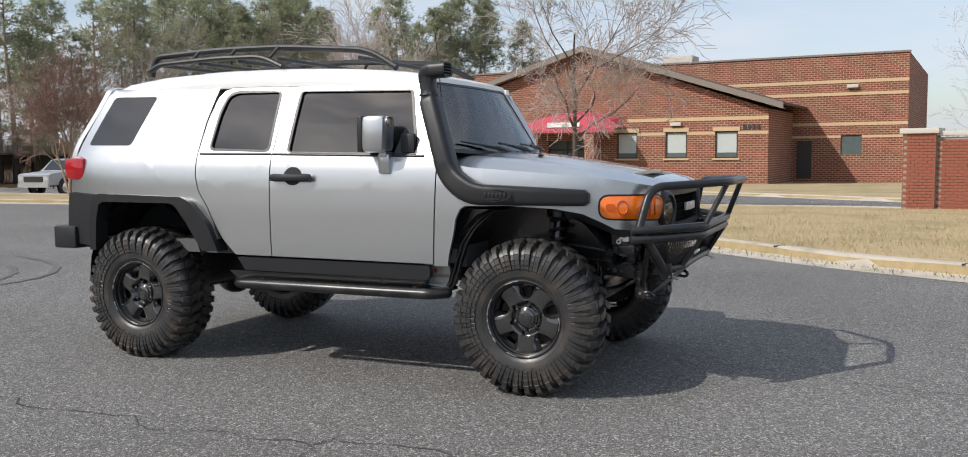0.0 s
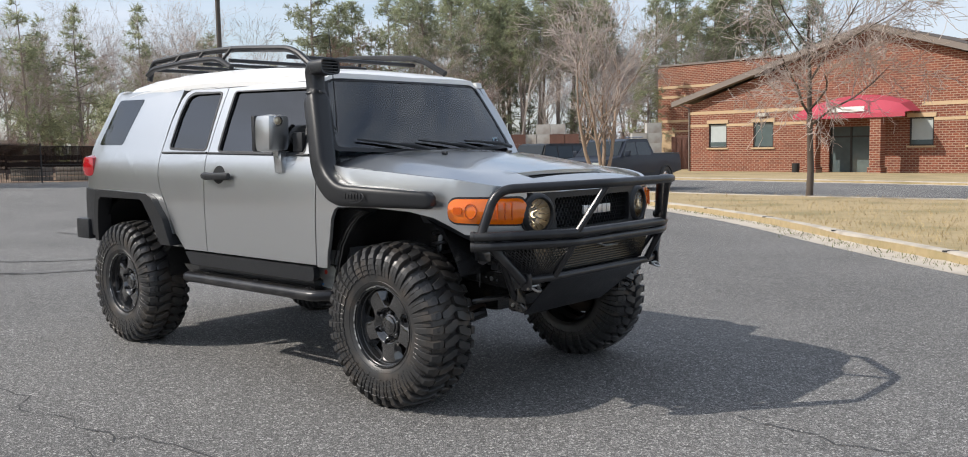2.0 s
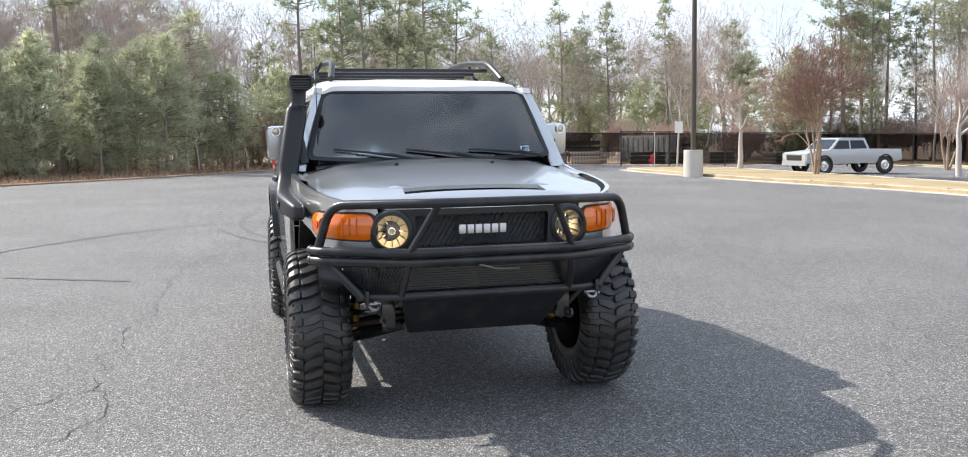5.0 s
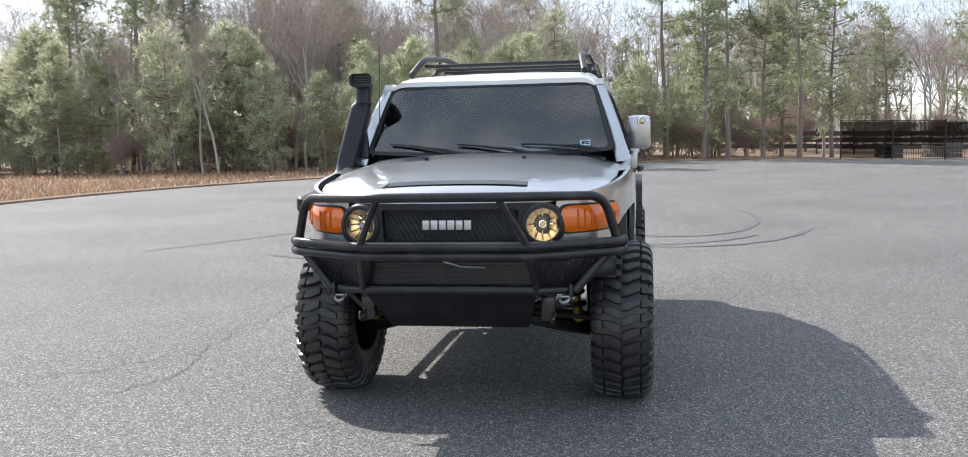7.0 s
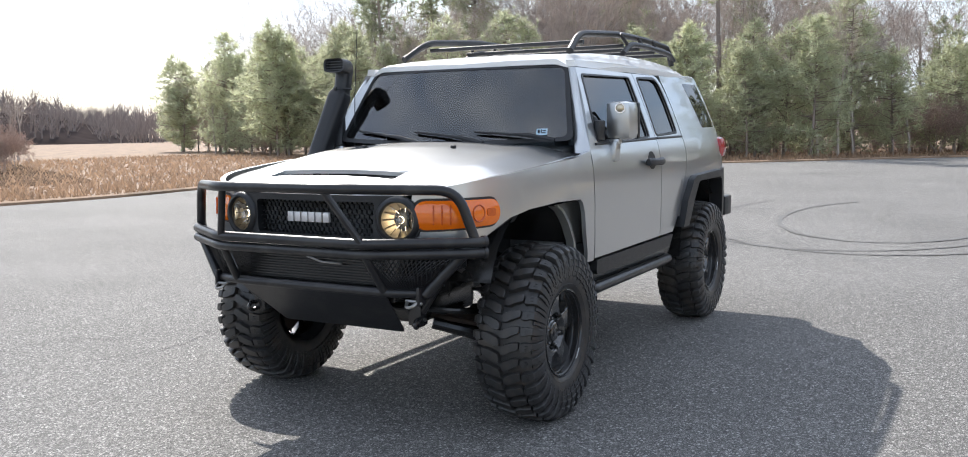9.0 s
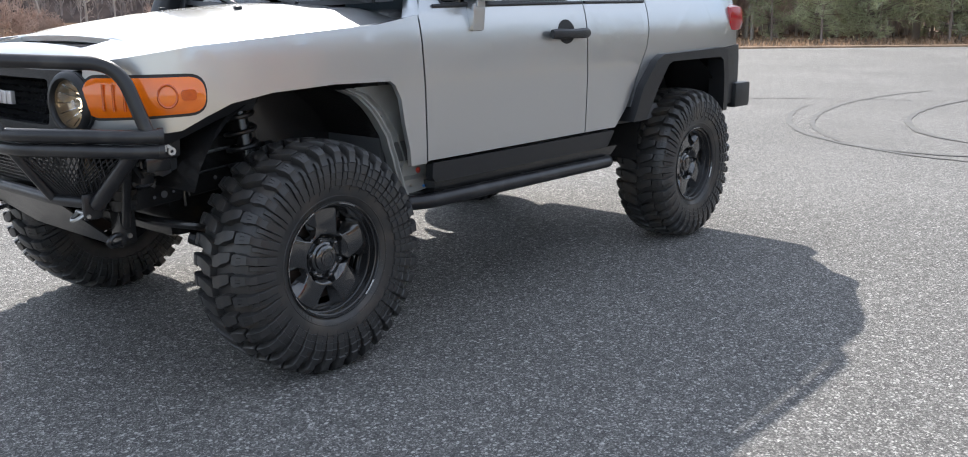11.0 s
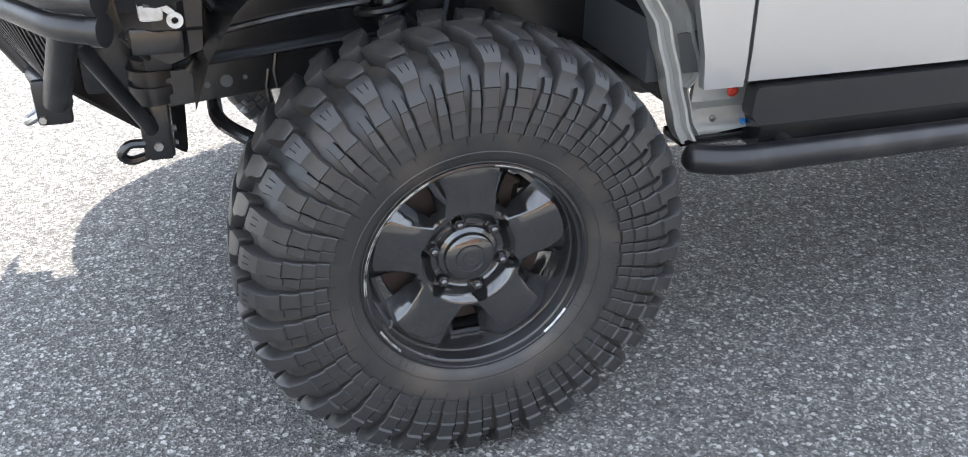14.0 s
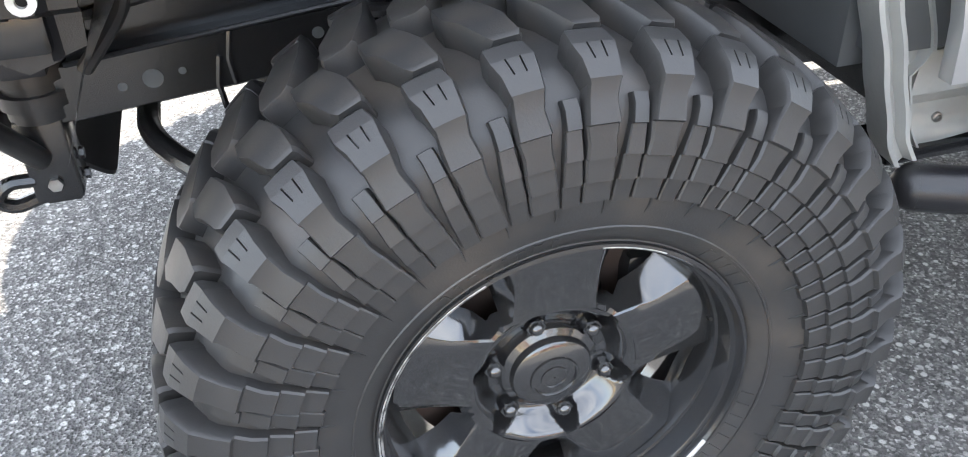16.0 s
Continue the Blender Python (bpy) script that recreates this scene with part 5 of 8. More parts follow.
tube(bm, [(2.155, -0.70, 1.27), (2.14, -0.70, 1.60), (2.10, -0.70, 2.02)], [0.004, 0.003, 0.002], 6)
cyl(bm, (2.158, -0.70, 1.255), (2.152, -0.70, 1.30), 0.012, 0.006, 10)
part("aerial", bm, "plastic", car)

# ---- tube front bumper ----
bm = bmesh.new()
tube(bm, fillet([(3.325, -0.812, 0.915), (3.372, -0.750, 1.138), (3.712, -0.315, 1.156), (3.712, 0.315, 1.156), (3.372, 0.750, 1.138), (3.325, 0.812, 0.915)], 0.09, 7), 0.0225, 14)
bar = part("bumper_hoop", bm, "black_steel", car, "black tube bumper hoop with worn coating")
for z, r, e in ((0.915, 0.0225, 0.0), (0.868, 0.0225, 0.012)):
    bm = bmesh.new()
    tube(bm, fillet([(3.305, -0.838, z), (3.365, -0.800, z), (3.598 - e, -0.42, z), (3.598 - e, 0.42, z), (3.365, 0.800, z), (3.305, 0.838, z)], 0.07, 6), r, 14)
    part("bumper_tube", bm, "black_steel", bar)
for s in (-1, 1):
    for z in (0.915, 0.868):
        bm = bmesh.new()
        cyl(bm, (3.292, s * 0.8415, z), (3.308, s * 0.8335, z), 0.0265, 0.0265, 16)
        part("tube_cap", bm, "black_steel", bar)
    bm = bmesh.new()
    cyl(bm, (3.697, s * 0.285, 1.148), (3.597, s * 0.405, 0.918), 0.0165, 0.0165, 10)
    part("diagonal_brace", bm, "black_steel", bar)
    bm = bmesh.new()
    cyl(bm, (3.352, s * 0.782, 0.878), (3.415, s * 0.607, 0.682), 0.0245, 0.0245, 16)
    part("lower_brace", bm, "black_steel", bar)
    bm = bmesh.new()
    cyl(bm, (3.352, s * 0.705, 0.815), (3.268, s * 0.500, 0.572), 0.015, 0.015, 12)
    part("horn_strut", bm, "black_steel", bar)
    bm = bmesh.new()
    cyl(bm, (3.580, s * 0.41, 0.862), (3.475, s * 0.43, 0.695), 0.018, 0.018, 12)
    part("guard_post", bm, "black_steel", bar)
    # expanded-metal guard between the tubes and the cross tube: a lattice of fine strands
    bm = bmesh.new()
    p00, p10, p01, p11 = Vector((3.575, s * 0.42, 0.850)), Vector((3.375, s * 0.73, 0.850)), Vector((3.468, s * 0.42, 0.695)), Vector((3.418, s * 0.58, 0.695))
    for k in range(-9, 27):
        for d in (1, -1):
            ends = []
            for v in [q / 12 for q in range(13)]:
                u = k / 18 + d * 0.42 * v + (0.0 if d > 0 else 0.21)
                if 0.0 <= u <= 1.0:
                    ends.append(p00.lerp(p10, u).lerp(p01.lerp(p11, u), v))
            if len(ends) > 1:
                cyl(bm, ends[0], ends[-1], 0.0028, 0.0028, 4)
    part("mesh_guard", bm, "black_steel", bar, "black expanded-metal side guard")
    # bolted flange where brace and cross tube meet, and its shackle
    bm = bmesh.new()
    box(bm, (3.425, s * 0.592, 0.678), (0.062, 0.020, 0.088), 0.010)
    flange = part("shackle_tab", bm, "black_steel", bar)
    for dx, dz in ((-0.020, 0.030), (0.020, -0.030)):
        bm = bmesh.new()
        cyl(bm, (3.425 + dx, s * 0.600, 0.678 + dz), (3.425 + dx, s * 0.608, 0.678 + dz), 0.007, 0.007, 6)
        part("bolt", bm, "steel", flange)
    bm = bmesh.new()
    tube(bm, [Vector((3.445 + 0.034 * math.sin(a), s * 0.560 + 0.024 * math.cos(a), 0.655 - 0.022 * math.sin(a))) for a in [math.pi * k / 10 for k in range(11)]], 0.0075, 8)
    cyl(bm, (3.445, s * 0.560 - 0.034, 0.656), (3.445, s * 0.560 + 0.034, 0.656), 0.0075, 0.0075, 10)
    part("shackle", bm, "steel", bar, "steel shackle")
bm = bmesh.new()
tube(bm, fillet([(3.405, -0.625, 0.686), (3.472, -0.43, 0.688), (3.472, 0.43, 0.688), (3.405, 0.625, 0.686)], 0.06, 5), 0.021, 12)
part("lower_cross_tube", bm, "black_steel", bar)
bm = sheet(rounded([(-0.43, 0.0), (0.43, 0.0), (0.36, 0.30), (-0.36, 0.30)], 0.02), [], lambda y, v, k: Vector((3.465 - 0.85 * v - 0.3 * k, y, 0.675 - 0.74 * v + 0.8 * k)), 0.008, 0.2)
part("skid_plate", bm, "black_steel", bar, "black steel skid plate with scrapes")
bm = sheet([(-0.46, 0.70), (0.46, 0.70), (0.56, 0.89), (-0.56, 0.89)], [], lambda y, z, k: Vector((3.42 - k, y, z)), 0.02, 0.2)
part("cooler_panel", bm, "chassis", bar)
for k in range(13):
    bm = bmesh.new()
    box(bm, (3.432, 0, 0.715 + 0.0125 * k), (0.012, 0.80, 0.004))
    part("cooler_fin", bm, "chassis", bar, smooth=False)
bm = bmesh.new()
cyl(bm, (3.445, -0.03, 0.825), (3.445, 0.06, 0.80), 0.005, 0.005, 8)
cyl(bm, (3.445, 0.06, 0.80), (3.445, 0.18, 0.797), 0.005, 0.005, 8)
part("winch_line", bm, "steel", bar)

# ---- chassis ----
for s in (-1, 1):
    bm = bmesh.new()
    pts = [(-0.62, 0.47, 0.68), (-0.2, 0.50, 0.80), (0.25, 0.50, 0.74), (0.55, 0.50, 0.60), (2.2, 0.50, 0.60), (2.45, 0.47, 0.672), (2.75, 0.455, 0.698), (3.01, 0.455, 0.672), (3.25, 0.455, 0.650)]
    rings = []
    for x, y, z in pts:
        rings.append([bm.verts.new((x, s * (y + dy), z + dz)) for dy, dz in ((-0.04, -0.040), (0.036, -0.040), (0.04, -0.036), (0.04, 0.034), (0.036, 0.038), (-0.04, 0.038))])
    skin(bm, rings)
    rail = part("frame_rail", bm, "chassis", car, "black painted box-section chassis rail")
    for x, z in ((2.66, 0.690), (3.012, 0.672), (3.03, 0.640)):
        bm = bmesh.new()
        tube(bm, [(x, s * 0.4945, z - 0.036), (x + 0.004, s * 0.4965, z), (x - 0.003, s * 0.4945, z + 0.036)], 0.0045, 6)
        part("weld_bead", bm, "chassis", rail)
    for x, z, r in ((3.112, 0.658, 0.013), (3.075, 0.663, 0.005), (3.15, 0.652, 0.006), (2.90, 0.69, 0.008)):
        bm = bmesh.new()
        cyl(bm, (x, s * 0.490, z), (x, s * 0.4958, z), r, r, 14)
        part("rail_hole", bm, "cabin", rail)
    bm = bmesh.new()
    tube(bm, [(2.80, s * 0.494, 0.733), (3.0, s * 0.496, 0.712), (3.21, s * 0.496, 0.690)], 0.0035, 6)
    part("rail_seam", bm, "black_steel", rail)
    bm = bmesh.new()
    tube(bm, fillet([(3.20, s * 0.47, 0.735), (2.98, s * 0.47, 0.775), (2.84, s * 0.465, 0.79), (2.6, s * 0.45, 0.80)], 0.05), 0.006, 6)
    part("brake_pipe", bm, "steel", rail)
    # frame horn: mount cup, bolt and tie-down hook
    bm = bmesh.new()
    box(bm, (3.260, s * 0.466, 0.566), (0.060, 0.068, 0.118), 0.006)
    box(bm, (3.258, s * 0.466, 0.507), (0.044, 0.050, 0.014), 0.003)
    horn = part("frame_horn", bm, "chassis", car)
    bm = bmesh.new()
    for k, (r, z) in enumerate(((0.040, 0.632), (0.046, 0.650), (0.038, 0.668), (0.046, 0.684), (0.034, 0.702))):
        cyl(bm, (3.255, s * 0.470, z - 0.010), (3.255, s * 0.470, z + 0.010), r, r, 18)
    part("body_mount", bm, "rubber", horn)
    bm = bmesh.new()
    cyl(bm, (3.260, s * 0.498, 0.534), (3.260, s * 0.507, 0.534), 0.0095, 0.0095, 6)
    part("bolt", bm, "steel", horn)
    for z in (0.525, 0.556):
        bm = bmesh.new()
        cyl(bm, (3.228, s * 0.466, z), (3.222, s * 0.466, z), 0.008, 0.008, 6)
        part("bolt", bm, "chassis", horn)
    bm = bmesh.new()
    tube(bm, fillet([(3.285, s * 0.492, 0.540), (3.318, s * 0.497, 0.544), (3.338, s * 0.497, 0.520), (3.318, s * 0.492, 0.504), (3.28, s * 0.485, 0.512)], 0.02, 4), 0.010, 8)
    part("tie_down_hook", bm, "chassis", horn)
    # bracket where the plastic bumper used to hang, on the body's corner pressing
    bm = sheet([(3.15, 0.775), (3.14, 0.895), (3.245, 0.900), (3.285, 0.87), (3.275, 0.79), (3.21, 0.755)], [rounded([(3.262, 0.85), (3.262, 0.866), (3.274, 0.866), (3.274, 0.85)], 0.005)], lambda x, z, k, s=s: Vector((x, s * (0.690 - 0.45 * max(0.0, x - 3.225) - (0.018 if z < 0.815 else 0.0) - (0.010 if x < 3.175 else 0.0) - k), z)), 0.006, 0.012)
    cp = part("corner_pressing", bm, "black_steel", car, "black stepped corner pressing", smooth=False)
    bm = bmesh.new()
    box(bm, (3.228, s * 0.704, 0.866), (0.040, 0.006, 0.046), 0.008)
    plate = part("bumper_bracket", bm, "bare_white", cp, "small pale bare-metal bracket")
    bm = bmesh.new()
    box(bm, (3.233, s * 0.7085, 0.872), (0.010, 0.003, 0.010), 0.001)
    part("bracket_hole", bm, "cabin", plate)
    bm = bmesh.new()
    box(bm, (3.200, s * 0.704, 0.860), (0.024, 0.005, 0.012), 0.003, Matrix.Translation((3.2, 0, 0.86)) @ Matrix.Rotation(radians(-40), 4, "Y") @ Matrix.Translation((-3.2, 0, -0.86)))
    lathe(bm, [(0.006, -0.003), (0.006, 0.003), (0.014, 0.003), (0.014, -0.003)], 16, Matrix.Translation((3.190, s * 0.706, 0.842)))
    part("bracket_tab", bm, "bare_white", plate)
    bm = bmesh.new()
    tube(bm, fillet([(3.18, s * 0.655, 0.84), (3.205, s * 0.64, 0.795), (3.235, s * 0.60, 0.76), (3.25, s * 0.52, 0.745)], 0.03), 0.011, 8)
    part("drain_hose", bm, "rubber", cp)
    bm = bmesh.new()
    box(bm, (3.225, s * 0.60, 0.800), (0.09, 0.16, 0.05), 0.008)
    sup = part("corner_support", bm, "chassis", car)
    bm = bmesh.new()
    box(bm, (3.232, s * 0.560, 0.752), (0.05, 0.10, 0.055), 0.006)
    part("support_foot", bm, "black_steel", sup)
    for dx, dy, dz in ((3.272, 0.63, 0.80), (3.272, 0.57, 0.80), (3.205, 0.612, 0.757)):
        bm = bmesh.new()
        cyl(bm, (dx - 0.01, s * dy, dz), (dx + 0.006, s * dy, dz), 0.0075, 0.0075, 6)
        part("bolt", bm, "steel", sup)
    for z0, z1 in ((0.80, 0.74),):
        bm = bmesh.new()
        tube(bm, fillet([(3.285, s * 0.62, z0), (3.24, s * 0.60, z1), (3.22, s * 0.55, z1 - 0.02), (3.17, s * 0.50, z1 - 0.015)], 0.02), 0.009, 8)
        part("wiring_clip", bm, "plastic_grey", car)
    bm = bmesh.new()
    rings = []
    for k in range(9):
        t = k / 8
        x = 2.92 + 0.36 * t
        z = 1.00 - 0.11 * smooth01(t)
        rings.append([bm.verts.new((x, s * yy, z + dz)) for yy, dz in ((0.83 - 0.11 * t, 0.02), (0.79 - 0.10 * t, -0.035), (0.62 - 0.06 * t, -0.03), (0.50, 0.02))])
    skin(bm, rings, False, False)
    part("trimmed_liner", bm, "plastic", car, "glossy black trimmed arch liner edge")
    # coil-over, arms and steering
    bm = bmesh.new()
    pts = [Vector((2.79 + 0.055 * math.cos(a), s * (0.56 - 0.06 * k / 84) + 0.055 * math.sin(a), 0.56 + 0.40 * k / 84)) for k, a in ((k, 2 * math.pi * k / 12) for k in range(85))]
    tube(bm, pts, 0.0095, 8)
    part("coil_spring", bm, "black_steel", car, "glossy black coil spring")
    bm = bmesh.new()
    cyl(bm, (2.765, s * 0.57, 0.55), (2.79, s * 0.49, 1.0), 0.030, 0.030, 14)
    cyl(bm, (2.79, s * 0.50, 0.95), (2.79, s * 0.49, 1.02), 0.080, 0.080, 18)
    shock = part("shock_absorber", bm, "chassis", car)
    bm = bmesh.new()
    cyl(bm, (2.76, s * 0.585, 0.40), (2.766, s * 0.566, 0.57), 0.027, 0.027, 14)
    part("shock_body", bm, "brass", shock, "yellow zinc-plated shock body")
    bm = bmesh.new()
    tube(bm, [(2.50, s * 0.33, 0.44), (2.62, s * 0.52, 0.38), (2.70, s * 0.66, 0.345)], [0.03, 0.035, 0.04], 10)
    tube(bm, [(2.92, s * 0.33, 0.44), (2.80, s * 0.52, 0.38), (2.70, s * 0.66, 0.345)], [0.03, 0.035, 0.04], 10)
    tube(bm, [(2.62, s * 0.45, 0.78), (2.69, s * 0.64, 0.73)], [0.022, 0.03], 10)
    tube(bm, [(2.80, s * 0.45, 0.78), (2.71, s * 0.64, 0.73)], [0.022, 0.03], 10)
    cyl(bm, (2.71, s * 0.66, 0.33), (2.705, s * 0.655, 0.76), 0.035, 0.030, 12)
    part("suspension_arm", bm, "chassis", car)
    bm = bmesh.new()
    cyl(bm, (2.90, s * 0.18, 0.48), (2.86, s * 0.66, 0.44), 0.014, 0.014, 10)
    cyl(bm, (2.71, s * 0.15, 0.47), (2.71, s * 0.66, 0.42), 0.022, 0.022, 12)
    part("drive_shaft", bm, "rust", car, "rusty drive shaft and tie rod")
    # anti-roll bar
    bm = bmesh.new()
    tube(bm, fillet([(2.86, s * 0.62, 0.52), (3.06, s * 0.58, 0.545), (3.14, s * 0.46, 0.56), (3.14, 0.0, 0.56)], 0.06, 5), 0.016, 10)
    part("anti_roll_bar", bm, "chassis", car)
    # rock slider
    bm = bmesh.new()
    tube(bm, fillet([(0.76, s * 0.78, 0.525), (0.80, s * (0.872 if s > 0 else 0.905), 0.528), (2.16, s * (0.878 if s > 0 else 0.915), 0.530), (2.228, s * 0.846, 0.531)], 0.05, 5), 0.031, 14)
    bmesh.ops.create_uvsphere(bm, u_segments=16, v_segments=10, radius=0.0308, matrix=Matrix.Translation((2.226, s * 0.847, 0.531)))
    sl = part("rock_slider", bm, "black_steel", car, "black tubular side step")
    for x in (0.95, 1.50, 2.02):
        bm = bmesh.new()
        cyl(bm, (x, s * 0.50, 0.57), (x, s * 0.86, 0.535), 0.022, 0.022, 10)
        part("slider_outrigger", bm, "black_steel", sl)
bm = bmesh.new()
cyl(bm, (0, -0.70, 0.42), (0, 0.70, 0.42), 0.045, 0.045, 14)
bmesh.ops.create_uvsphere(bm, u_segments=18, v_segments=12, radius=0.14, matrix=Matrix.Translation((0.02, 0.05, 0.43)))
part("rear_axle", bm, "chassis", car)
bm = bmesh.new()
box(bm, (2.72, 0, 0.52), (0.55, 0.62, 0.16), 0.04)
box(bm, (1.9, 0.05, 0.60), (0.9, 0.34, 0.20), 0.05)
cyl(bm, (1.5, 0.1, 0.58), (0.1, 0.04, 0.46), 0.035, 0.035, 12)
part("drivetrain", bm, "chassis", car)
bm = bmesh.new()
tube(bm, fillet([(1.8, -0.30, 0.58), (1.2, -0.34, 0.57), (0.5, -0.36, 0.62), (-0.3, -0.50, 0.66), (-0.66, -0.52, 0.62)], 0.1, 5), 0.03, 10)
box(bm, (0.95, -0.34, 0.575), (0.5, 0.2, 0.12), 0.05)
part("exhaust", bm, "rust", car)
bm = bmesh.new()
box(bm, (3.305, 0, 0.75), (0.17, 0.86, 0.25), 0.02)
part("radiator_support", bm, "chassis", car)
bm = bmesh.new()
box(bm, (2.75, 0, 1.02), (1.15, 0.9, 0.20), 0.03)
part("engine_bay", bm, "chassis", car)
bm = bmesh.new()
tube(bm, fillet([(3.20, 0.55, 0.93), (3.10, 0.57, 0.80), (3.18, 0.54, 0.70)], 0.05, 5), 0.010, 8)
tube(bm, fillet([(3.24, 0.60, 0.95), (3.18, 0.62, 0.78), (3.26, 0.56, 0.72)], 0.05, 5), 0.008, 8)
part("hose", bm, "rubber", car)

# ---- wheels: mud tyres on five-spoke alloys ----
# carcass profile: (half width, radius), tread middle first
CARC = [(0.0, 0.407), (0.05, 0.406), (0.088, 0.402), (0.117, 0.394), (0.134, 0.381), (0.145, 0.359), (0.150, 0.332), (0.1505, 0.307), (0.1500, 0.282), (0.148, 0.262), (0.1445, 0.246), (0.140, 0.233), (0.134, 0.222), (0.127, 0.213), (0.120, 0.208)]
CLEN = [0.0]
for p0, p1 in zip(CARC, CARC[1:]):
    CLEN.append(CLEN[-1] + math.hypot(p1[0] - p0[0], p1[1] - p0[1]))
LUGS = 36
PITCH = 2 * math.pi * 0.43 / LUGS


def carcass(p, h):
    """A point p metres round the carcass from the tread's middle, h metres above it: half width, radius."""
    p = max(0.0, p)
    i = max(k for k in range(len(CLEN) - 1) if CLEN[k] <= p)
    t = min(1.0, (p - CLEN[i]) / (CLEN[i + 1] - CLEN[i]))
    nrm = []
    for k in (i, i + 1):
        a, b = Vector(CARC[max(0, k - 1)]), Vector(CARC[min(len(CARC) - 1, k + 1)])
        nrm.append(Vector((-(b - a).y, (b - a).x)).normalized())
    return Vector(CARC[i]).lerp(Vector(CARC[i + 1]), t) + nrm[0].lerp(nrm[1], t) * h


def lug_strip(stations, side_, slits=None):
    """A moulded rubber lug: stations of (p, front edge, rear edge, height), swept across the tread; slits: p range cut by two sipes."""
    bm = bmesh.new()
    rows = []
    for p, f0, f1, h in stations:
        w = f1 - f0
        nip = min(0.0025, w * 0.08)
        cols = [(f0 - 0.001, -0.004), (f0, h * 0.80), (f0 + nip, h)]
        for c in (0.34, 0.64):
            deep = h - 0.006 if slits and slits[0] < p < slits[1] else h
            cols += [(f0 + w * c - 0.0009, h), (f0 + w * c - 0.0005, deep), (f0 + w * c + 0.0005, deep), (f0 + w * c + 0.0009, h)] if slits else []
        cols += [(f1 - nip, h), (f1, h * 0.80), (f1 + 0.001, -0.004)]
        ring = []
        for f, hh in cols:
            q = carcass(p, hh)
            ring.append(bm.verts.new((q.y * math.sin(f / 0.43), side_ * q.x, q.y * math.cos(f / 0.43))))
        rows.append(ring)
    skin(bm, rows)
    return bm


def make_lug(kind, side_):
    """Shoulder lugs run over the edge of the tread and down the sidewall in steps."""
    if kind == "long":
        st = [(0.0945, -0.012, 0.020, 0.0245), (0.0985, -0.018, 0.023, 0.0275), (0.1130, -0.023, 0.022, 0.0280), (0.1137, -0.023, 0.022, 0.0280), (0.1245, -0.022, 0.017, 0.0277), (0.1252, -0.022, 0.017, 0.0277), (0.1365, -0.021, 0.015, 0.0265),
              (0.1385, -0.020, 0.014, 0.0237), (0.1490, -0.017, 0.016, 0.0195), (0.1660, -0.020, 0.018, 0.0185), (0.1680, -0.020, 0.018, 0.0135), (0.1825, -0.018, 0.016, 0.0138), (0.1965, -0.020, 0.018, 0.0138), (0.1983, -0.020, 0.018, 0.0100),
              (0.2200, -0.021, 0.018, 0.0112), (0.2216, -0.021, 0.018, 0.0062), (0.2435, -0.022, 0.019, 0.0066), (0.2455, -0.021, 0.019, 0.0008), (0.2458, -0.021, -0.0175, 0.0022), (0.2560, -0.0205, -0.0178, 0.0020), (0.2640, -0.019, -0.0170, 0.0006)]
        return lug_strip(st, side_, (0.1133, 0.1249))
    if kind == "short":
        st = [(0.1440, 0.024, 0.037, 0.0010), (0.1450, 0.021, 0.039, 0.0085), (0.1535, 0.020, 0.038, 0.0105), (0.1690, 0.020, 0.039, 0.0112), (0.1705, 0.020, 0.039, 0.0078),
              (0.1960, 0.020, 0.044, 0.0112), (0.1976, 0.020, 0.044, 0.0072), (0.2215, 0.020, 0.047, 0.0090), (0.2232, 0.020, 0.047, 0.0046), (0.2470, 0.022, 0.049, 0.0048), (0.2490, 0.023, 0.048, 0.0006)]
        return lug_strip(st, side_)
    st = [(0.004, 0.012, 0.040, 0.0250), (0.008, 0.002, 0.042, 0.0270), (0.034, -0.010, 0.040, 0.0275), (0.052, -0.017, 0.028, 0.0275), (0.084, -0.022, 0.014, 0.0273), (0.089, -0.020, 0.008, 0.0250)]
    return lug_strip(st, side_)


def tread_joined():
    bm = bmesh.new()
    for kind in ("long", "short", "mid"):
        for sd in (-1, 1):
            src = make_lug(kind, sd)
            me = bpy.data.meshes.new("lug")
            src.to_mesh(me)
            src.free()
            for k in range(LUGS):
                n0 = len(bm.verts)
                bm.from_mesh(me)
                bm.verts.ensure_lookup_table()
                bmesh.ops.transform(bm, matrix=Matrix.Rotation(2 * math.pi * (k + (0.33 if sd < 0 else -0.17)) / LUGS, 4, "Y"), verts=bm.verts[n0:])
            bpy.data.meshes.remove(me)
    return bm


def squeeze(bm):
    """Draws the spokes and the lip in: radii over 0.1 m shrink a little towards the hub."""
    for v in bm.verts:
        r = math.hypot(v.co.x, v.co.z)
        if r > 1e-6:
            k = (r if r < 0.1 else 0.1 + (r - 0.1) * 0.937) / r
            v.co.x, v.co.z = v.co.x * k, v.co.z * k
    return bm


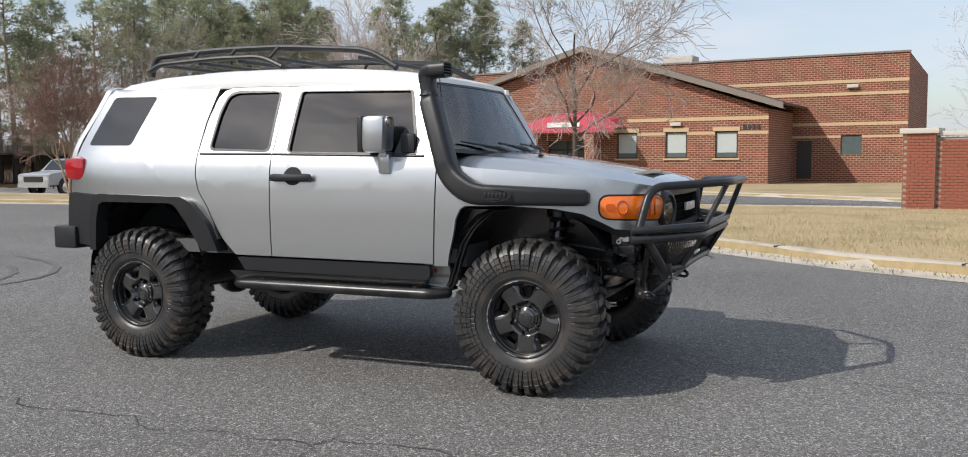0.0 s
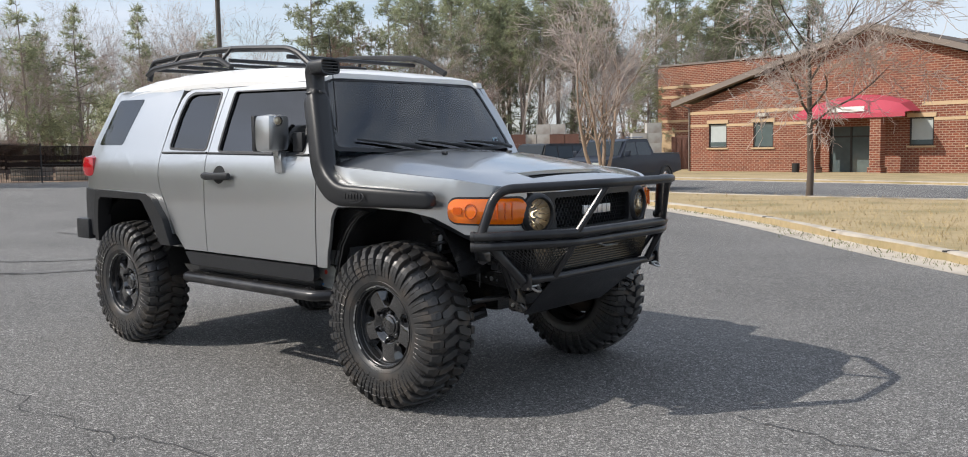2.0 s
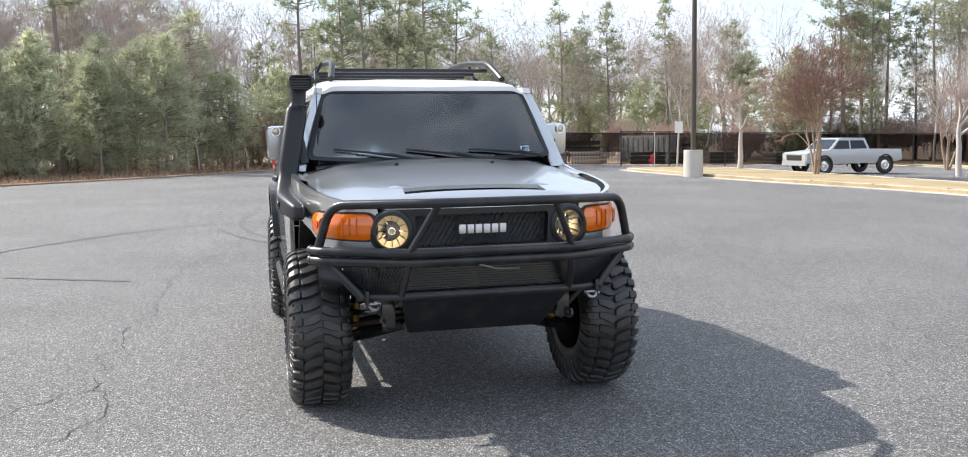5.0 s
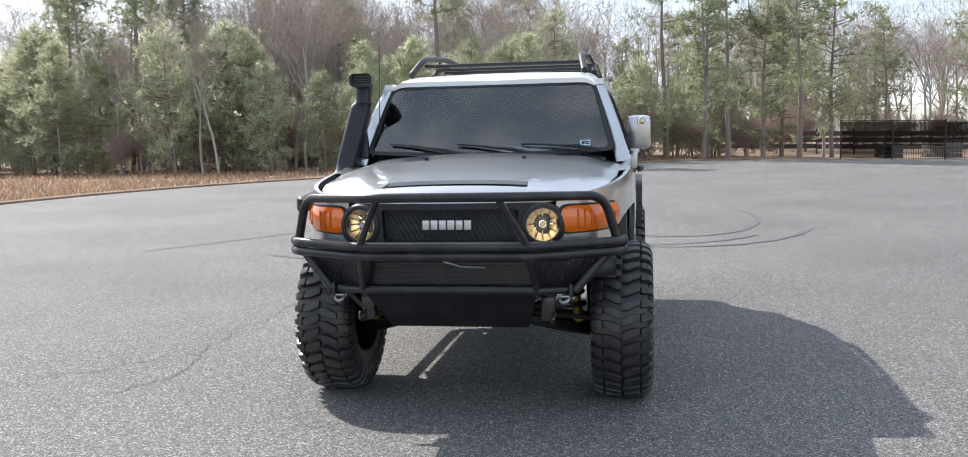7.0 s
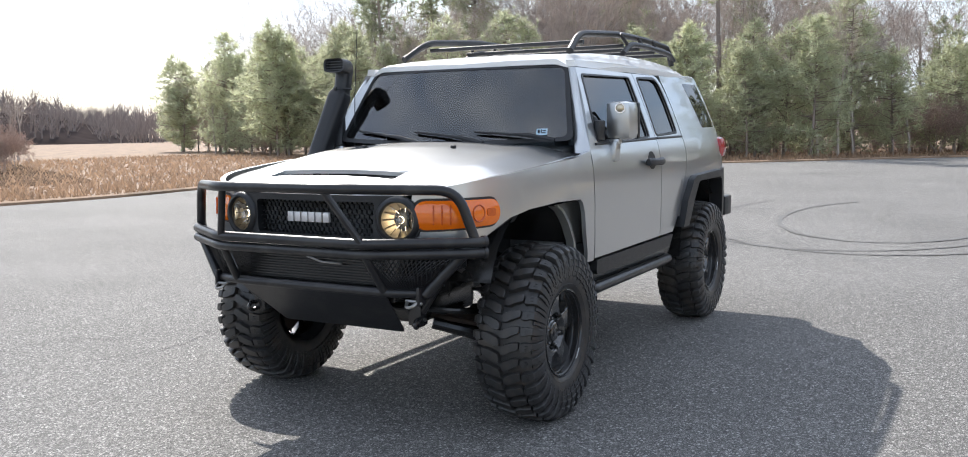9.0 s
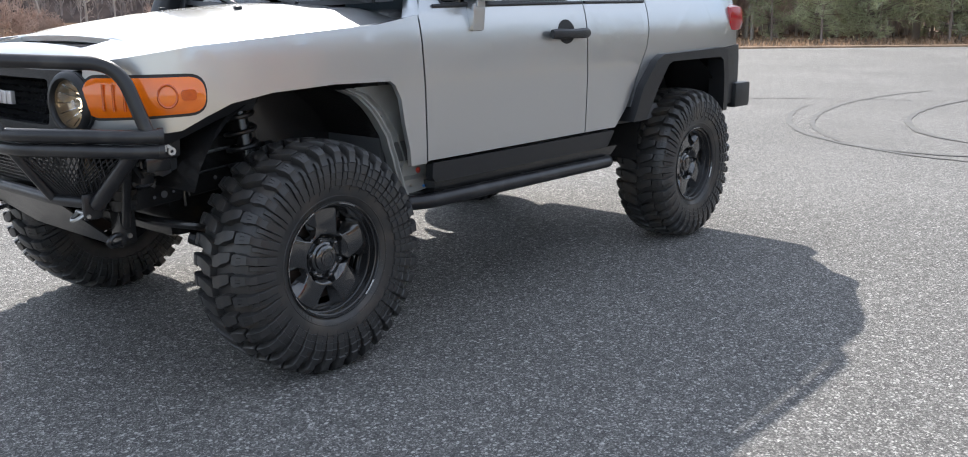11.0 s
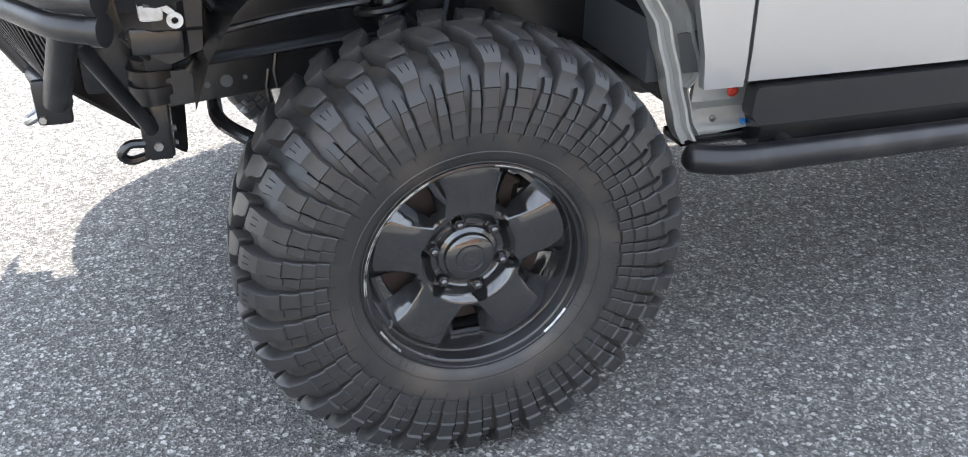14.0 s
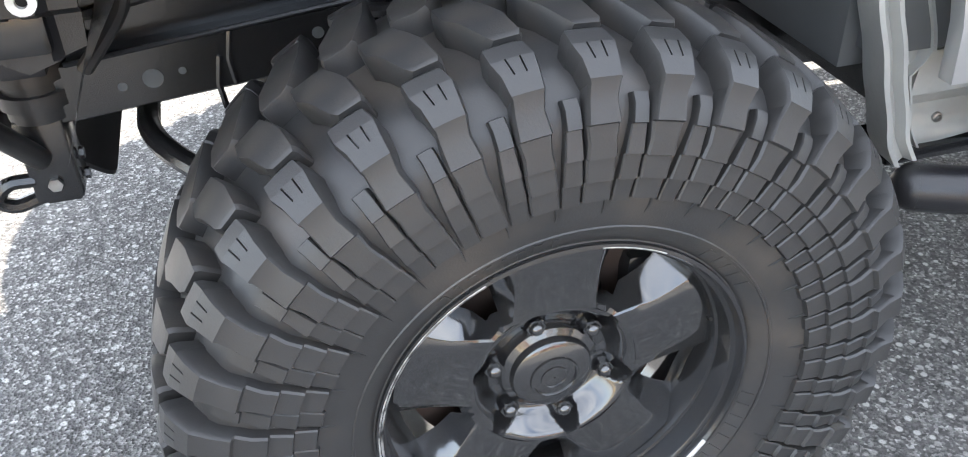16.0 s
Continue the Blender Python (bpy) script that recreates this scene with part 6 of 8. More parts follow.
def rim_face():
    """Five broad spokes with sloping flanks, one casting, outer side at +y."""
    bm = bmesh.new()
    top = [(0.100, 0.0858), (0.106, 0.0862), (0.116, 0.0862), (0.130, 0.0872), (0.150, 0.0885), (0.168, 0.0890), (0.185, 0.0890), (0.1945, 0.0885), (0.2005, 0.0850)]
    for k in range(5):
        mid_a = 2 * math.pi * k / 5
        rows = []
        for r, y in top:
            t = (r - 0.100) / 0.1005
            w = 0.052 + 0.007 * t - 0.006 * math.sin(math.pi * t)
            half = r * math.pi / 5
            fl = min(0.010 + 0.026 * t, half - w - 0.001) if half > w + 0.002 else 0.001
            w = min(w, half - 0.003)
            dp = 0.034 * smooth01((t - 0.0) / 0.30)
            cols = [(-half, y - dp - 0.004), (-w - fl, y - dp), (-w, y - 0.0010), (-w + 0.003, y + 0.0006), (-w * 0.5, y + 0.0022), (0, y + 0.0026), (w * 0.5, y + 0.0022), (w - 0.003, y + 0.0006), (w, y - 0.0010), (w + fl, y - dp), (half, y - dp - 0.004)]
            rows.append([bm.verts.new((r * math.sin(mid_a + d / r), yy, r * math.cos(mid_a + d / r))) for d, yy in cols])
        for j, (p, q) in enumerate(zip(rows, rows[1:])):
            for i in range(10):
                if i in (0, 9) and 2 <= j < 6:
                    continue
                bm.faces.new((p[i], p[i + 1], q[i + 1], q[i]))
    bmesh.ops.remove_doubles(bm, verts=bm.verts, dist=0.0004)
    return bm


def hub_dish():
    """The bowl inside the spokes, with an oval pocket cut for each wheel nut."""
    bm = bmesh.new()
    seg, rad = 216, [0.052, 0.056, 0.060, 0.064, 0.068, 0.072, 0.075, 0.078, 0.080, 0.082, 0.084, 0.086, 0.088, 0.090, 0.092, 0.094, 0.0965, 0.1005]
    rings = []
    for k in range(seg):
        a = 2 * math.pi * k / seg
        ring = []
        for r in rad:
            cone = 0.057 + 0.030 * smooth01((r - 0.070) / 0.029) ** 0.8
            near = 1.0
            for j in range(6):
                b = 2 * math.pi * (j + 0.25) / 6
                dx, dr = r * math.sin(a - b), r * math.cos(a - b)
                near = min(near, math.hypot(dx, 0.55 * (dr - 0.072)))
            y = 0.052 + (cone - 0.052) * smooth01((near - 0.0125) / 0.003)
            ring.append(bm.verts.new((r * math.sin(a), y, r * math.cos(a))))
        rings.append(ring)
    skin(bm, rings + [rings[0]], False, False)
    return bm


def arc(bm, prof, a0, a1, seg):
    """Part of a turned ring, from angle a0 to a1."""
    rows = [[bm.verts.new((r * math.sin(a), y, r * math.cos(a))) for r, y in prof] for a in (a0 + (a1 - a0) * k / seg for k in range(seg + 1))]
    skin(bm, rows)


def wheel(at, s, turn, detailed):
    """s: +1 left, -1 right. The spokes are the part; tyre, cap, nuts and lugs are its pieces."""
    base = Matrix.Translation(at) @ (Matrix.Rotation(math.pi, 4, "Z") if s < 0 else Matrix.Identity(4)) @ Matrix.Rotation(turn, 4, "Y")
    rim = part("wheel", squeeze(rim_face()), "rim", car, "satin black five-spoke alloy wheel in a mud tyre", angle=26)
    rim.matrix_basis = base
    part("hub_dish", squeeze(hub_dish()), "rim", rim, angle=40)
    bm = bmesh.new()
    lathe(bm, [(0.1985, 0.060), (0.2005, 0.086), (0.2035, 0.094), (0.2070, 0.0955), (0.2080, 0.108), (0.2085, 0.122), (0.2115, 0.1245), (0.2140, 0.1250), (0.2150, 0.1320), (0.2180, 0.1365), (0.2225, 0.1355), (0.2240, 0.1280), (0.2200, 0.1180)], 96)
    part("rim_lip", squeeze(bm), "rim_edge", rim, "black stepped rim lip", angle=30)
    for a0, a1, w in ((0.45, 1.65, 0.0011), (2.05, 2.35, 0.0), (3.85, 4.15, 0.0), (5.8, 6.15, 0.0)):
        bm = bmesh.new()
        arc(bm, [(0.2156 - w, 0.1332), (0.2168, 0.1354), (0.2186 + w, 0.1369), (0.2194 + w, 0.1366), (0.2180, 0.1335)], a0, a1, 40)
        part("lip_scuff", squeeze(bm), "scuff", rim, "bright scuffed metal on the rim lip" if a0 < 1 else "")
    bm = bmesh.new()
    lathe(bm, [(0.216, 0.122), (0.1985, 0.062), (0.194, 0.02), (0.194, -0.12), (0.218, -0.15)], 64)
    part("rim_barrel", squeeze(bm), "rim", rim, angle=60)
    bm = bmesh.new()
    lathe(bm, [(0.001, 0.0875), (0.022, 0.0875), (0.026, 0.0865), (0.042, 0.0845), (0.0475, 0.0810), (0.0500, 0.0730), (0.0580, 0.0690), (0.0610, 0.0630), (0.0620, 0.050)], 56)
    cap = part("centre_cap", squeeze(bm), "rim", rim, "round black centre cap with raised rings", angle=30)
    for r0 in (0.0150, 0.0275):
        bm = bmesh.new()
        lathe(bm, [(r0 - 0.0022, 0.0860), (r0 - 0.0012, 0.0890), (r0 + 0.0012, 0.0890), (r0 + 0.0022, 0.0860)], 40)
        part("cap_ring", squeeze(bm), "rim", cap)
    for k in range(6):
        a = 2 * math.pi * (k + 0.25) / 6
        c = Vector((0.0699 * math.sin(a), 0, 0.0699 * math.cos(a)))
        bm = bmesh.new()
        cyl(bm, c + Vector((0, 0.050, 0)), c + Vector((0, 0.056, 0)), 0.0142, 0.0142, 18)
        cyl(bm, c + Vector((0, 0.056, 0)), c + Vector((0, 0.074, 0)), 0.0124, 0.0118, 6)
        bmesh.ops.create_uvsphere(bm, u_segments=12, v_segments=6, radius=0.0090, matrix=Matrix.Translation(c + Vector((0, 0.074, 0))))
        part("wheel_nut", squeeze(bm), "rim", rim, "dark wheel nut" if k == 0 else "")
    bm = bmesh.new()
    lathe(bm, [(0.06, 0.028), (0.165, 0.028), (0.168, 0.020), (0.165, 0.006), (0.06, 0.006)], 48)
    disc = part("brake_disc", bm, "rust", rim, "dark rusty brake disc")
    bm = bmesh.new()
    box(bm, (-0.135, 0.015, 0.05), (0.075, 0.07, 0.14), 0.02)
    part("brake_caliper", bm, "chassis", disc)
    bm = bmesh.new()
    cyl(bm, (0.155, 0.07, -0.115), (0.168, 0.096, -0.124), 0.0042, 0.0042, 8)
    part("valve_stem", squeeze(bm), "steel", rim)
    bm = bmesh.new()
    prof = [(r, w) for w, r in CARC] + [(0.203, 0.100)]
    prof2 = [(0.203, -0.100)] + [(r, -w) for w, r in CARC[::-1]][:-1]
    lathe(bm, prof2 + prof, 108)
    part("tyre", bm, "rubber", rim, "worn black mud tyre carcass", angle=60)
    # moulded sidewall rings and plain bars where the maker's writing stands
    for pp in (CLEN[-1] - 0.012, CLEN[-1] - 0.040):
        bm = bmesh.new()
        lathe(bm, [(carcass(pp + d, h).y, carcass(pp + d, h).x) for d, h in ((-0.0025, -0.001), (-0.001, 0.0016), (0.001, 0.0016), (0.0025, -0.001))], 96)
        part("sidewall_ring", bm, "rubber", rim)
    bm = bmesh.new()
    for start, count in ((0.10, 8), (2.2, 6), (3.9, 9), (5.3, 5)):
        for j in range(count):
            a = start + 0.075 * j
            w = 0.020 if j % 3 else 0.011
            rows = []
            for pp in (CLEN[-1] - 0.035, CLEN[-1] - 0.019):
                rows.append([bm.verts.new((carcass(pp, h).y * math.sin(a + da), carcass(pp, h).x, carcass(pp, h).y * math.cos(a + da))) for da, h in ((-w, -0.001), (-w, 0.0014), (w, 0.0014), (w, -0.001))])
            skin(bm, rows)
    mo = part("sidewall_moulding", bm, "rubber", rim)
    tagged(mo, kind="stuff")
    if not detailed:
        tr = part("tread", tread_joined(), "rubber", rim, "deep staggered mud tread", angle=28)
        tagged(tr, "deep staggered mud tread", kind="stuff")
        return rim
    for kind in ("long", "short", "mid"):
        for sd in (-1, 1):
            off_a = 0.33 if sd < 0 else -0.17
            first = part("tread_lug", make_lug(kind, sd), "rubber", rim, {"long": "tall sipe-cut shoulder lug", "short": "low stepped lug between the tall ones", "mid": "broad centre tread block"}[kind] if sd > 0 else "", angle=28)
            first.matrix_basis = Matrix.Rotation(2 * math.pi * off_a / LUGS, 4, "Y")
            for k in range(1, LUGS):
                share(first, Matrix.Rotation(2 * math.pi * (k + off_a) / LUGS, 4, "Y"), rim)
    return rim


wheel((2.7215, 0.826, 0.411), 1, radians(0), True)
wheel((2.716, -0.786, 0.422), -1, radians(36), False)
wheel((-0.005, 0.805, 0.418), 1, radians(20), False)
wheel((0.003, -0.798, 0.420), -1, radians(-10), False)


# ---- trees ----
def grow(seed, H, stems, spread, droop=0.0, dense=1.0, r0=0.02):
    """A leafless tree: trunk limbs and a haze of twigs, as two vertex and face lists."""
    r = np.random.default_rng(seed)
    big, fine = ([], []), ([], [])

    def tubey(store, pts, rad, sides):
        vs, fs = store
        n0 = len(vs)
        for i, p in enumerate(pts):
            d = (pts[min(i + 1, len(pts) - 1)] - pts[max(0, i - 1)])
            d = d / (np.linalg.norm(d) + 1e-9)
            a = np.cross(d, (0.3, 0.5, 0.81))
            a /= np.linalg.norm(a) + 1e-9
            b = np.cross(d, a)
            for k in range(sides):
                t = 2 * math.pi * k / sides
                vs.append(p + rad[i] * (math.cos(t) * a + math.sin(t) * b))
        for i in range(len(pts) - 1):
            for k in range(sides):
                fs.append((n0 + i * sides + k, n0 + i * sides + (k + 1) % sides, n0 + (i + 1) * sides + (k + 1) % sides, n0 + (i + 1) * sides + k))

    def branch(p, d, L, rad, level):
        seg = (6, 4, 3, 2, 2)[level]
        pts, rads = [p], [rad]
        for k in range(seg):
            d = d + r.normal(0, (0.10, 0.16, 0.2, 0.25, 0.3)[level], 3) + np.array((0, 0, (0.05, 0.06, 0.05, 0.03, 0.0)[level] - droop * level * 0.05))
            d = d / np.linalg.norm(d)
            p = p + d * L / seg
            pts.append(p)
            rads.append(max(0.0075, rad * (1 - 0.75 * (k + 1) / seg)))
        tubey(big if level < 2 else fine, pts, rads, (6, 4, 3, 3, 3)[level])
        if level == 4:
            return
        count = int(((7, 6, 5, 4)[level]) * (dense if level else 1))
        for k in range(count):
            t = r.uniform(0.28 if level else 0.35, 1.0)
            q = pts[0] + 0
            f = t * seg
            i = min(seg - 1, int(f))
            q = pts[i] + (pts[i + 1] - pts[i]) * (f - i)
            out = r.normal(0, 1, 3)
            out -= out @ d * d
            out /= np.linalg.norm(out) + 1e-9
            nd = d * r.uniform(0.5, 0.9) + out * r.uniform(0.5, 1.0) * spread
            nd /= np.linalg.norm(nd)
            branch(q, nd, L * r.uniform(0.42, 0.66), rads[i] * 0.55, level + 1)

    for s in range(stems):
        a = 2 * math.pi * s / stems + r.uniform(-0.3, 0.3)
        tilt = 0.0 if stems == 1 else r.uniform(0.10, 0.34) if H < 6 else r.uniform(0.05, 0.22)
        d = np.array((math.cos(a) * tilt, math.sin(a) * tilt, 1.0))
        branch(np.array((0.07 * math.cos(a) * (stems > 1), 0.07 * math.sin(a) * (stems > 1), -0.1)), d / np.linalg.norm(d), H * (0.62 if stems == 1 else 0.5) * r.uniform(0.9, 1.05), H * r0 / (1 if stems == 1 else 1.9), 0)
    return big, fine


def pine(seed, H, base, width, tufts, light=False):
    """A pine: tapered trunk, whorls of limbs, many small sprays of needles."""
    r = np.random.default_rng(seed)
    wood, leaf = ([], []), ([], [])

    def stick(p, q, r1, r2, sides):
        vs, fs = wood
        n0 = len(vs)
        d = (q - p) / (np.linalg.norm(q - p) + 1e-9)
        a = np.cross(d, (0.31, 0.52, 0.79))
        a /= np.linalg.norm(a)
        b = np.cross(d, a)
        for c, rr in ((p, r1), (q, r2)):
            for k in range(sides):
                t = 2 * math.pi * k / sides
                vs.append(c + rr * (math.cos(t) * a + math.sin(t) * b))
        for k in range(sides):
            fs.append((n0 + k, n0 + (k + 1) % sides, n0 + sides + (k + 1) % sides, n0 + sides + k))

    bend = r.normal(0, 0.02, 2)
    axis = lambda z: np.array((bend[0] * z + 0.1 * math.sin(z * 0.5 + seed), bend[1] * z, z))
    for k in range(8):
        z0, z1 = H * k / 8, H * (k + 1) / 8
        stick(axis(z0 - (0.1 if k == 0 else 0)), axis(z1), H * 0.013 * (1 - k / 8.4), H * 0.013 * (1 - (k + 1) / 8.4), 6)
    made = 0
    while made < tufts:
        t = r.uniform(0, 1) ** 0.8
        z = H * (base + (1 - base) * t)
        prof = (math.sin(min(1, t * 1.35 + 0.18) * math.pi * 0.62)) * (1 - t) ** 0.55
        L = width * max(0.10, prof) * r.uniform(0.65, 1.15)
        a = r.uniform(0, 2 * math.pi)
        d = np.array((math.cos(a), math.sin(a), r.uniform(-0.05, 0.45)))
        p = axis(z)
        q = p + d * L
        stick(p, q, 0.018 + 0.012 * L, 0.006, 3)
        n = max(2, int(2 + L * 4))
        for k in range(n):
            c = p + (q - p) * r.uniform(0.30, 1.05) + r.normal(0, 0.10 + 0.06 * L, 3)
            vs, fs = leaf
            R = r.uniform(0.26, 0.58)
            ax = d + r.normal(0, 0.45, 3) + np.array((0, 0, 0.35))
            ax /= np.linalg.norm(ax)
            for j in range(10):
                v = ax * r.uniform(0.2, 1.0) + r.normal(0, 0.62, 3)
                v = v / np.linalg.norm(v) * R
                w = np.cross(v, r.normal(0, 1, 3))
                w = w / (np.linalg.norm(w) + 1e-9) * R * 0.06
                i0 = len(vs)
                vs += [c - w, c + w, c + v]
                fs.append((i0, i0 + 1, i0 + 2))
            made += 1
    return wood, leaf


def tree_kind(name, wood, fine, wm, fm, label, cat="tree", group=""):
    """A tree thing with its trunk and crown, standing at the origin, to be copied."""
    t = thing(name, label, cat, group=group)
    raw("trunk", wood[0], wood[1], wm, t, smooth=True)
    raw("crown", fine[0], fine[1], fm, t)
    return t


def plant(ob, x, y, scale=1.0, turn=0.0, z=None):
    c = copy_thing(ob, Matrix.Translation((x, y, (ground_z(x, y) if z is None else z) - 0.02)) @ Matrix.Rotation(turn, 4, "Z"))
    c.scale = (scale, scale, scale)
    return c


def put(ob, x, y, scale=1.0, turn=0.0, z=None):
    ob.matrix_basis = Matrix.Translation((x, y, (ground_z(x, y) if z is None else z) - 0.02)) @ Matrix.Rotation(turn, 4, "Z")
    ob.scale = (scale, scale, scale)
    return ob


WG = "trees of the wood"
bare = [tree_kind("bare_tree", *grow(20 + k, 11.0 + k, 1, 0.58, 0, 0.86, 0.0115), "bark", "twig", "tall leafless grey tree in the wood's edge", group=WG) for k in range(3)]
thin = [tree_kind("slender_tree", *grow(40 + k, 12.5, 1, 0.43, 0, 0.82, 0.009), "bark", "twig", "slender leafless tree in the wood", group=WG) for k in range(2)]
shrub = [tree_kind("bare_shrub", *grow(60 + k, 3.6, 4, 0.9, 0.1, 1.0, 0.012), "twig", "twig_red", "bare reddish shrub in the wood's edge", "shrub", WG) for k in range(2)]
young = [tree_kind("young_pine", *pine(80 + k, 7.5 + k, 0.02, 3.1, 760), "bark_dark", "needle_light", "young bushy yellow-green pine", group=WG) for k in range(2)]
mid = [tree_kind("pine", *pine(90 + k, 11 + k, 0.06, 2.7, 470), "bark_dark", "needle", "dark green pine in the wood's edge", group=WG) for k in range(3)]
tall = [tree_kind("tall_pine", *pine(100 + k, 17, 0.50, 3.2, 620), "bark_dark", "needle", "tall pine with a high open crown", group=WG) for k in range(2)]

used = set()


def stand(kinds, x, y, scale, turn):
    ob = kinds[int(rng.integers(len(kinds)))]
    if ob.name not in used:
        used.add(ob.name)
        return put(ob, x, y, scale, turn)
    return plant(ob, x, y, scale, turn)


# the wood: a front of young pines and shrubs, bare stems standing tall behind, running south past the lot
we = curve([(-52, 8.5), (-46, 3.0), (-40, -2.8), (-36.5, -7.5), (-34.0, -12.0), (-32.0, -18.0), (-32.5, -25.0), (-35.5, -34.0), (-41, -45), (-47, -56)], 1.0)
LEN = len(we)
for row, (off_, gap) in enumerate(((1.0, 1.4), (3.5, 1.6), (6.5, 1.8), (9.5, 1.9), (13.0, 1.9), (17.0, 2.0), (21.0, 2.1), (25.0, 2.2))):
    i = 0.0
    while i < LEN - 1:
        p = we[int(i)]
        d = (we[min(LEN - 1, int(i) + 1)] - we[max(0, int(i) - 1)]).normalized()
        n = Vector((d.y, -d.x))
        if n.x > 0:
            n = -n
        q = p + n * (off_ + rng.uniform(-1.2, 1.2)) + d * rng.uniform(-0.8, 0.8)
        i += gap * rng.uniform(0.6, 1.4)
        south = smooth01((-q.y - 24) / 14)
        u = rng.uniform()
        if row == 0:
            pick = (shrub, rng.uniform(0.8, 1.3)) if u < (0.45 if q.y > -5 else 0.05) else (young, rng.uniform(0.45, 0.85) if q.y > -14 else rng.uniform(0.6, 1.05)) if u < 0.84 else (thin, rng.uniform(0.45, 0.7))
        elif row == 1:
            pick = (young, rng.uniform(0.6, 1.0)) if u < 0.38 else (mid, rng.uniform(0.5, 0.72)) if u < 0.50 else (thin, rng.uniform(0.6, 0.85)) if u < 0.88 else (shrub, rng.uniform(0.8, 1.2))
        elif row == 2:
            pick = (mid, rng.uniform(0.6, 0.82)) if u < 0.16 + 0.2 * south else (young, rng.uniform(0.8, 1.0)) if u < 0.30 else (bare, rng.uniform(0.7, 0.95)) if u < 0.70 else (thin, rng.uniform(0.7, 0.95))
        else:
            if rng.uniform() < 0.6 * south:
                continue
            pick = (tall, rng.uniform(0.62, 0.78)) if u < 0.05 else (mid, rng.uniform(0.55, 0.7)) if u < 0.11 else (bare, rng.uniform(0.8, 1.08)) if u < 0.52 else (thin, rng.uniform(0.8, 1.1))
        stand(pick[0], q.x, q.y, pick[1], rng.uniform(0, 6.28))
for x, y, s_ in ((-39.0, -9.2, 0.86), (-38.5, -29.0, 0.80), (-40.5, -27.0, 0.86), (-42.5, -24.5, 0.84), (-41.0, -31.5, 0.78), (-45.5, 6.0, 0.80), (-49.5, 10.5, 0.86), (-47.0, 2.5, 0.84)):
    stand(tall, x, y, s_, rng.uniform(0, 6.28))
for x, y, s_ in ((-44.0, 4.5, 0.95), (-47.5, 8.0, 1.05), (-50.5, 12.5, 1.0), (-49.0, 5.0, 1.1), (-53.0, 10.0, 1.1)):
    stand(mid, x, y, s_, rng.uniform(0, 6.28))
# brushy growth under the stems
for off_ in (8.0, 12.0, 17.0, 22.0):
    i = 0.0
    while i < LEN - 1:
        p = we[int(i)]
        d = (we[min(LEN - 1, int(i) + 1)] - we[max(0, int(i) - 1)]).normalized()
        n = Vector((d.y, -d.x))
        if n.x > 0:
            n = -n
        q = p + n * (off_ + rng.uniform(-2, 2))
        i += rng.uniform(1.2, 2.6)
        stand(shrub, q.x, q.y, rng.uniform(0.7, 1.25), rng.uniform(0, 6.28))
# beyond the fence to the west, and north-west behind the parked cars
for k in range(120):
    x, y = rng.uniform(-100, -66), rng.uniform(4, 52)
    u = rng.uniform()
    kinds = bare if u < 0.5 else thin if u < 0.8 else mid if u < 0.9 else young
    stand(kinds, x, y, rng.uniform(0.95, 1.3), rng.uniform(0, 6.28))
for k in range(26):
    x, y = rng.uniform(-68, -52), rng.uniform(5, 45)
    if x > -56 and y < 34:
        continue
    stand(shrub, x, y, rng.uniform(0.7, 1.3), rng.uniform(0, 6.28))
for k in range(46):
    t = rng.uniform()
    x, y = -66 + 30 * t + rng.uniform(-7, 7), 50 + 34 * t + rng.uniform(-5, 9)
    u = rng.uniform()
    kinds = tall if u < 0.20 else mid if u < 0.32 else bare if u < 0.7 else thin
    stand(kinds, x, y, rng.uniform(0.9, 1.25), rng.uniform(0, 6.28))
for k in range(13):
    t = k / 12
    stand(tall if k % 3 else mid, -69 + 19 * t + rng.uniform(-2, 2), 55 + 19 * t + rng.uniform(-2, 3), rng.uniform(0.95, 1.15), rng.uniform(0, 6.28))
for k in range(58):
    t = rng.uniform()
    x, y = -72 + 38 * t + rng.uniform(-4, 4), 56 + 34 * t + rng.uniform(0, 16)
    u = rng.uniform()
    kinds = tall if u < 0.28 else mid if u < 0.34 else bare if u < 0.8 else thin
    stand(kinds, x, y, rng.uniform(1.0, 1.3), rng.uniform(0, 6.28))
for k in range(40):
    t = k / 39
    stand(shrub, -68 + 36 * t + rng.uniform(-2, 2), 54 + 30 * t + rng.uniform(-3, 3), rng.uniform(1.0, 1.7), rng.uniform(0, 6.28))
for x, y, s_ in ((-27, -47, 0.42), (-13.5, -37.5, 0.46), (-10.5, -40, 0.5), (-12, -44, 0.4), (-21, -50, 0.3), (-30, -52, 0.45)):
    stand(bare, x, y, s_, rng.uniform(0, 6.28))
for x, y, s_ in ((-12.5, -27, 0.62), (-9.5, -29, 0.58), (-15.5, -31, 0.66), (-6.5, -25, 0.7), (-18, -34, 0.6), (-3.5, -26, 0.75)):
    stand(shrub, x, y, s_, rng.uniform(0, 6.28))
for x, y, s_ in ((-6, -27, 0.45), (-19.5, -46, 0.6), (-23, -50, 0.62)):
    stand(bare, x, y, s_, rng.uniform(0, 6.28))
for x, y, s_ in ((-34, 102, 1.05), (-30, 106, 1.2), (-20, 112, 1.0), (-26, 108, 1.15)):
    stand(tall if x > -20 else mid, x, y, s_, rng.uniform(0, 6.28))
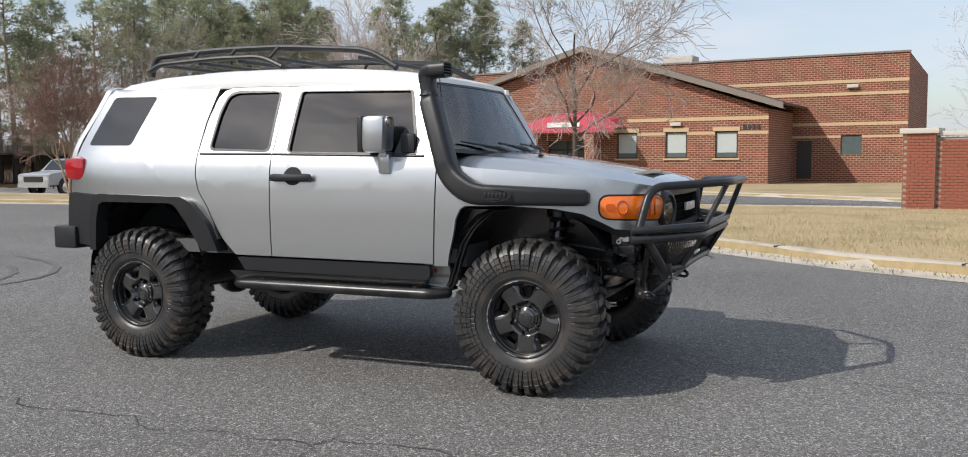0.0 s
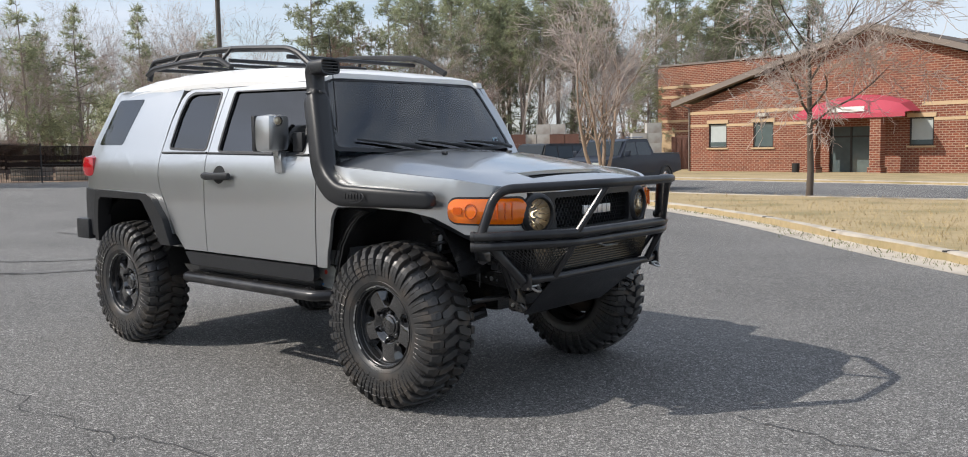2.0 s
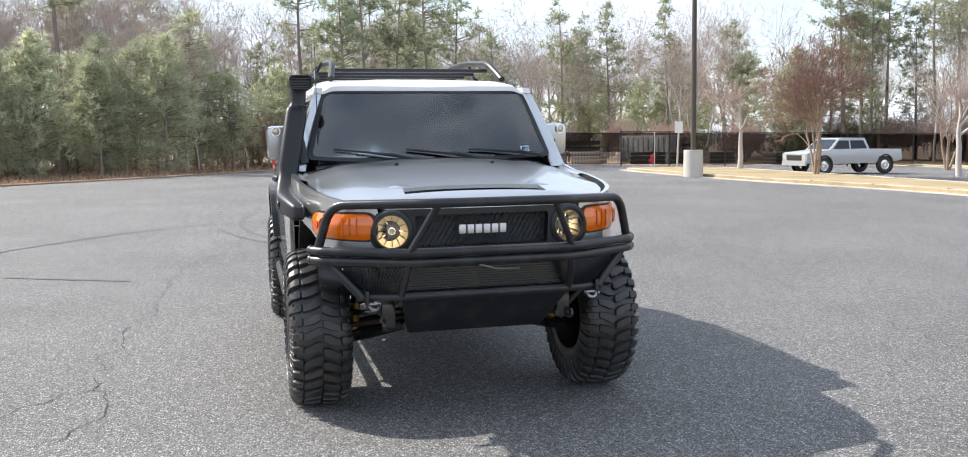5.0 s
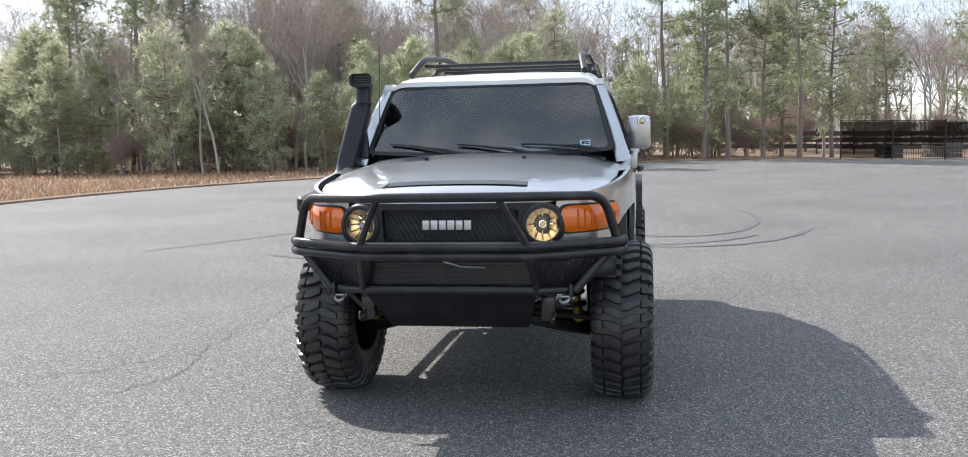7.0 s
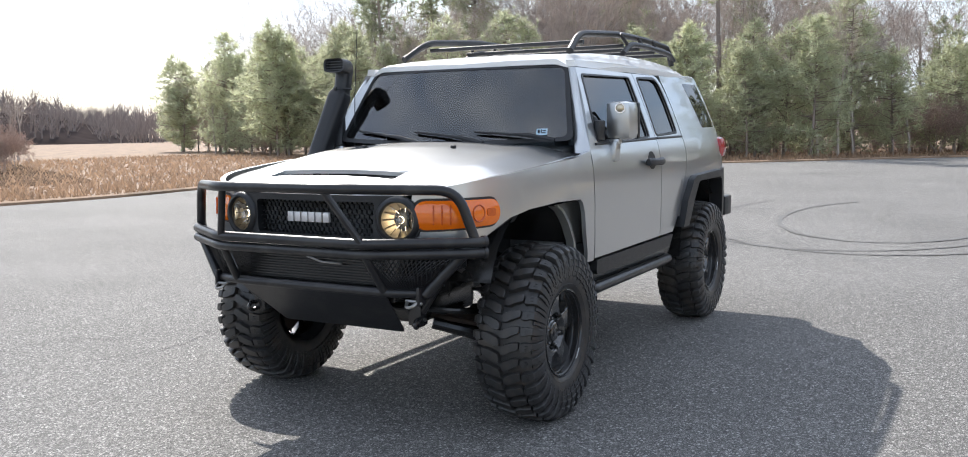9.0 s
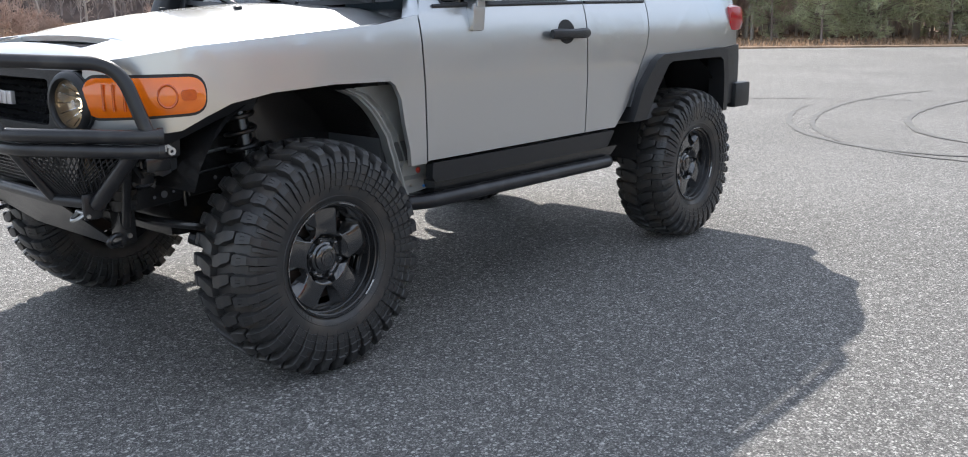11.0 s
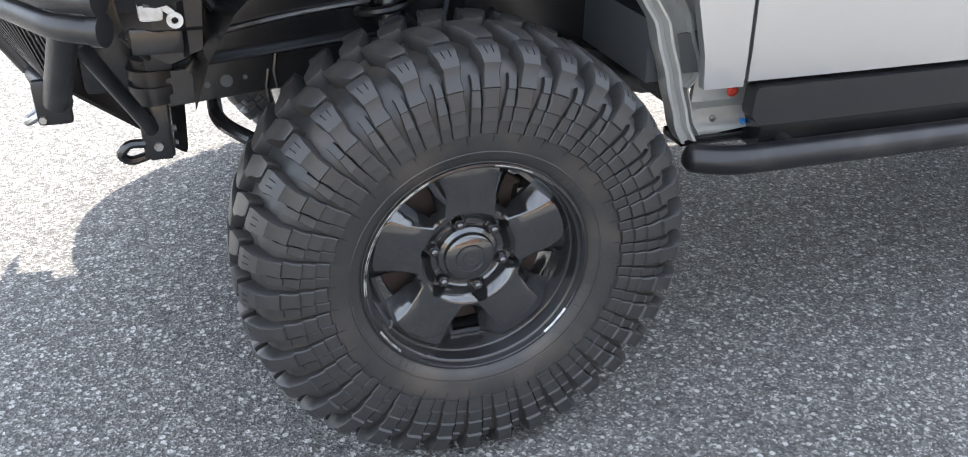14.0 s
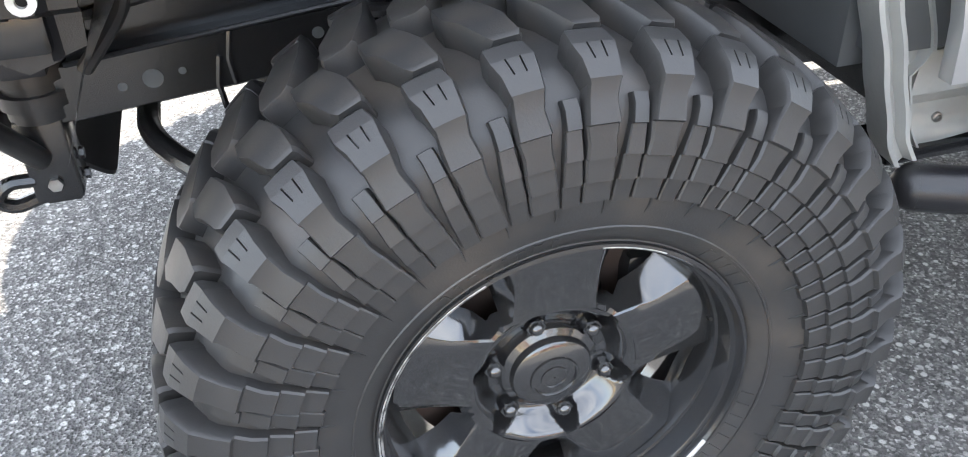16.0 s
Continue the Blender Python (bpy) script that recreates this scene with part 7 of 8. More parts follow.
for x, y in ((13, 92), (18, 100), (22, 88), (27, 96), (16, 110), (33, 90)):
    stand(bare, x, y, rng.uniform(1.0, 1.3), rng.uniform(0, 6.28))
# single trees on the verge, each with its own habit
VG = "trees on the verge"
t1 = tree_kind("verge_tree", *grow(7, 8.2, 1, 0.9, 0, 1.5, 0.013), "bark_verge", "twig", "upright leafless tree on the verge", group=VG)
put(t1, -4.1, 21.4, 1.0, 1.1, ground_z(0, 21.4) + 0.1)
crape = tree_kind("crape_myrtle", *grow(9, 9.0, 4, 0.50, 0, 0.9, 0.018), "bark_pale", "twig", "leafless multi-stemmed tree with smooth pale bark", group=VG)
put(crape, -10.9, 21.0, 0.94, 0.4, ground_z(0, 21.0) + 0.1)
rusty = tree_kind("crape_myrtle", *grow(61, 7.6, 5, 0.75, 0, 1.15, 0.014), "bark_pale", "twig_rust", "leafless multi-stemmed tree with dense reddish twigs", group=VG)
put(rusty, -26.1, 22.4, 1.0, 2.2, ground_z(0, 22.4) + 0.1)
low = tree_kind("verge_tree", *grow(12, 6.8, 1, 1.0, 0.1, 1.1, 0.022), "bark", "twig_red", "low spreading leafless tree on the verge", group=VG)
put(low, -34.2, 23.5, 1.0, 0.2, ground_z(0, 23.5) + 0.1)
plant(low, -25.6, 29.2, 0.95, 2.6)
plant(crape, -34.5, 36.5, 0.9, 4.0)
plant(low, -52.5, 12.4, 0.85, 1.0)
plant(low, -52.0, 6.0, 0.75, 3.0)

# brown wooded rise to the south


def rise(a, d):
    """Height of the rise at an angle and a distance."""
    return 6.0 * smooth01((d - 140) / 34) * (1 + 0.14 * math.sin(a * 23) + 0.08 * math.sin(a * 57 + 1)) - 0.2


verts, faces = [], []
for i in range(61):
    a = radians(226 + 84 * i / 60)
    edge = smooth01(i / 8) * smooth01((60 - i) / 8)
    for d in (138, 155, 172, 190, 210, 232, 262):
        verts.append((d * math.cos(a), d * math.sin(a), rise(a, d) * edge - 0.85))
    if i:
        faces += [(7 * i - 7 + j, 7 * i - 6 + j, 7 * i + 1 + j, 7 * i + j) for j in range(6)]
tagged(raw("far_rise", verts, faces, "far_wood", smooth=True), "low brown wooded rise beyond the field", "hill", kind="structure")

# far woods all round: leafless crowns of fine upswept branches over a low rise
verts, faces = [], []
for k in range(5200):
    a = rng.uniform(0, 2 * math.pi) if k % 2 else rng.uniform(radians(200), radians(270))
    d = rng.uniform(150, 260)
    x, y = d * math.cos(a), d * math.sin(a)
    south = smooth01((a - radians(232)) / 0.1) * smooth01((radians(300) - a) / 0.2)
    z = 0.022 * (d - 150) * (1 - south) + rise(a, d) * south - (1.8 if y > 40 else 0) - 0.8
    h = rng.uniform(3.5, 8.5) * (1 - 0.35 * south)
    tx, ty = -math.sin(a), math.cos(a)
    for b in range(11):
        up = 0.0 if b == 0 else rng.uniform(0.15, 0.6) * h
        lean = 0.0 if b == 0 else rng.uniform(-0.34, 0.34) * h
        top = h if b == 0 else min(h * 1.05, up + rng.uniform(0.35, 0.5) * h)
        w = 0.11 if b == 0 else 0.06
        n = len(verts)
        verts += [(x - tx * w, y - ty * w, z + up), (x + tx * w, y + ty * w, z + up), (x + tx * lean, y + ty * lean, z + top)]
        faces.append((n, n + 1, n + 2))
tagged(raw("distant_wood", verts, faces, "hill"), "grey-brown leafless woods on the far rise", "woods", kind="stuff")

# ---- brick building ----
BA, BB = Vector((-31.4, 63.6)), Vector((-2.5, 60.9))
bdir = math.degrees(math.atan2(BB.y - BA.y, BB.x - BA.x))
BZ = -1.30
bld = thing("brick_building", "red brick gabled office building with buff stone bands", "building", (BA.x, BA.y, 0), bdir)
BW = 28.9


def rect(x0, x1, z0, z1):
    return [(x0, z0), (x1, z0), (x1, z1), (x0, z1)]


WINS = [(1.95, 3.6), (5.95, 7.65), (17.8, 19.4), (21.55, 23.15), (25.2, 26.8)]
DOOR = (12.1, 15.2, BZ, 2.2)
front = [(0, BZ), (12.1, BZ), (12.1, 2.2), (15.2, 2.2), (15.2, BZ), (BW, BZ), (BW, 4.2), (15.2, 8.9), (0, 4.2)]
wall = part("front_wall", sheet(front, [rect(a, b, 0.80, 2.72) for a, b in WINS], lambda x, z, k: Vector((x, k, z)), 0.35, 6), "brick", bld, smooth=False)
for y0, y1, x in ((0.35, 22.0, 0.0), (0.35, 22.0, BW)):
    bm = bmesh.new()
    box(bm, (x + (0.175 if x == 0 else -0.175), (y0 + y1) / 2, (BZ + 4.2) / 2), (0.35, y1 - y0, 4.2 - BZ))
    part("side_wall", bm, "brick_y", bld, smooth=False)
for s0, s1 in ((-1.15, 15.2), (15.2, BW + 1.1)):
    z0, z1 = (4.45, 8.95 + 0.2) if s0 < 0 else (9.15, 4.45)
    bm = bmesh.new()
    pts = [(s0, z0), (s1, z1), (s1, z1 + 0.16), (s0, z0 + 0.16)]
    vs0 = [bm.verts.new((x, -0.7, z)) for x, z in pts]
    vs1 = [bm.verts.new((x, 22.0, z)) for x, z in pts]
    skin(bm, [vs0, vs1])
    part("roof_slope", bm, "shingle", bld, smooth=False)
    bm = bmesh.new()
    pts = [(s0, z0 - 0.30), (s1, z1 - 0.30), (s1, z1 + 0.12), (s0, z0 + 0.12)]
    skin(bm, [[bm.verts.new((x, -0.76, z)) for x, z in pts], [bm.verts.new((x, -0.64, z)) for x, z in pts]])
    part("barge_board", bm, "fascia", bld, smooth=False)
    bm = bmesh.new()
    pts = [(s0, z0 - 0.28), (s1, z1 - 0.28), (s1, z1 - 0.24), (s0, z0 - 0.24)]
    skin(bm, [[bm.verts.new((x, -0.64, z)) for x, z in pts], [bm.verts.new((x, 0.02, z)) for x, z in pts]])
    part("soffit", bm, "fascia", bld, smooth=False)
bm = bmesh.new()
cyl(bm, (0.12, -0.08, BZ), (0.12, -0.08, 4.0), 0.06, 0.06, 8)
cyl(bm, (0.12, -0.08, 4.0), (-0.5, -0.5, 4.35), 0.06, 0.06, 8)
part("downpipe", bm, "fascia", bld)
segs = []
for z0, z1 in ((3.48, 3.74), (2.48, 2.68)):
    cuts = [0.0] + ([v for a, b in WINS[:2] for v in (a, b)] if z0 < 3 else []) + [10.4]
    pairs = list(zip(cuts[::2], cuts[1::2])) if z0 < 3 else [(0.0, 10.4)]
    cuts2 = [18.6] + ([v for a, b in WINS[2:] for v in (a, b)] if z0 < 3 else []) + [BW]
    if z0 < 3:
        cuts2 = [19.4, 21.55, 23.15, 25.2, 26.8, BW]
        pairs += list(zip(cuts2[::2], cuts2[1::2]))
    else:
        pairs += [(18.6, BW)]
    for a, b in pairs:
        bm = bmesh.new()
        box(bm, ((a + b) / 2, -0.012, (z0 + z1) / 2), (b - a, 0.05, z1 - z0))
        part("stone_band", bm, "stone", bld, smooth=False)
for i, (a, b) in enumerate(WINS):
    bm = bmesh.new()
    for x in (a + 0.05, b - 0.05):
        box(bm, (x, 0.12, 1.76), (0.10, 0.10, 1.92))
    for z in (0.85, 2.67):
        box(bm, ((a + b) / 2, 0.12, z), (b - a, 0.10, 0.10))
    fr = part("window_frame", bm, "frame_dark", bld, smooth=False)
    bm = bmesh.new()
    box(bm, ((a + b) / 2, 0.14, 1.76), (b - a - 0.2, 0.02, 1.74))
    part("pane", bm, "blind" if i in (0, 2, 3, 4) else "window", fr, smooth=False)
    bm = bmesh.new()
    box(bm, ((a + b) / 2, 0.10, 1.10 if i == 0 else 1.02), (b - a - 0.2, 0.02, 0.36 if i else 0.3))
    part("lower_pane", bm, "window", fr, smooth=False)
    bm = bmesh.new()
    box(bm, ((a + b) / 2, -0.03, 2.86), (b - a + 0.3, 0.10, 0.28))
    part("stone_lintel", bm, "stone", bld, smooth=False)
    bm = bmesh.new()
    box(bm, ((a + b) / 2, -0.04, 0.74), (b - a + 0.3, 0.14, 0.12))
    part("stone_sill", bm, "stone", bld, smooth=False)
for x in (6.8, 22.35):
    bm = bmesh.new()
    box(bm, (x, -0.14, 3.28), (0.8, 0.26, 0.26), 0.03)
    part("wall_lamp", bm, "cap", bld)
# plain bars where the street number stands
for k in range(4):
    bm = bmesh.new()
    box(bm, (27.28 + 0.32 * k, -0.03, 3.0), (0.22, 0.04, 0.34))
    part("number_bar", bm, "frame_dark", bld, "plain dark bar on the brick" if k == 0 else "", smooth=False)
# porch: posts on footings, curved awning with a scalloped edge, doors
for x in (11.9, 16.5):
    bm = bmesh.new()
    box(bm, (x, -2.0, 0.9), (0.75, 0.75, 4.0))
    pc = part("porch_column", bm, "brick", bld, smooth=False)
    bm = bmesh.new()
    box(bm, (x, -2.0, BZ + 0.35), (0.95, 0.95, 0.7), 0.03)
    part("column_base", bm, "brick", pc, smooth=False)
bm = bmesh.new()
rings = []
for k in range(13):
    t = k / 12
    x = 10.6 + 7.9 * t
    up = math.sin(math.pi * min(1, max(0, t)))
    zt = 3.15 + 1.25 * up ** 0.45 * (1 if 0 < k < 12 else 0)
    rings.append([bm.verts.new(p) for p in ((x, -2.5, 2.75), (x, -2.5, 3.05), (x, -1.6, 3.05 + (zt - 3.05) * 0.75), (x, 0.0, zt))])
skin(bm, rings, False, False)
part("awning", bm, "awning", bld, "faded red fabric entrance awning", angle=25)
bm = bmesh.new()
box(bm, (14.5, -2.53, 3.35), (2.6, 0.04, 0.35))
part("awning_sign", bm, "sign", bld)
bm = bmesh.new()
box(bm, (13.65, 0.30, 0.45), (3.1, 0.06, 3.5))
dr = part("entrance_door", bm, "window", bld, smooth=False)
bm = bmesh.new()
for x in (12.15, 13.65, 15.15):
    box(bm, (x, 0.24, 0.45), (0.12, 0.12, 3.5))
box(bm, (13.65, 0.24, 1.5), (3.0, 0.12, 0.12))
part("door_frame", bm, "frame_dark", dr, smooth=False)
bm = bmesh.new()
box(bm, (14.0, -2.0, BZ + 0.02), (8.0, 4.4, 0.25))
part("porch_floor", bm, "concrete", bld, smooth=False)
bm = bmesh.new()
cyl(bm, (10.7, -2.2, BZ + 0.1), (10.7, -2.2, BZ + 0.95), 0.25, 0.28, 14)
tagged(part("litter_bin", bm, "post", None), "dark round litter bin by the porch", "bin").matrix_basis = bld.matrix_basis.copy()
# flat-roofed wings behind
WG2 = thing("brick_wing", "taller flat-roofed red brick wing with buff bands", "building", (BA.x, BA.y, 0), bdir)
bm = bmesh.new()
wx0, wx1, wy, top = -9.6, 37.1, 9.0, 8.45
part("wing_wall", sheet([(wx0, BZ), (wx1, BZ), (wx1, top), (wx0, top)], [rect(32.45, 33.95, 0.95, 2.45)], lambda x, z, k: Vector((x, wy + k, z)), 0.4, 8), "brick", WG2, smooth=False)
bm.free()
bm = bmesh.new()
for x in (wx0 + 0.2, wx1 - 0.2):
    box(bm, (x, wy + 12.2, (BZ + top) / 2), (0.4, 23.6, top - BZ))
part("wing_side", bm, "brick_y", WG2, smooth=False)
bm = bmesh.new()
box(bm, ((wx0 + wx1) / 2, wy + 12, top - 0.3), (wx1 - wx0 - 0.8, 23.0, 0.2))
part("wing_roof", bm, "shingle", WG2, smooth=False)
bm = bmesh.new()
box(bm, ((wx0 + wx1) / 2, wy + 0.18, top + 0.06), (wx1 - wx0 + 0.1, 0.56, 0.14))
part("parapet_cap", bm, "fascia", WG2, smooth=False)
for z0, z1 in ((6.35, 6.6), (5.42, 5.66), (3.15, 3.40), (2.22, 2.42)):
    bm = bmesh.new()
    if z0 < 2.4:
        box(bm, ((wx0 + 32.45) / 2, wy - 0.012, (z0 + z1) / 2), (32.45 - wx0, 0.05, z1 - z0))
        box(bm, ((wx1 + 33.95) / 2, wy - 0.012, (z0 + z1) / 2), (wx1 - 33.95, 0.05, z1 - z0))
    else:
        box(bm, ((wx0 + wx1) / 2, wy - 0.012, (z0 + z1) / 2), (wx1 - wx0, 0.05, z1 - z0))
    part("stone_band", bm, "stone", WG2, smooth=False)
bm = bmesh.new()
box(bm, (33.2, wy + 0.15, 1.7), (1.5, 0.04, 1.5))
part("pane", bm, "window", WG2, smooth=False)
bm = bmesh.new()
box(bm, (33.25, wy - 0.15, 6.1), (0.8, 0.3, 0.25), 0.03)
part("wall_lamp", bm, "cap", WG2)
bm = bmesh.new()
box(bm, (29.8, wy + 0.02, 0.6), (1.1, 0.14, 2.9))
part("wing_door", bm, "frame_dark", WG2, smooth=False)
bm = bmesh.new()
box(bm, (-8.4, wy - 0.04, 0.6), (1.6, 0.14, 3.1))
part("wing_door", bm, "stone", WG2, smooth=False)
bm = bmesh.new()
box(bm, (18.2, wy + 6.0, 9.0), (2.6, 2.2, 1.3), 0.04)
hv = thing("roof_unit", "grey rooftop ventilation unit", "vent", (BA.x, BA.y, 0), bdir)
part("unit_case", bm, "cap", hv)

# ---- brick gate pier beside the verge ----
pier = thing("brick_pier", "red brick entrance pier and wall with pale coping", "wall", (5.05, 21.3, ground_z(5, 21.3)), -14)
bm = bmesh.new()
box(bm, (0.40, 0.30, 1.05), (0.78, 0.58, 2.10))
box(bm, (2.2, 0.33, 1.0), (3.0, 0.36, 2.0))
core = part("pier_core", bm, "mortar", pier, smooth=False)
bm = bmesh.new()
box(bm, (0.40, 0.30, 2.17), (0.96, 0.76, 0.14), 0.02)
box(bm, (2.3, 0.33, 2.10), (3.0, 0.52, 0.12), 0.02)
part("coping", bm, "cap", pier)
brick_me = None
for row in range(26):
    for col in range(4):
        x = -0.0 + 0.205 * col + (0.1 if row % 2 else 0.0)
        w = 0.195
        if x + w > 0.80:
            w = 0.80 - x
        if w < 0.05:
            continue
        if brick_me is None:
            bm = bmesh.new()
            box(bm, (0.0975, 0, 0.035), (0.195, 0.03, 0.070), 0.004)
            o = part("brick", bm, "brick_near", pier, "red-brown clay brick")
            brick_me = o
        else:
            o = share(brick_me, Matrix.Identity(4), pier)
        o.matrix_basis = Matrix.Translation((x, 0.004, 0.02 + 0.0803 * row)) @ Matrix.Diagonal((w / 0.195, 1, 1, 1))
for row in range(24):
    for col in range(7):
        o = share(brick_me, Matrix.Translation((0.82 + 0.205 * col + (0.1 if row % 2 else 0.0), 0.146, 0.02 + 0.0803 * row)), pier)
for row in range(26):
    for col in range(3):
        o = share(brick_me, Matrix.Translation((0.006, 0.01 + 0.2 * col, 0.02 + 0.0803 * row)) @ Matrix.Rotation(radians(90), 4, "Z") @ Matrix.Diagonal((0.95, 1, 1, 1)), pier)

# ---- fence with dark screening along the west, gates and gear behind ----
fence = thing("screened_fence", "black chain fence with dark screening cloth", "fence")
FL = [(-45.6, 12.0), (-45.2, 14.6), (-44.9, 17.2), (-44.5, 21.4), (-44.2, 24.5), (-43.6, 28.0), (-43.0, 32), (-42.5, 36), (-42, 40.5), (-41, 45), (-39, 50)]
for i, (x, y) in enumerate(FL):
    bm = bmesh.new()
    z = ground_z(x, y)
    cyl(bm, (x, y, z - 0.05), (x, y, z + 2.15), 0.045, 0.045, 8)
    part("fence_post", bm, "post", fence)
for i, ((x0, y0), (x1, y1)) in enumerate(zip(FL, FL[1:])):
    if i == 2:
        continue
    z0, z1 = ground_z(x0, y0), ground_z(x1, y1)
    bm = bmesh.new()
    lo = 0.06 if i in (0,) else 0.75 if i in (1,) else 0.10
    n = 6
    rows = []
    for k in range(n + 1):
        t = k / n
        x, y, z = x0 + (x1 - x0) * t, y0 + (y1 - y0) * t, z0 + (z1 - z0) * t
        sag = 0.03 * math.sin(k * 2.1)
        rows.append([bm.verts.new((x + 0.03 * math.sin(k * 1.7) + dx, y, z + h)) for dx, h in ((-0.012, lo + sag), (0.012, lo + sag), (0.012, 2.05 - sag * 0.5), (-0.012, 2.05 - sag * 0.5))])
    skin(bm, rows)
    part("screen_panel", bm, "screen_mesh", fence, smooth=False)
    bm = bmesh.new()
    cyl(bm, (x0, y0, z0 + 2.1), (x1, y1, z1 + 2.1), 0.025, 0.025, 6)
    part("top_rail", bm, "post", fence)
for i in (1, 2):
    (x0, y0), (x1, y1) = FL[i], FL[i + 1]
    for k in range(1, 22):
        t = k / 22
        x, y = x0 + (x1 - x0) * t, y0 + (y1 - y0) * t
        z = ground_z(x, y)
        bm = bmesh.new()
        cyl(bm, (x, y, z + 0.05), (x, y, z + (0.8 if i == 1 else 2.0)), 0.012, 0.012, 4)
        part("gate_bar", bm, "post", fence)
    if i == 2:
        for h in (0.12, 1.0, 2.0):
            bm = bmesh.new()
            cyl(bm, (x0, y0, ground_z(x0, y0) + h), (x1, y1, ground_z(x1, y1) + h), 0.022, 0.022, 6)
            part("gate_rail", bm, "post", fence)
        bm = bmesh.new()
        n = 4
        rows = []
        for k in range(n + 1):
            t = k / n
            x, y = x0 + (x1 - x0) * t, y0 + (y1 - y0) * t
            z = ground_z(x, y)
            rows.append([bm.verts.new((x + dx, y, z + h)) for dx, h in ((-0.01, 0.85), (0.01, 0.85), (0.01, 2.0), (-0.01, 2.0))])
        skin(bm, rows)
        part("screen_panel", bm, "screen_mesh", fence, smooth=False)
rf = thing("slatted_fence", "weathered red-brown slatted fence behind the trees", "fence")
for i in range(9):
    bm = bmesh.new()
    x, y = -62.0 + 0.5 * i, 5.0 + 2.4 * i
    z = ground_z(x, y)
    for h in (0.5, 0.95, 1.4):
        box(bm, (0, 0, h), (0.05, 2.4, 0.32), 0, pose(x, y, z, 0, 0, -12))
    part("fence_panel", bm, "red_fence", rf, smooth=False)
    bm = bmesh.new()
    box(bm, (0.1, -1.2, 0.85), (0.12, 0.12, 1.8), 0, pose(x, y, z, 0, 0, -12))
    part("fence_post", bm, "red_fence", rf, smooth=False)
for i, (x, y, l_, h_, mt, lab) in enumerate(((-50.0, 66, 9, 2.9, "container", "long pale storage container in the yard"), (-42, 70, 7, 2.7, "container", "pale storage container in the yard"), (-36, 74, 5, 3.2, "container_red", "brown storage container in the yard"), (-54, 60, 6, 2.4, "container_red", "brown storage container in the yard"), (-58, 30, 5, 2.0, "container", "pale equipment shed behind the fence"))):
    c = thing("storage_container", lab, "container", (x, y, ground_z(x, y)), 25, "containers in the yard")
    bm = bmesh.new()
    box(bm, (0, 0, h_ / 2), (l_, 2.4, h_), 0.03)
    body = part("container_body", bm, mt, c)
    bm = bmesh.new()
    for k in range(int(l_ / 0.5)):
        box(bm, (-l_ / 2 + 0.3 + 0.5 * k, -1.22, h_ / 2), (0.22, 0.06, h_ - 0.3))
    part("container_rib", bm, mt, c, smooth=False)
block = None
for i, (x, y, tiers, cols, mt) in enumerate(((-38.8, 44.2, 4, 3, "container"), (-37.0, 45.4, 5, 2, "container"), (-35.4, 46.4, 4, 2, "container_red"), (-34.0, 47.6, 5, 3, "container"), (-32.2, 48.4, 4, 2, "container_red"), (-27.0, 50.8, 5, 2, "container"))):
    st_ = thing("block_stack", "stacked pale concrete blocks in the yard" if mt == "container" else "stacked reddish blocks in the yard", "blocks", (x, y, ground_z(x, y) + 0.10), 33 + 4 * (i % 3), "block stacks in the yard")
    first = None
    for row in range(tiers):
        for col in range(cols):
            if row == tiers - 1 and col == 0 and i % 2:
                continue
            place = Matrix.Translation((1.02 * col - 1.0 + 0.03 * (row % 2), 0.02 * ((row + col) % 3), 0.001 + 0.70 * row))
            if first is None:
                bm = bmesh.new()
                box(bm, (0, 0, 0.345), (1.0, 0.9, 0.69))
                first = part("block", bm, mt, st_, smooth=False)
                first.matrix_basis = place
            else:
                share(first, place, st_)
for i in range(7):
    x, y = -47.5 - 1.2 * (i % 3), 15 + 3.2 * i
    pal = thing("timber_stack", "low stack of weathered timber behind the fence", "timber", (x, y, ground_z(x, y)), 20 * i, "timber behind the fence")
    for k in range(3):
        bm = bmesh.new()
        box(bm, (0, 0, 0.15 + 0.28 * k), (2.2, 1.0, 0.22), 0.02)
        part("timber_baulk", bm, "old_timber", pal)

# ---- hydrant, sign, lamp pole ----
hy = thing("fire_hydrant", "red fire hydrant with white band on the verge", "hydrant", (-40.2, 21.5, ground_z(0, 21.5)))
bm = bmesh.new()
lathe(bm, [(0.001, 0.78), (0.05, 0.77), (0.10, 0.72), (0.13, 0.66), (0.15, 0.64), (0.15, 0.60), (0.12, 0.59), (0.12, 0.12), (0.17, 0.10), (0.17, 0.0)], 20, Matrix.Rotation(radians(90), 4, "X"))
part("barrel", bm, "hydrant", hy)
bm = bmesh.new()
cyl(bm, (-0.22, 0, 0.48), (0.22, 0, 0.48), 0.06, 0.06, 12)
cyl(bm, (0, -0.22, 0.42), (0, 0, 0.42), 0.08, 0.08, 12)
part("outlet", bm, "hydrant", hy)
bm = bmesh.new()
cyl(bm, (0, 0, 0.05), (0, 0, 0.20), 0.175, 0.175, 16)
part("white_band", bm, "sign", hy)
bm = bmesh.new()
cyl(bm, (0.2, 0, 0.0), (0.22, 0, 2.0), 0.018, 0.018, 6)
part("marker_rod", bm, "sign", hy)
sg = thing("notice_sign", "small white notice on a leaning pale post", "sign", (-37.6, 21.7, ground_z(0, 21.7)), 60)
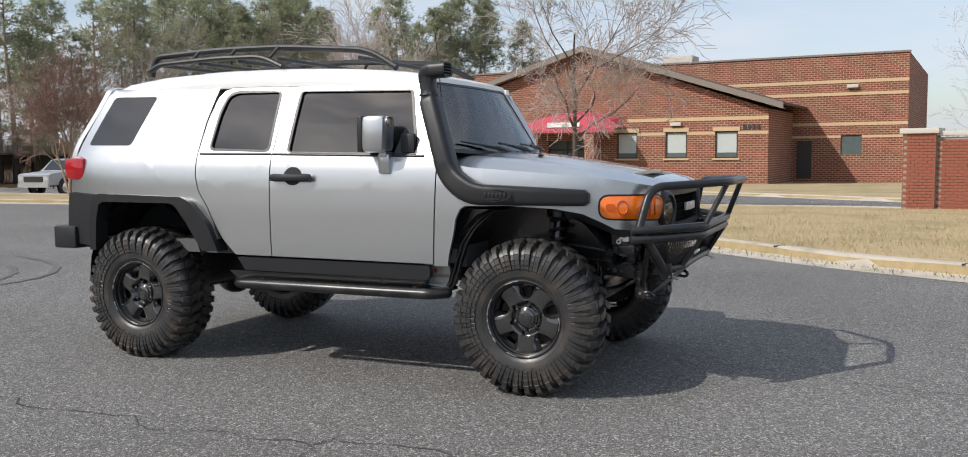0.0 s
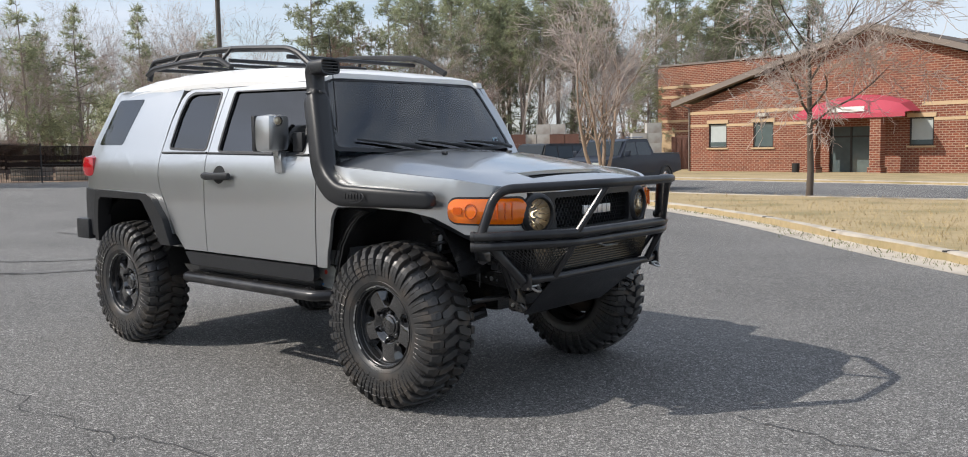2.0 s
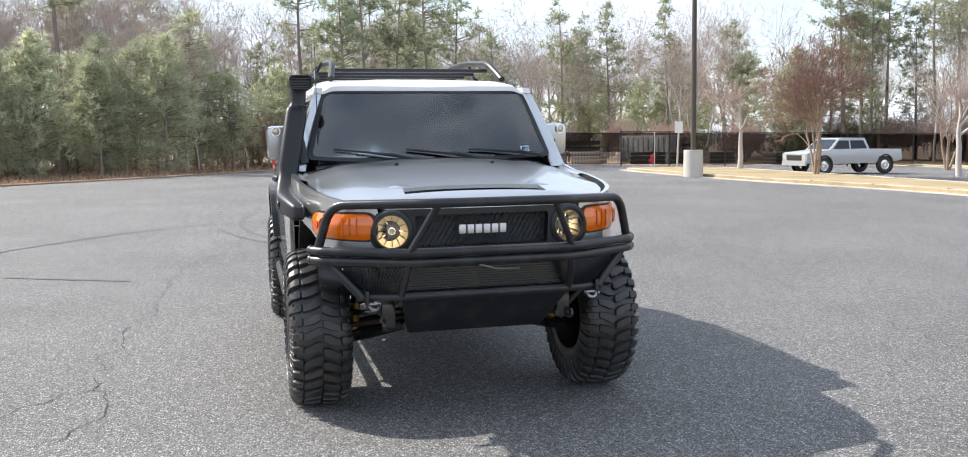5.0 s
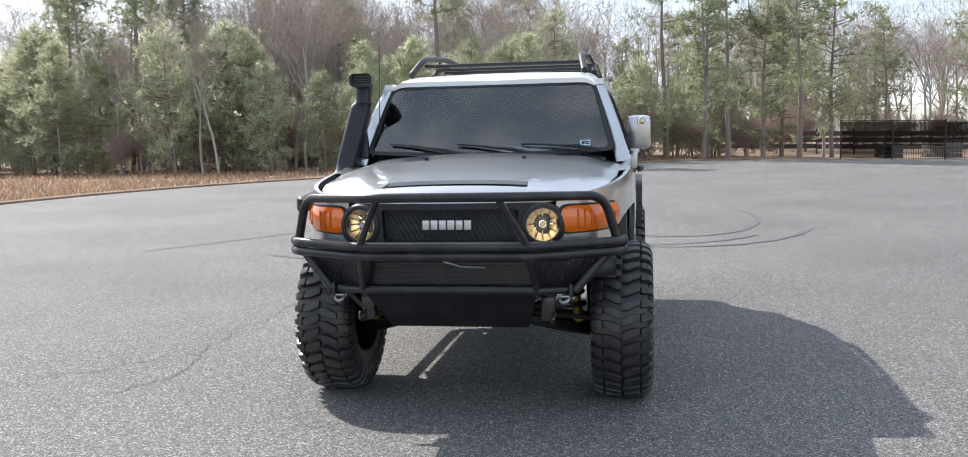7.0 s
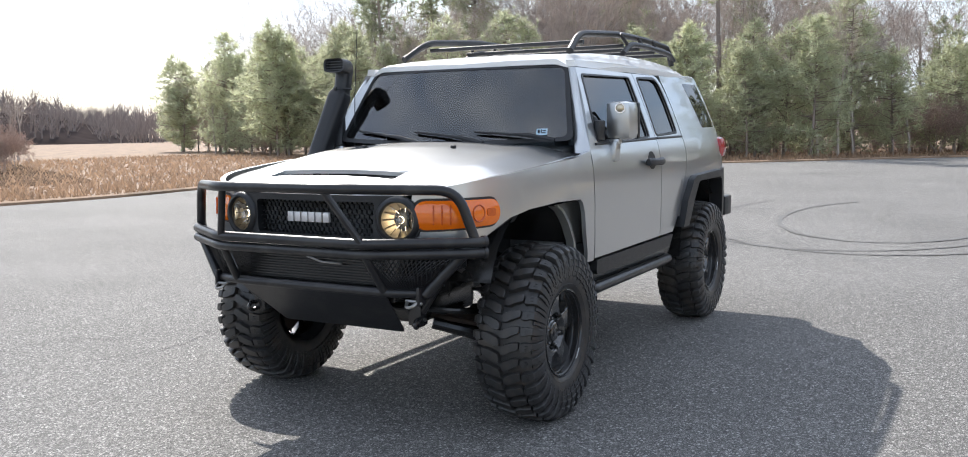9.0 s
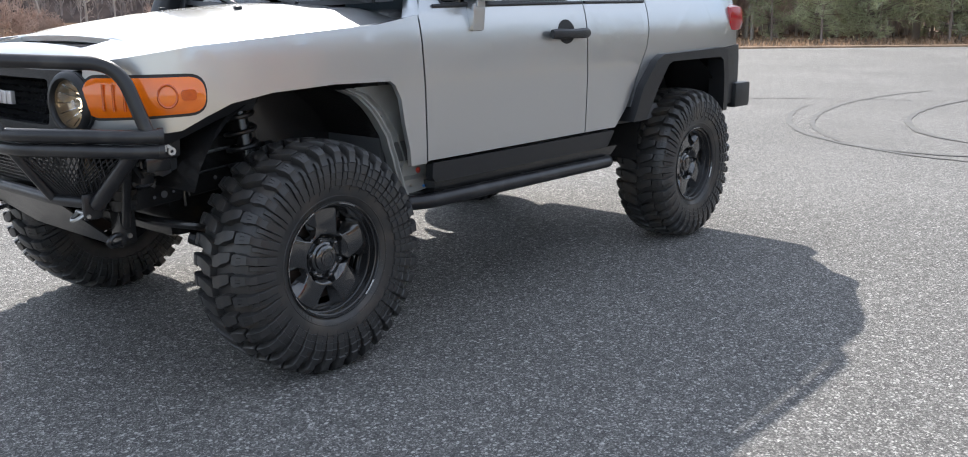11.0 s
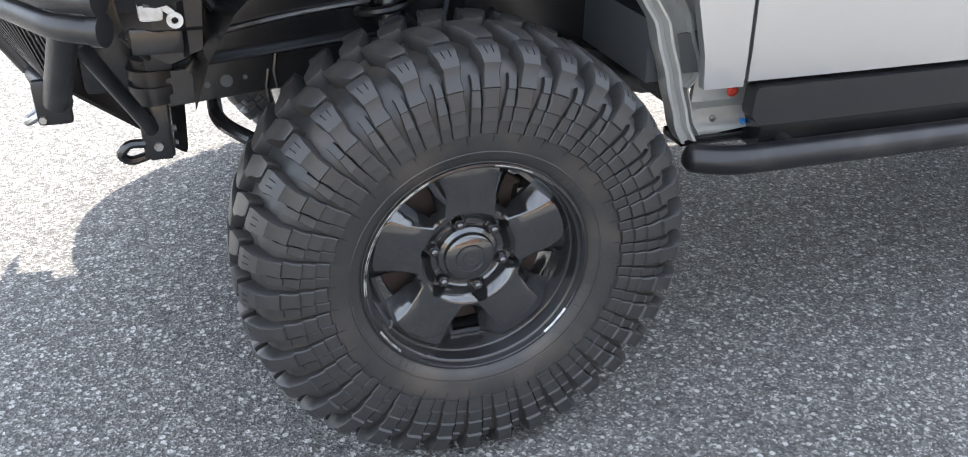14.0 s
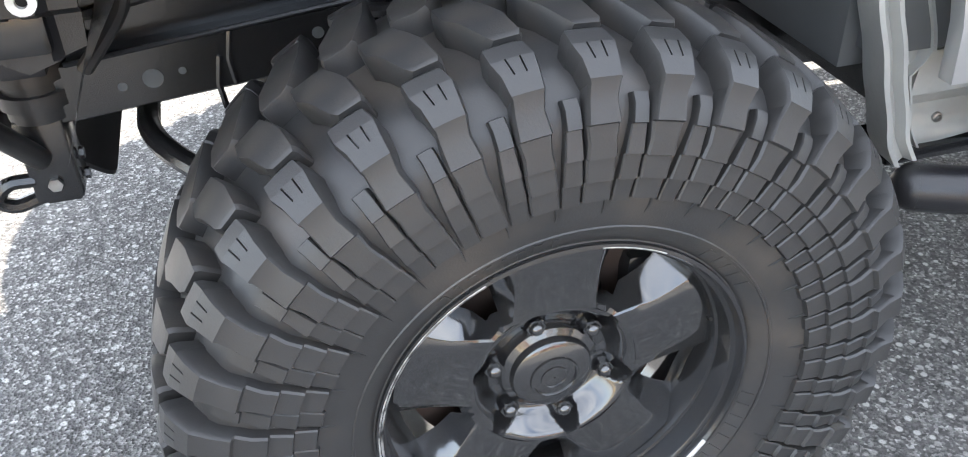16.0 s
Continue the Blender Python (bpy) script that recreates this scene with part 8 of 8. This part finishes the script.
bm = bmesh.new()
cyl(bm, (0, 0, -0.05), (0.10, 0, 2.5), 0.05, 0.045, 8)
part("sign_post", bm, "sign_post", sg)
bm = bmesh.new()
box(bm, (0.09, -0.05, 2.25), (0.42, 0.02, 0.62), 0.01)
part("sign_board", bm, "sign", sg)
lp = thing("lamp_pole", "tall bronze lamp pole on a concrete base", "lamp post", (-26.6, 16.9, ground_z(0, 16.9)))
bm = bmesh.new()
cyl(bm, (0, 0, 0), (0, 0, 1.12), 0.40, 0.39, 24)
part("concrete_base", bm, "cap", lp)
bm = bmesh.new()
cyl(bm, (0, 0, 0.80), (0, 0, 14.0), 0.11, 0.08, 12)
part("pole", bm, "pole", lp)
bm = bmesh.new()
box(bm, (0.5, 0, 14.0), (1.0, 0.35, 0.18), 0.04)
part("lamp_head", bm, "pole", lp)


# ---- parked vehicles ----
def vehicle(name, label, at, turn, prof, half, paint, wheels, glassy, r=0.38, cab=None, bed=None, group="parked vehicles"):
    """Side outline along y (front at -y), swept across with rounded flanks; windows, lamps and wheels as parts."""
    v = thing(name, label, "car", (at[0], at[1], ground_z(*at)), turn, group)
    bm = sheet(prof, [], lambda y, z, k: Vector((half - 0.02 * smooth01((0.75 - z) / 0.4) - (0.0 if z < 1.05 else (z - 1.05) * 0.22) - k, y, z)), 0.10, 0.35)
    part("body_side", bm, paint, v)
    bm = sheet(prof, [], lambda y, z, k: Vector((-half + 0.02 * smooth01((0.75 - z) / 0.4) + (0.0 if z < 1.05 else (z - 1.05) * 0.22) + k, y, z)), 0.10, 0.35)
    part("body_side", bm, paint, v)
    bm = bmesh.new()
    ring = []
    for y, z in prof:
        w = half - 0.05 - (0.0 if z < 1.05 else (z - 1.05) * 0.22)
        ring.append((bm.verts.new((-w, y, z)), bm.verts.new((w, y, z))))
    for i in range(len(ring)):
        a, b = ring[i], ring[(i + 1) % len(ring)]
        bm.faces.new((a[0], a[1], b[1], b[0]))
    part("body_shell", bm, paint, v, angle=25)
    for y in wheels:
        for s in (-1, 1):
            bm = bmesh.new()
            lathe(bm, [(0.22, 0.02), (0.25, 0.10), (r - 0.03, 0.11), (r, 0.08), (r, -0.10), (0.2, -0.11)], 28, Matrix.Translation((s * (half - 0.10), y, r)) @ Matrix.Rotation(radians(-90 * s), 4, "Z"))
            w = part("wheel", bm, "rubber", v)
            bm = bmesh.new()
            lathe(bm, [(0.001, 0.07), (0.08, 0.075), (0.10, 0.05), (0.20, 0.045), (0.24, 0.08), (0.25, 0.06)], 20, Matrix.Translation((s * (half - 0.10), y, r)) @ Matrix.Rotation(radians(-90 * s), 4, "Z"))
            part("rim", bm, "chrome", w)
            bm = bmesh.new()
            lathe(bm, [(r + 0.10, 0.125), (r + 0.02, 0.128), (r - 0.02, 0.02), (r + 0.09, 0.02)], 28, Matrix.Translation((s * (half - 0.12), y, r + 0.02)) @ Matrix.Rotation(radians(-90 * s), 4, "Z"))
            part("arch", bm, "post", v)
    for y0, y1, z0, z1, sl0, sl1 in glassy:
        for s in (-1, 1):
            bm = bmesh.new()
            pts = [(y0, z0), (y1, z0), (y1 - sl1, z1), (y0 + sl0, z1)]
            skin(bm, [[bm.verts.new((s * (half + 0.004 - max(0, z - 1.05) * 0.22 - d), y, z)) for y, z in pts] for d in (0.0, 0.03)])
            part("side_window", bm, "car_glass", v, smooth=False)
    return v


def slab(v, name, pts, material, t=0.03, label=""):
    """A flat plate through four points, with thickness along its normal."""
    P = [Vector(p) for p in pts]
    n = (P[1] - P[0]).cross(P[2] - P[0]).normalized()
    bm = bmesh.new()
    skin(bm, [[bm.verts.new(p) for p in P], [bm.verts.new(p + n * t) for p in P]])
    return part(name, bm, material, v, label, smooth=False)


# slate-blue crew-cab pickup, nose towards the lot
PK = [(0.0, 0.50), (0.0, 1.05), (0.12, 1.12), (1.35, 1.22), (1.95, 1.80), (2.3, 1.88), (3.45, 1.86), (3.75, 1.30), (3.80, 1.28), (5.70, 1.26), (5.76, 0.62), (5.0, 0.50), (4.95, 0.80), (4.2, 0.80), (4.1, 0.48), (1.45, 0.46), (1.35, 0.80), (0.65, 0.80), (0.55, 0.50)]
tk = vehicle("blue_pickup", "slate blue crew-cab pickup truck parked by the verge", (-13.0, 22.5), 2, PK, 1.0, "truck_blue", (1.0, 4.6), ((1.55, 2.50, 1.27, 1.74, 0.40, 0.0), (2.58, 3.55, 1.27, 1.74, 0.0, 0.20)), 0.40)
tk.scale = (1.03, 1.03, 1.0)
slab(tk, "windscreen", [(-0.82, 1.40, 1.25), (0.82, 1.40, 1.25), (0.74, 1.90, 1.76), (-0.74, 1.90, 1.76)], "car_glass", 0.03)
slab(tk, "grille", [(0.62, -0.02, 0.70), (-0.62, -0.02, 0.70), (-0.62, -0.02, 1.05), (0.62, -0.02, 1.05)], "post", 0.04)
for z in (0.80, 0.93):
    slab(tk, "grille_bar", [(0.60, -0.03, z), (-0.60, -0.03, z), (-0.60, -0.03, z + 0.035), (0.60, -0.03, z + 0.035)], "steel", 0.05)
slab(tk, "front_bumper", [(0.98, -0.06, 0.42), (-0.98, -0.06, 0.42), (-0.98, -0.06, 0.64), (0.98, -0.06, 0.64)], "truck_blue", 0.10)
for s in (-1, 1):
    slab(tk, "headlamp", [(s * 0.95, -0.02, 0.86), (s * 0.66, -0.02, 0.86), (s * 0.66, -0.02, 1.05), (s * 0.95, -0.02, 1.05)][:: s], "blind", 0.05)
    bm = bmesh.new()
    box(bm, (s * 1.10, 1.62, 1.34), (0.18, 0.12, 0.22), 0.03)
    part("door_mirror", bm, "truck_blue", tk)
    slab(tk, "door_trim", [(s * 1.012, 1.55, 0.60), (s * 1.012, 3.7, 0.60), (s * 1.012, 3.7, 0.66), (s * 1.012, 1.55, 0.66)], "post", 0.01)
bm = bmesh.new()
box(bm, (0, 4.75, 1.29), (1.9, 1.9, 0.05), 0.02)
part("bed_cover", bm, "post", tk)
for s in (-1, 1):
    bm = bmesh.new()
    cyl(bm, (s * 0.68, 2.1, 1.93), (s * 0.68, 3.4, 1.93), 0.02, 0.02, 6)
    part("roof_rail", bm, "chrome", tk)
# black square-cut 4x4
JP = [(0.0, 0.52), (0.0, 1.10), (0.10, 1.16), (1.45, 1.22), (1.75, 1.80), (1.95, 1.86), (3.95, 1.84), (4.05, 1.10), (4.05, 0.55), (3.6, 0.52), (3.55, 0.85), (2.75, 0.85), (2.65, 0.50), (1.25, 0.50), (1.15, 0.88), (0.40, 0.88), (0.30, 0.55)]
jp = vehicle("black_four_by_four", "black square-cut four-wheel-drive parked by the verge", (-17.1, 23.2), -6, JP, 0.92, "jeep_black", (0.75, 3.2), ((1.55, 2.35, 1.25, 1.74, 0.22, 0.0), (2.42, 3.25, 1.25, 1.74, 0.0, 0.0), (3.32, 3.95, 1.25, 1.74, 0.0, 0.0)), 0.42)
jp.scale = (0.97, 1.0, 0.95)
slab(jp, "windscreen", [(-0.80, 1.44, 1.25), (0.80, 1.44, 1.25), (0.72, 1.72, 1.79), (-0.72, 1.72, 1.79)], "car_glass", 0.03)
for k in range(7):
    slab(jp, "grille_slot", [(0.36 - 0.12 * k + 0.035, -0.012, 0.78), (0.36 - 0.12 * k - 0.035, -0.012, 0.78), (0.36 - 0.12 * k - 0.035, -0.012, 1.05), (0.36 - 0.12 * k + 0.035, -0.012, 1.05)], "post", 0.02)
for s in (-1, 1):
    bm = bmesh.new()
    cyl(bm, (s * 0.58, 0.02, 0.94), (s * 0.58, -0.04, 0.94), 0.11, 0.11, 18)
    part("headlamp", bm, "blind", jp)
slab(jp, "front_bumper", [(0.90, -0.10, 0.50), (-0.90, -0.10, 0.50), (-0.90, -0.10, 0.68), (0.90, -0.10, 0.68)], "post", 0.12)
slab(jp, "number_plate", [(0.22, -0.14, 0.53), (-0.22, -0.14, 0.53), (-0.22, -0.14, 0.65), (0.22, -0.14, 0.65)], "sign", 0.02)
# maroon vehicle behind
SV = [(0.0, 0.45), (0.0, 0.95), (1.1, 1.10), (1.7, 1.62), (2.0, 1.68), (4.0, 1.66), (4.4, 1.10), (4.45, 0.5), (3.9, 0.45), (3.8, 0.75), (3.1, 0.75), (3.0, 0.42), (1.3, 0.42), (1.2, 0.75), (0.55, 0.75), (0.45, 0.45)]
sv = vehicle("maroon_wagon", "maroon sport wagon parked behind the black one", (-17.6, 28.6), -6, SV, 0.92, "maroon", (0.88, 3.45), ((1.35, 2.4, 1.12, 1.55, 0.40, 0.0), (2.48, 3.95, 1.12, 1.55, 0.0, 0.25)), 0.36)
slab(sv, "windscreen", [(-0.74, 1.16, 1.14), (0.74, 1.16, 1.14), (0.66, 1.68, 1.56), (-0.66, 1.68, 1.56)], "car_glass", 0.03)
# silver crew-cab pickup
P2 = [(0.0, 0.48), (0.0, 0.92), (0.12, 0.98), (1.25, 1.08), (1.80, 1.58), (2.1, 1.65), (3.25, 1.63), (3.45, 1.12), (3.5, 1.10), (5.25, 1.08), (5.3, 0.58), (4.75, 0.48), (4.7, 0.75), (4.0, 0.75), (3.9, 0.46), (1.40, 0.44), (1.3, 0.75), (0.65, 0.75), (0.55, 0.48)]
p2 = vehicle("silver_pickup", "silver crew-cab pickup truck parked by the verge", (-30.0, 23.9), 2, P2, 0.92, "pickup_silver", (0.98, 4.36), ((1.45, 2.35, 1.13, 1.52, 0.36, 0.0), (2.42, 3.32, 1.13, 1.52, 0.0, 0.16)), 0.37)
slab(p2, "windscreen", [(-0.76, 1.30, 1.11), (0.76, 1.30, 1.11), (0.68, 1.76, 1.55), (-0.68, 1.76, 1.55)], "car_glass", 0.03)
slab(p2, "grille", [(0.55, -0.02, 0.62), (-0.55, -0.02, 0.62), (-0.55, -0.02, 0.86), (0.55, -0.02, 0.86)], "post", 0.03)
for s in (-1, 1):
    slab(p2, "headlamp", [(s * 0.86, -0.02, 0.68), (s * 0.60, -0.02, 0.68), (s * 0.60, -0.02, 0.86), (s * 0.86, -0.02, 0.86)][:: s], "blind", 0.04)
slab(p2, "front_bumper", [(0.90, -0.05, 0.38), (-0.90, -0.05, 0.38), (-0.90, -0.05, 0.56), (0.90, -0.05, 0.56)], "pickup_silver", 0.08)
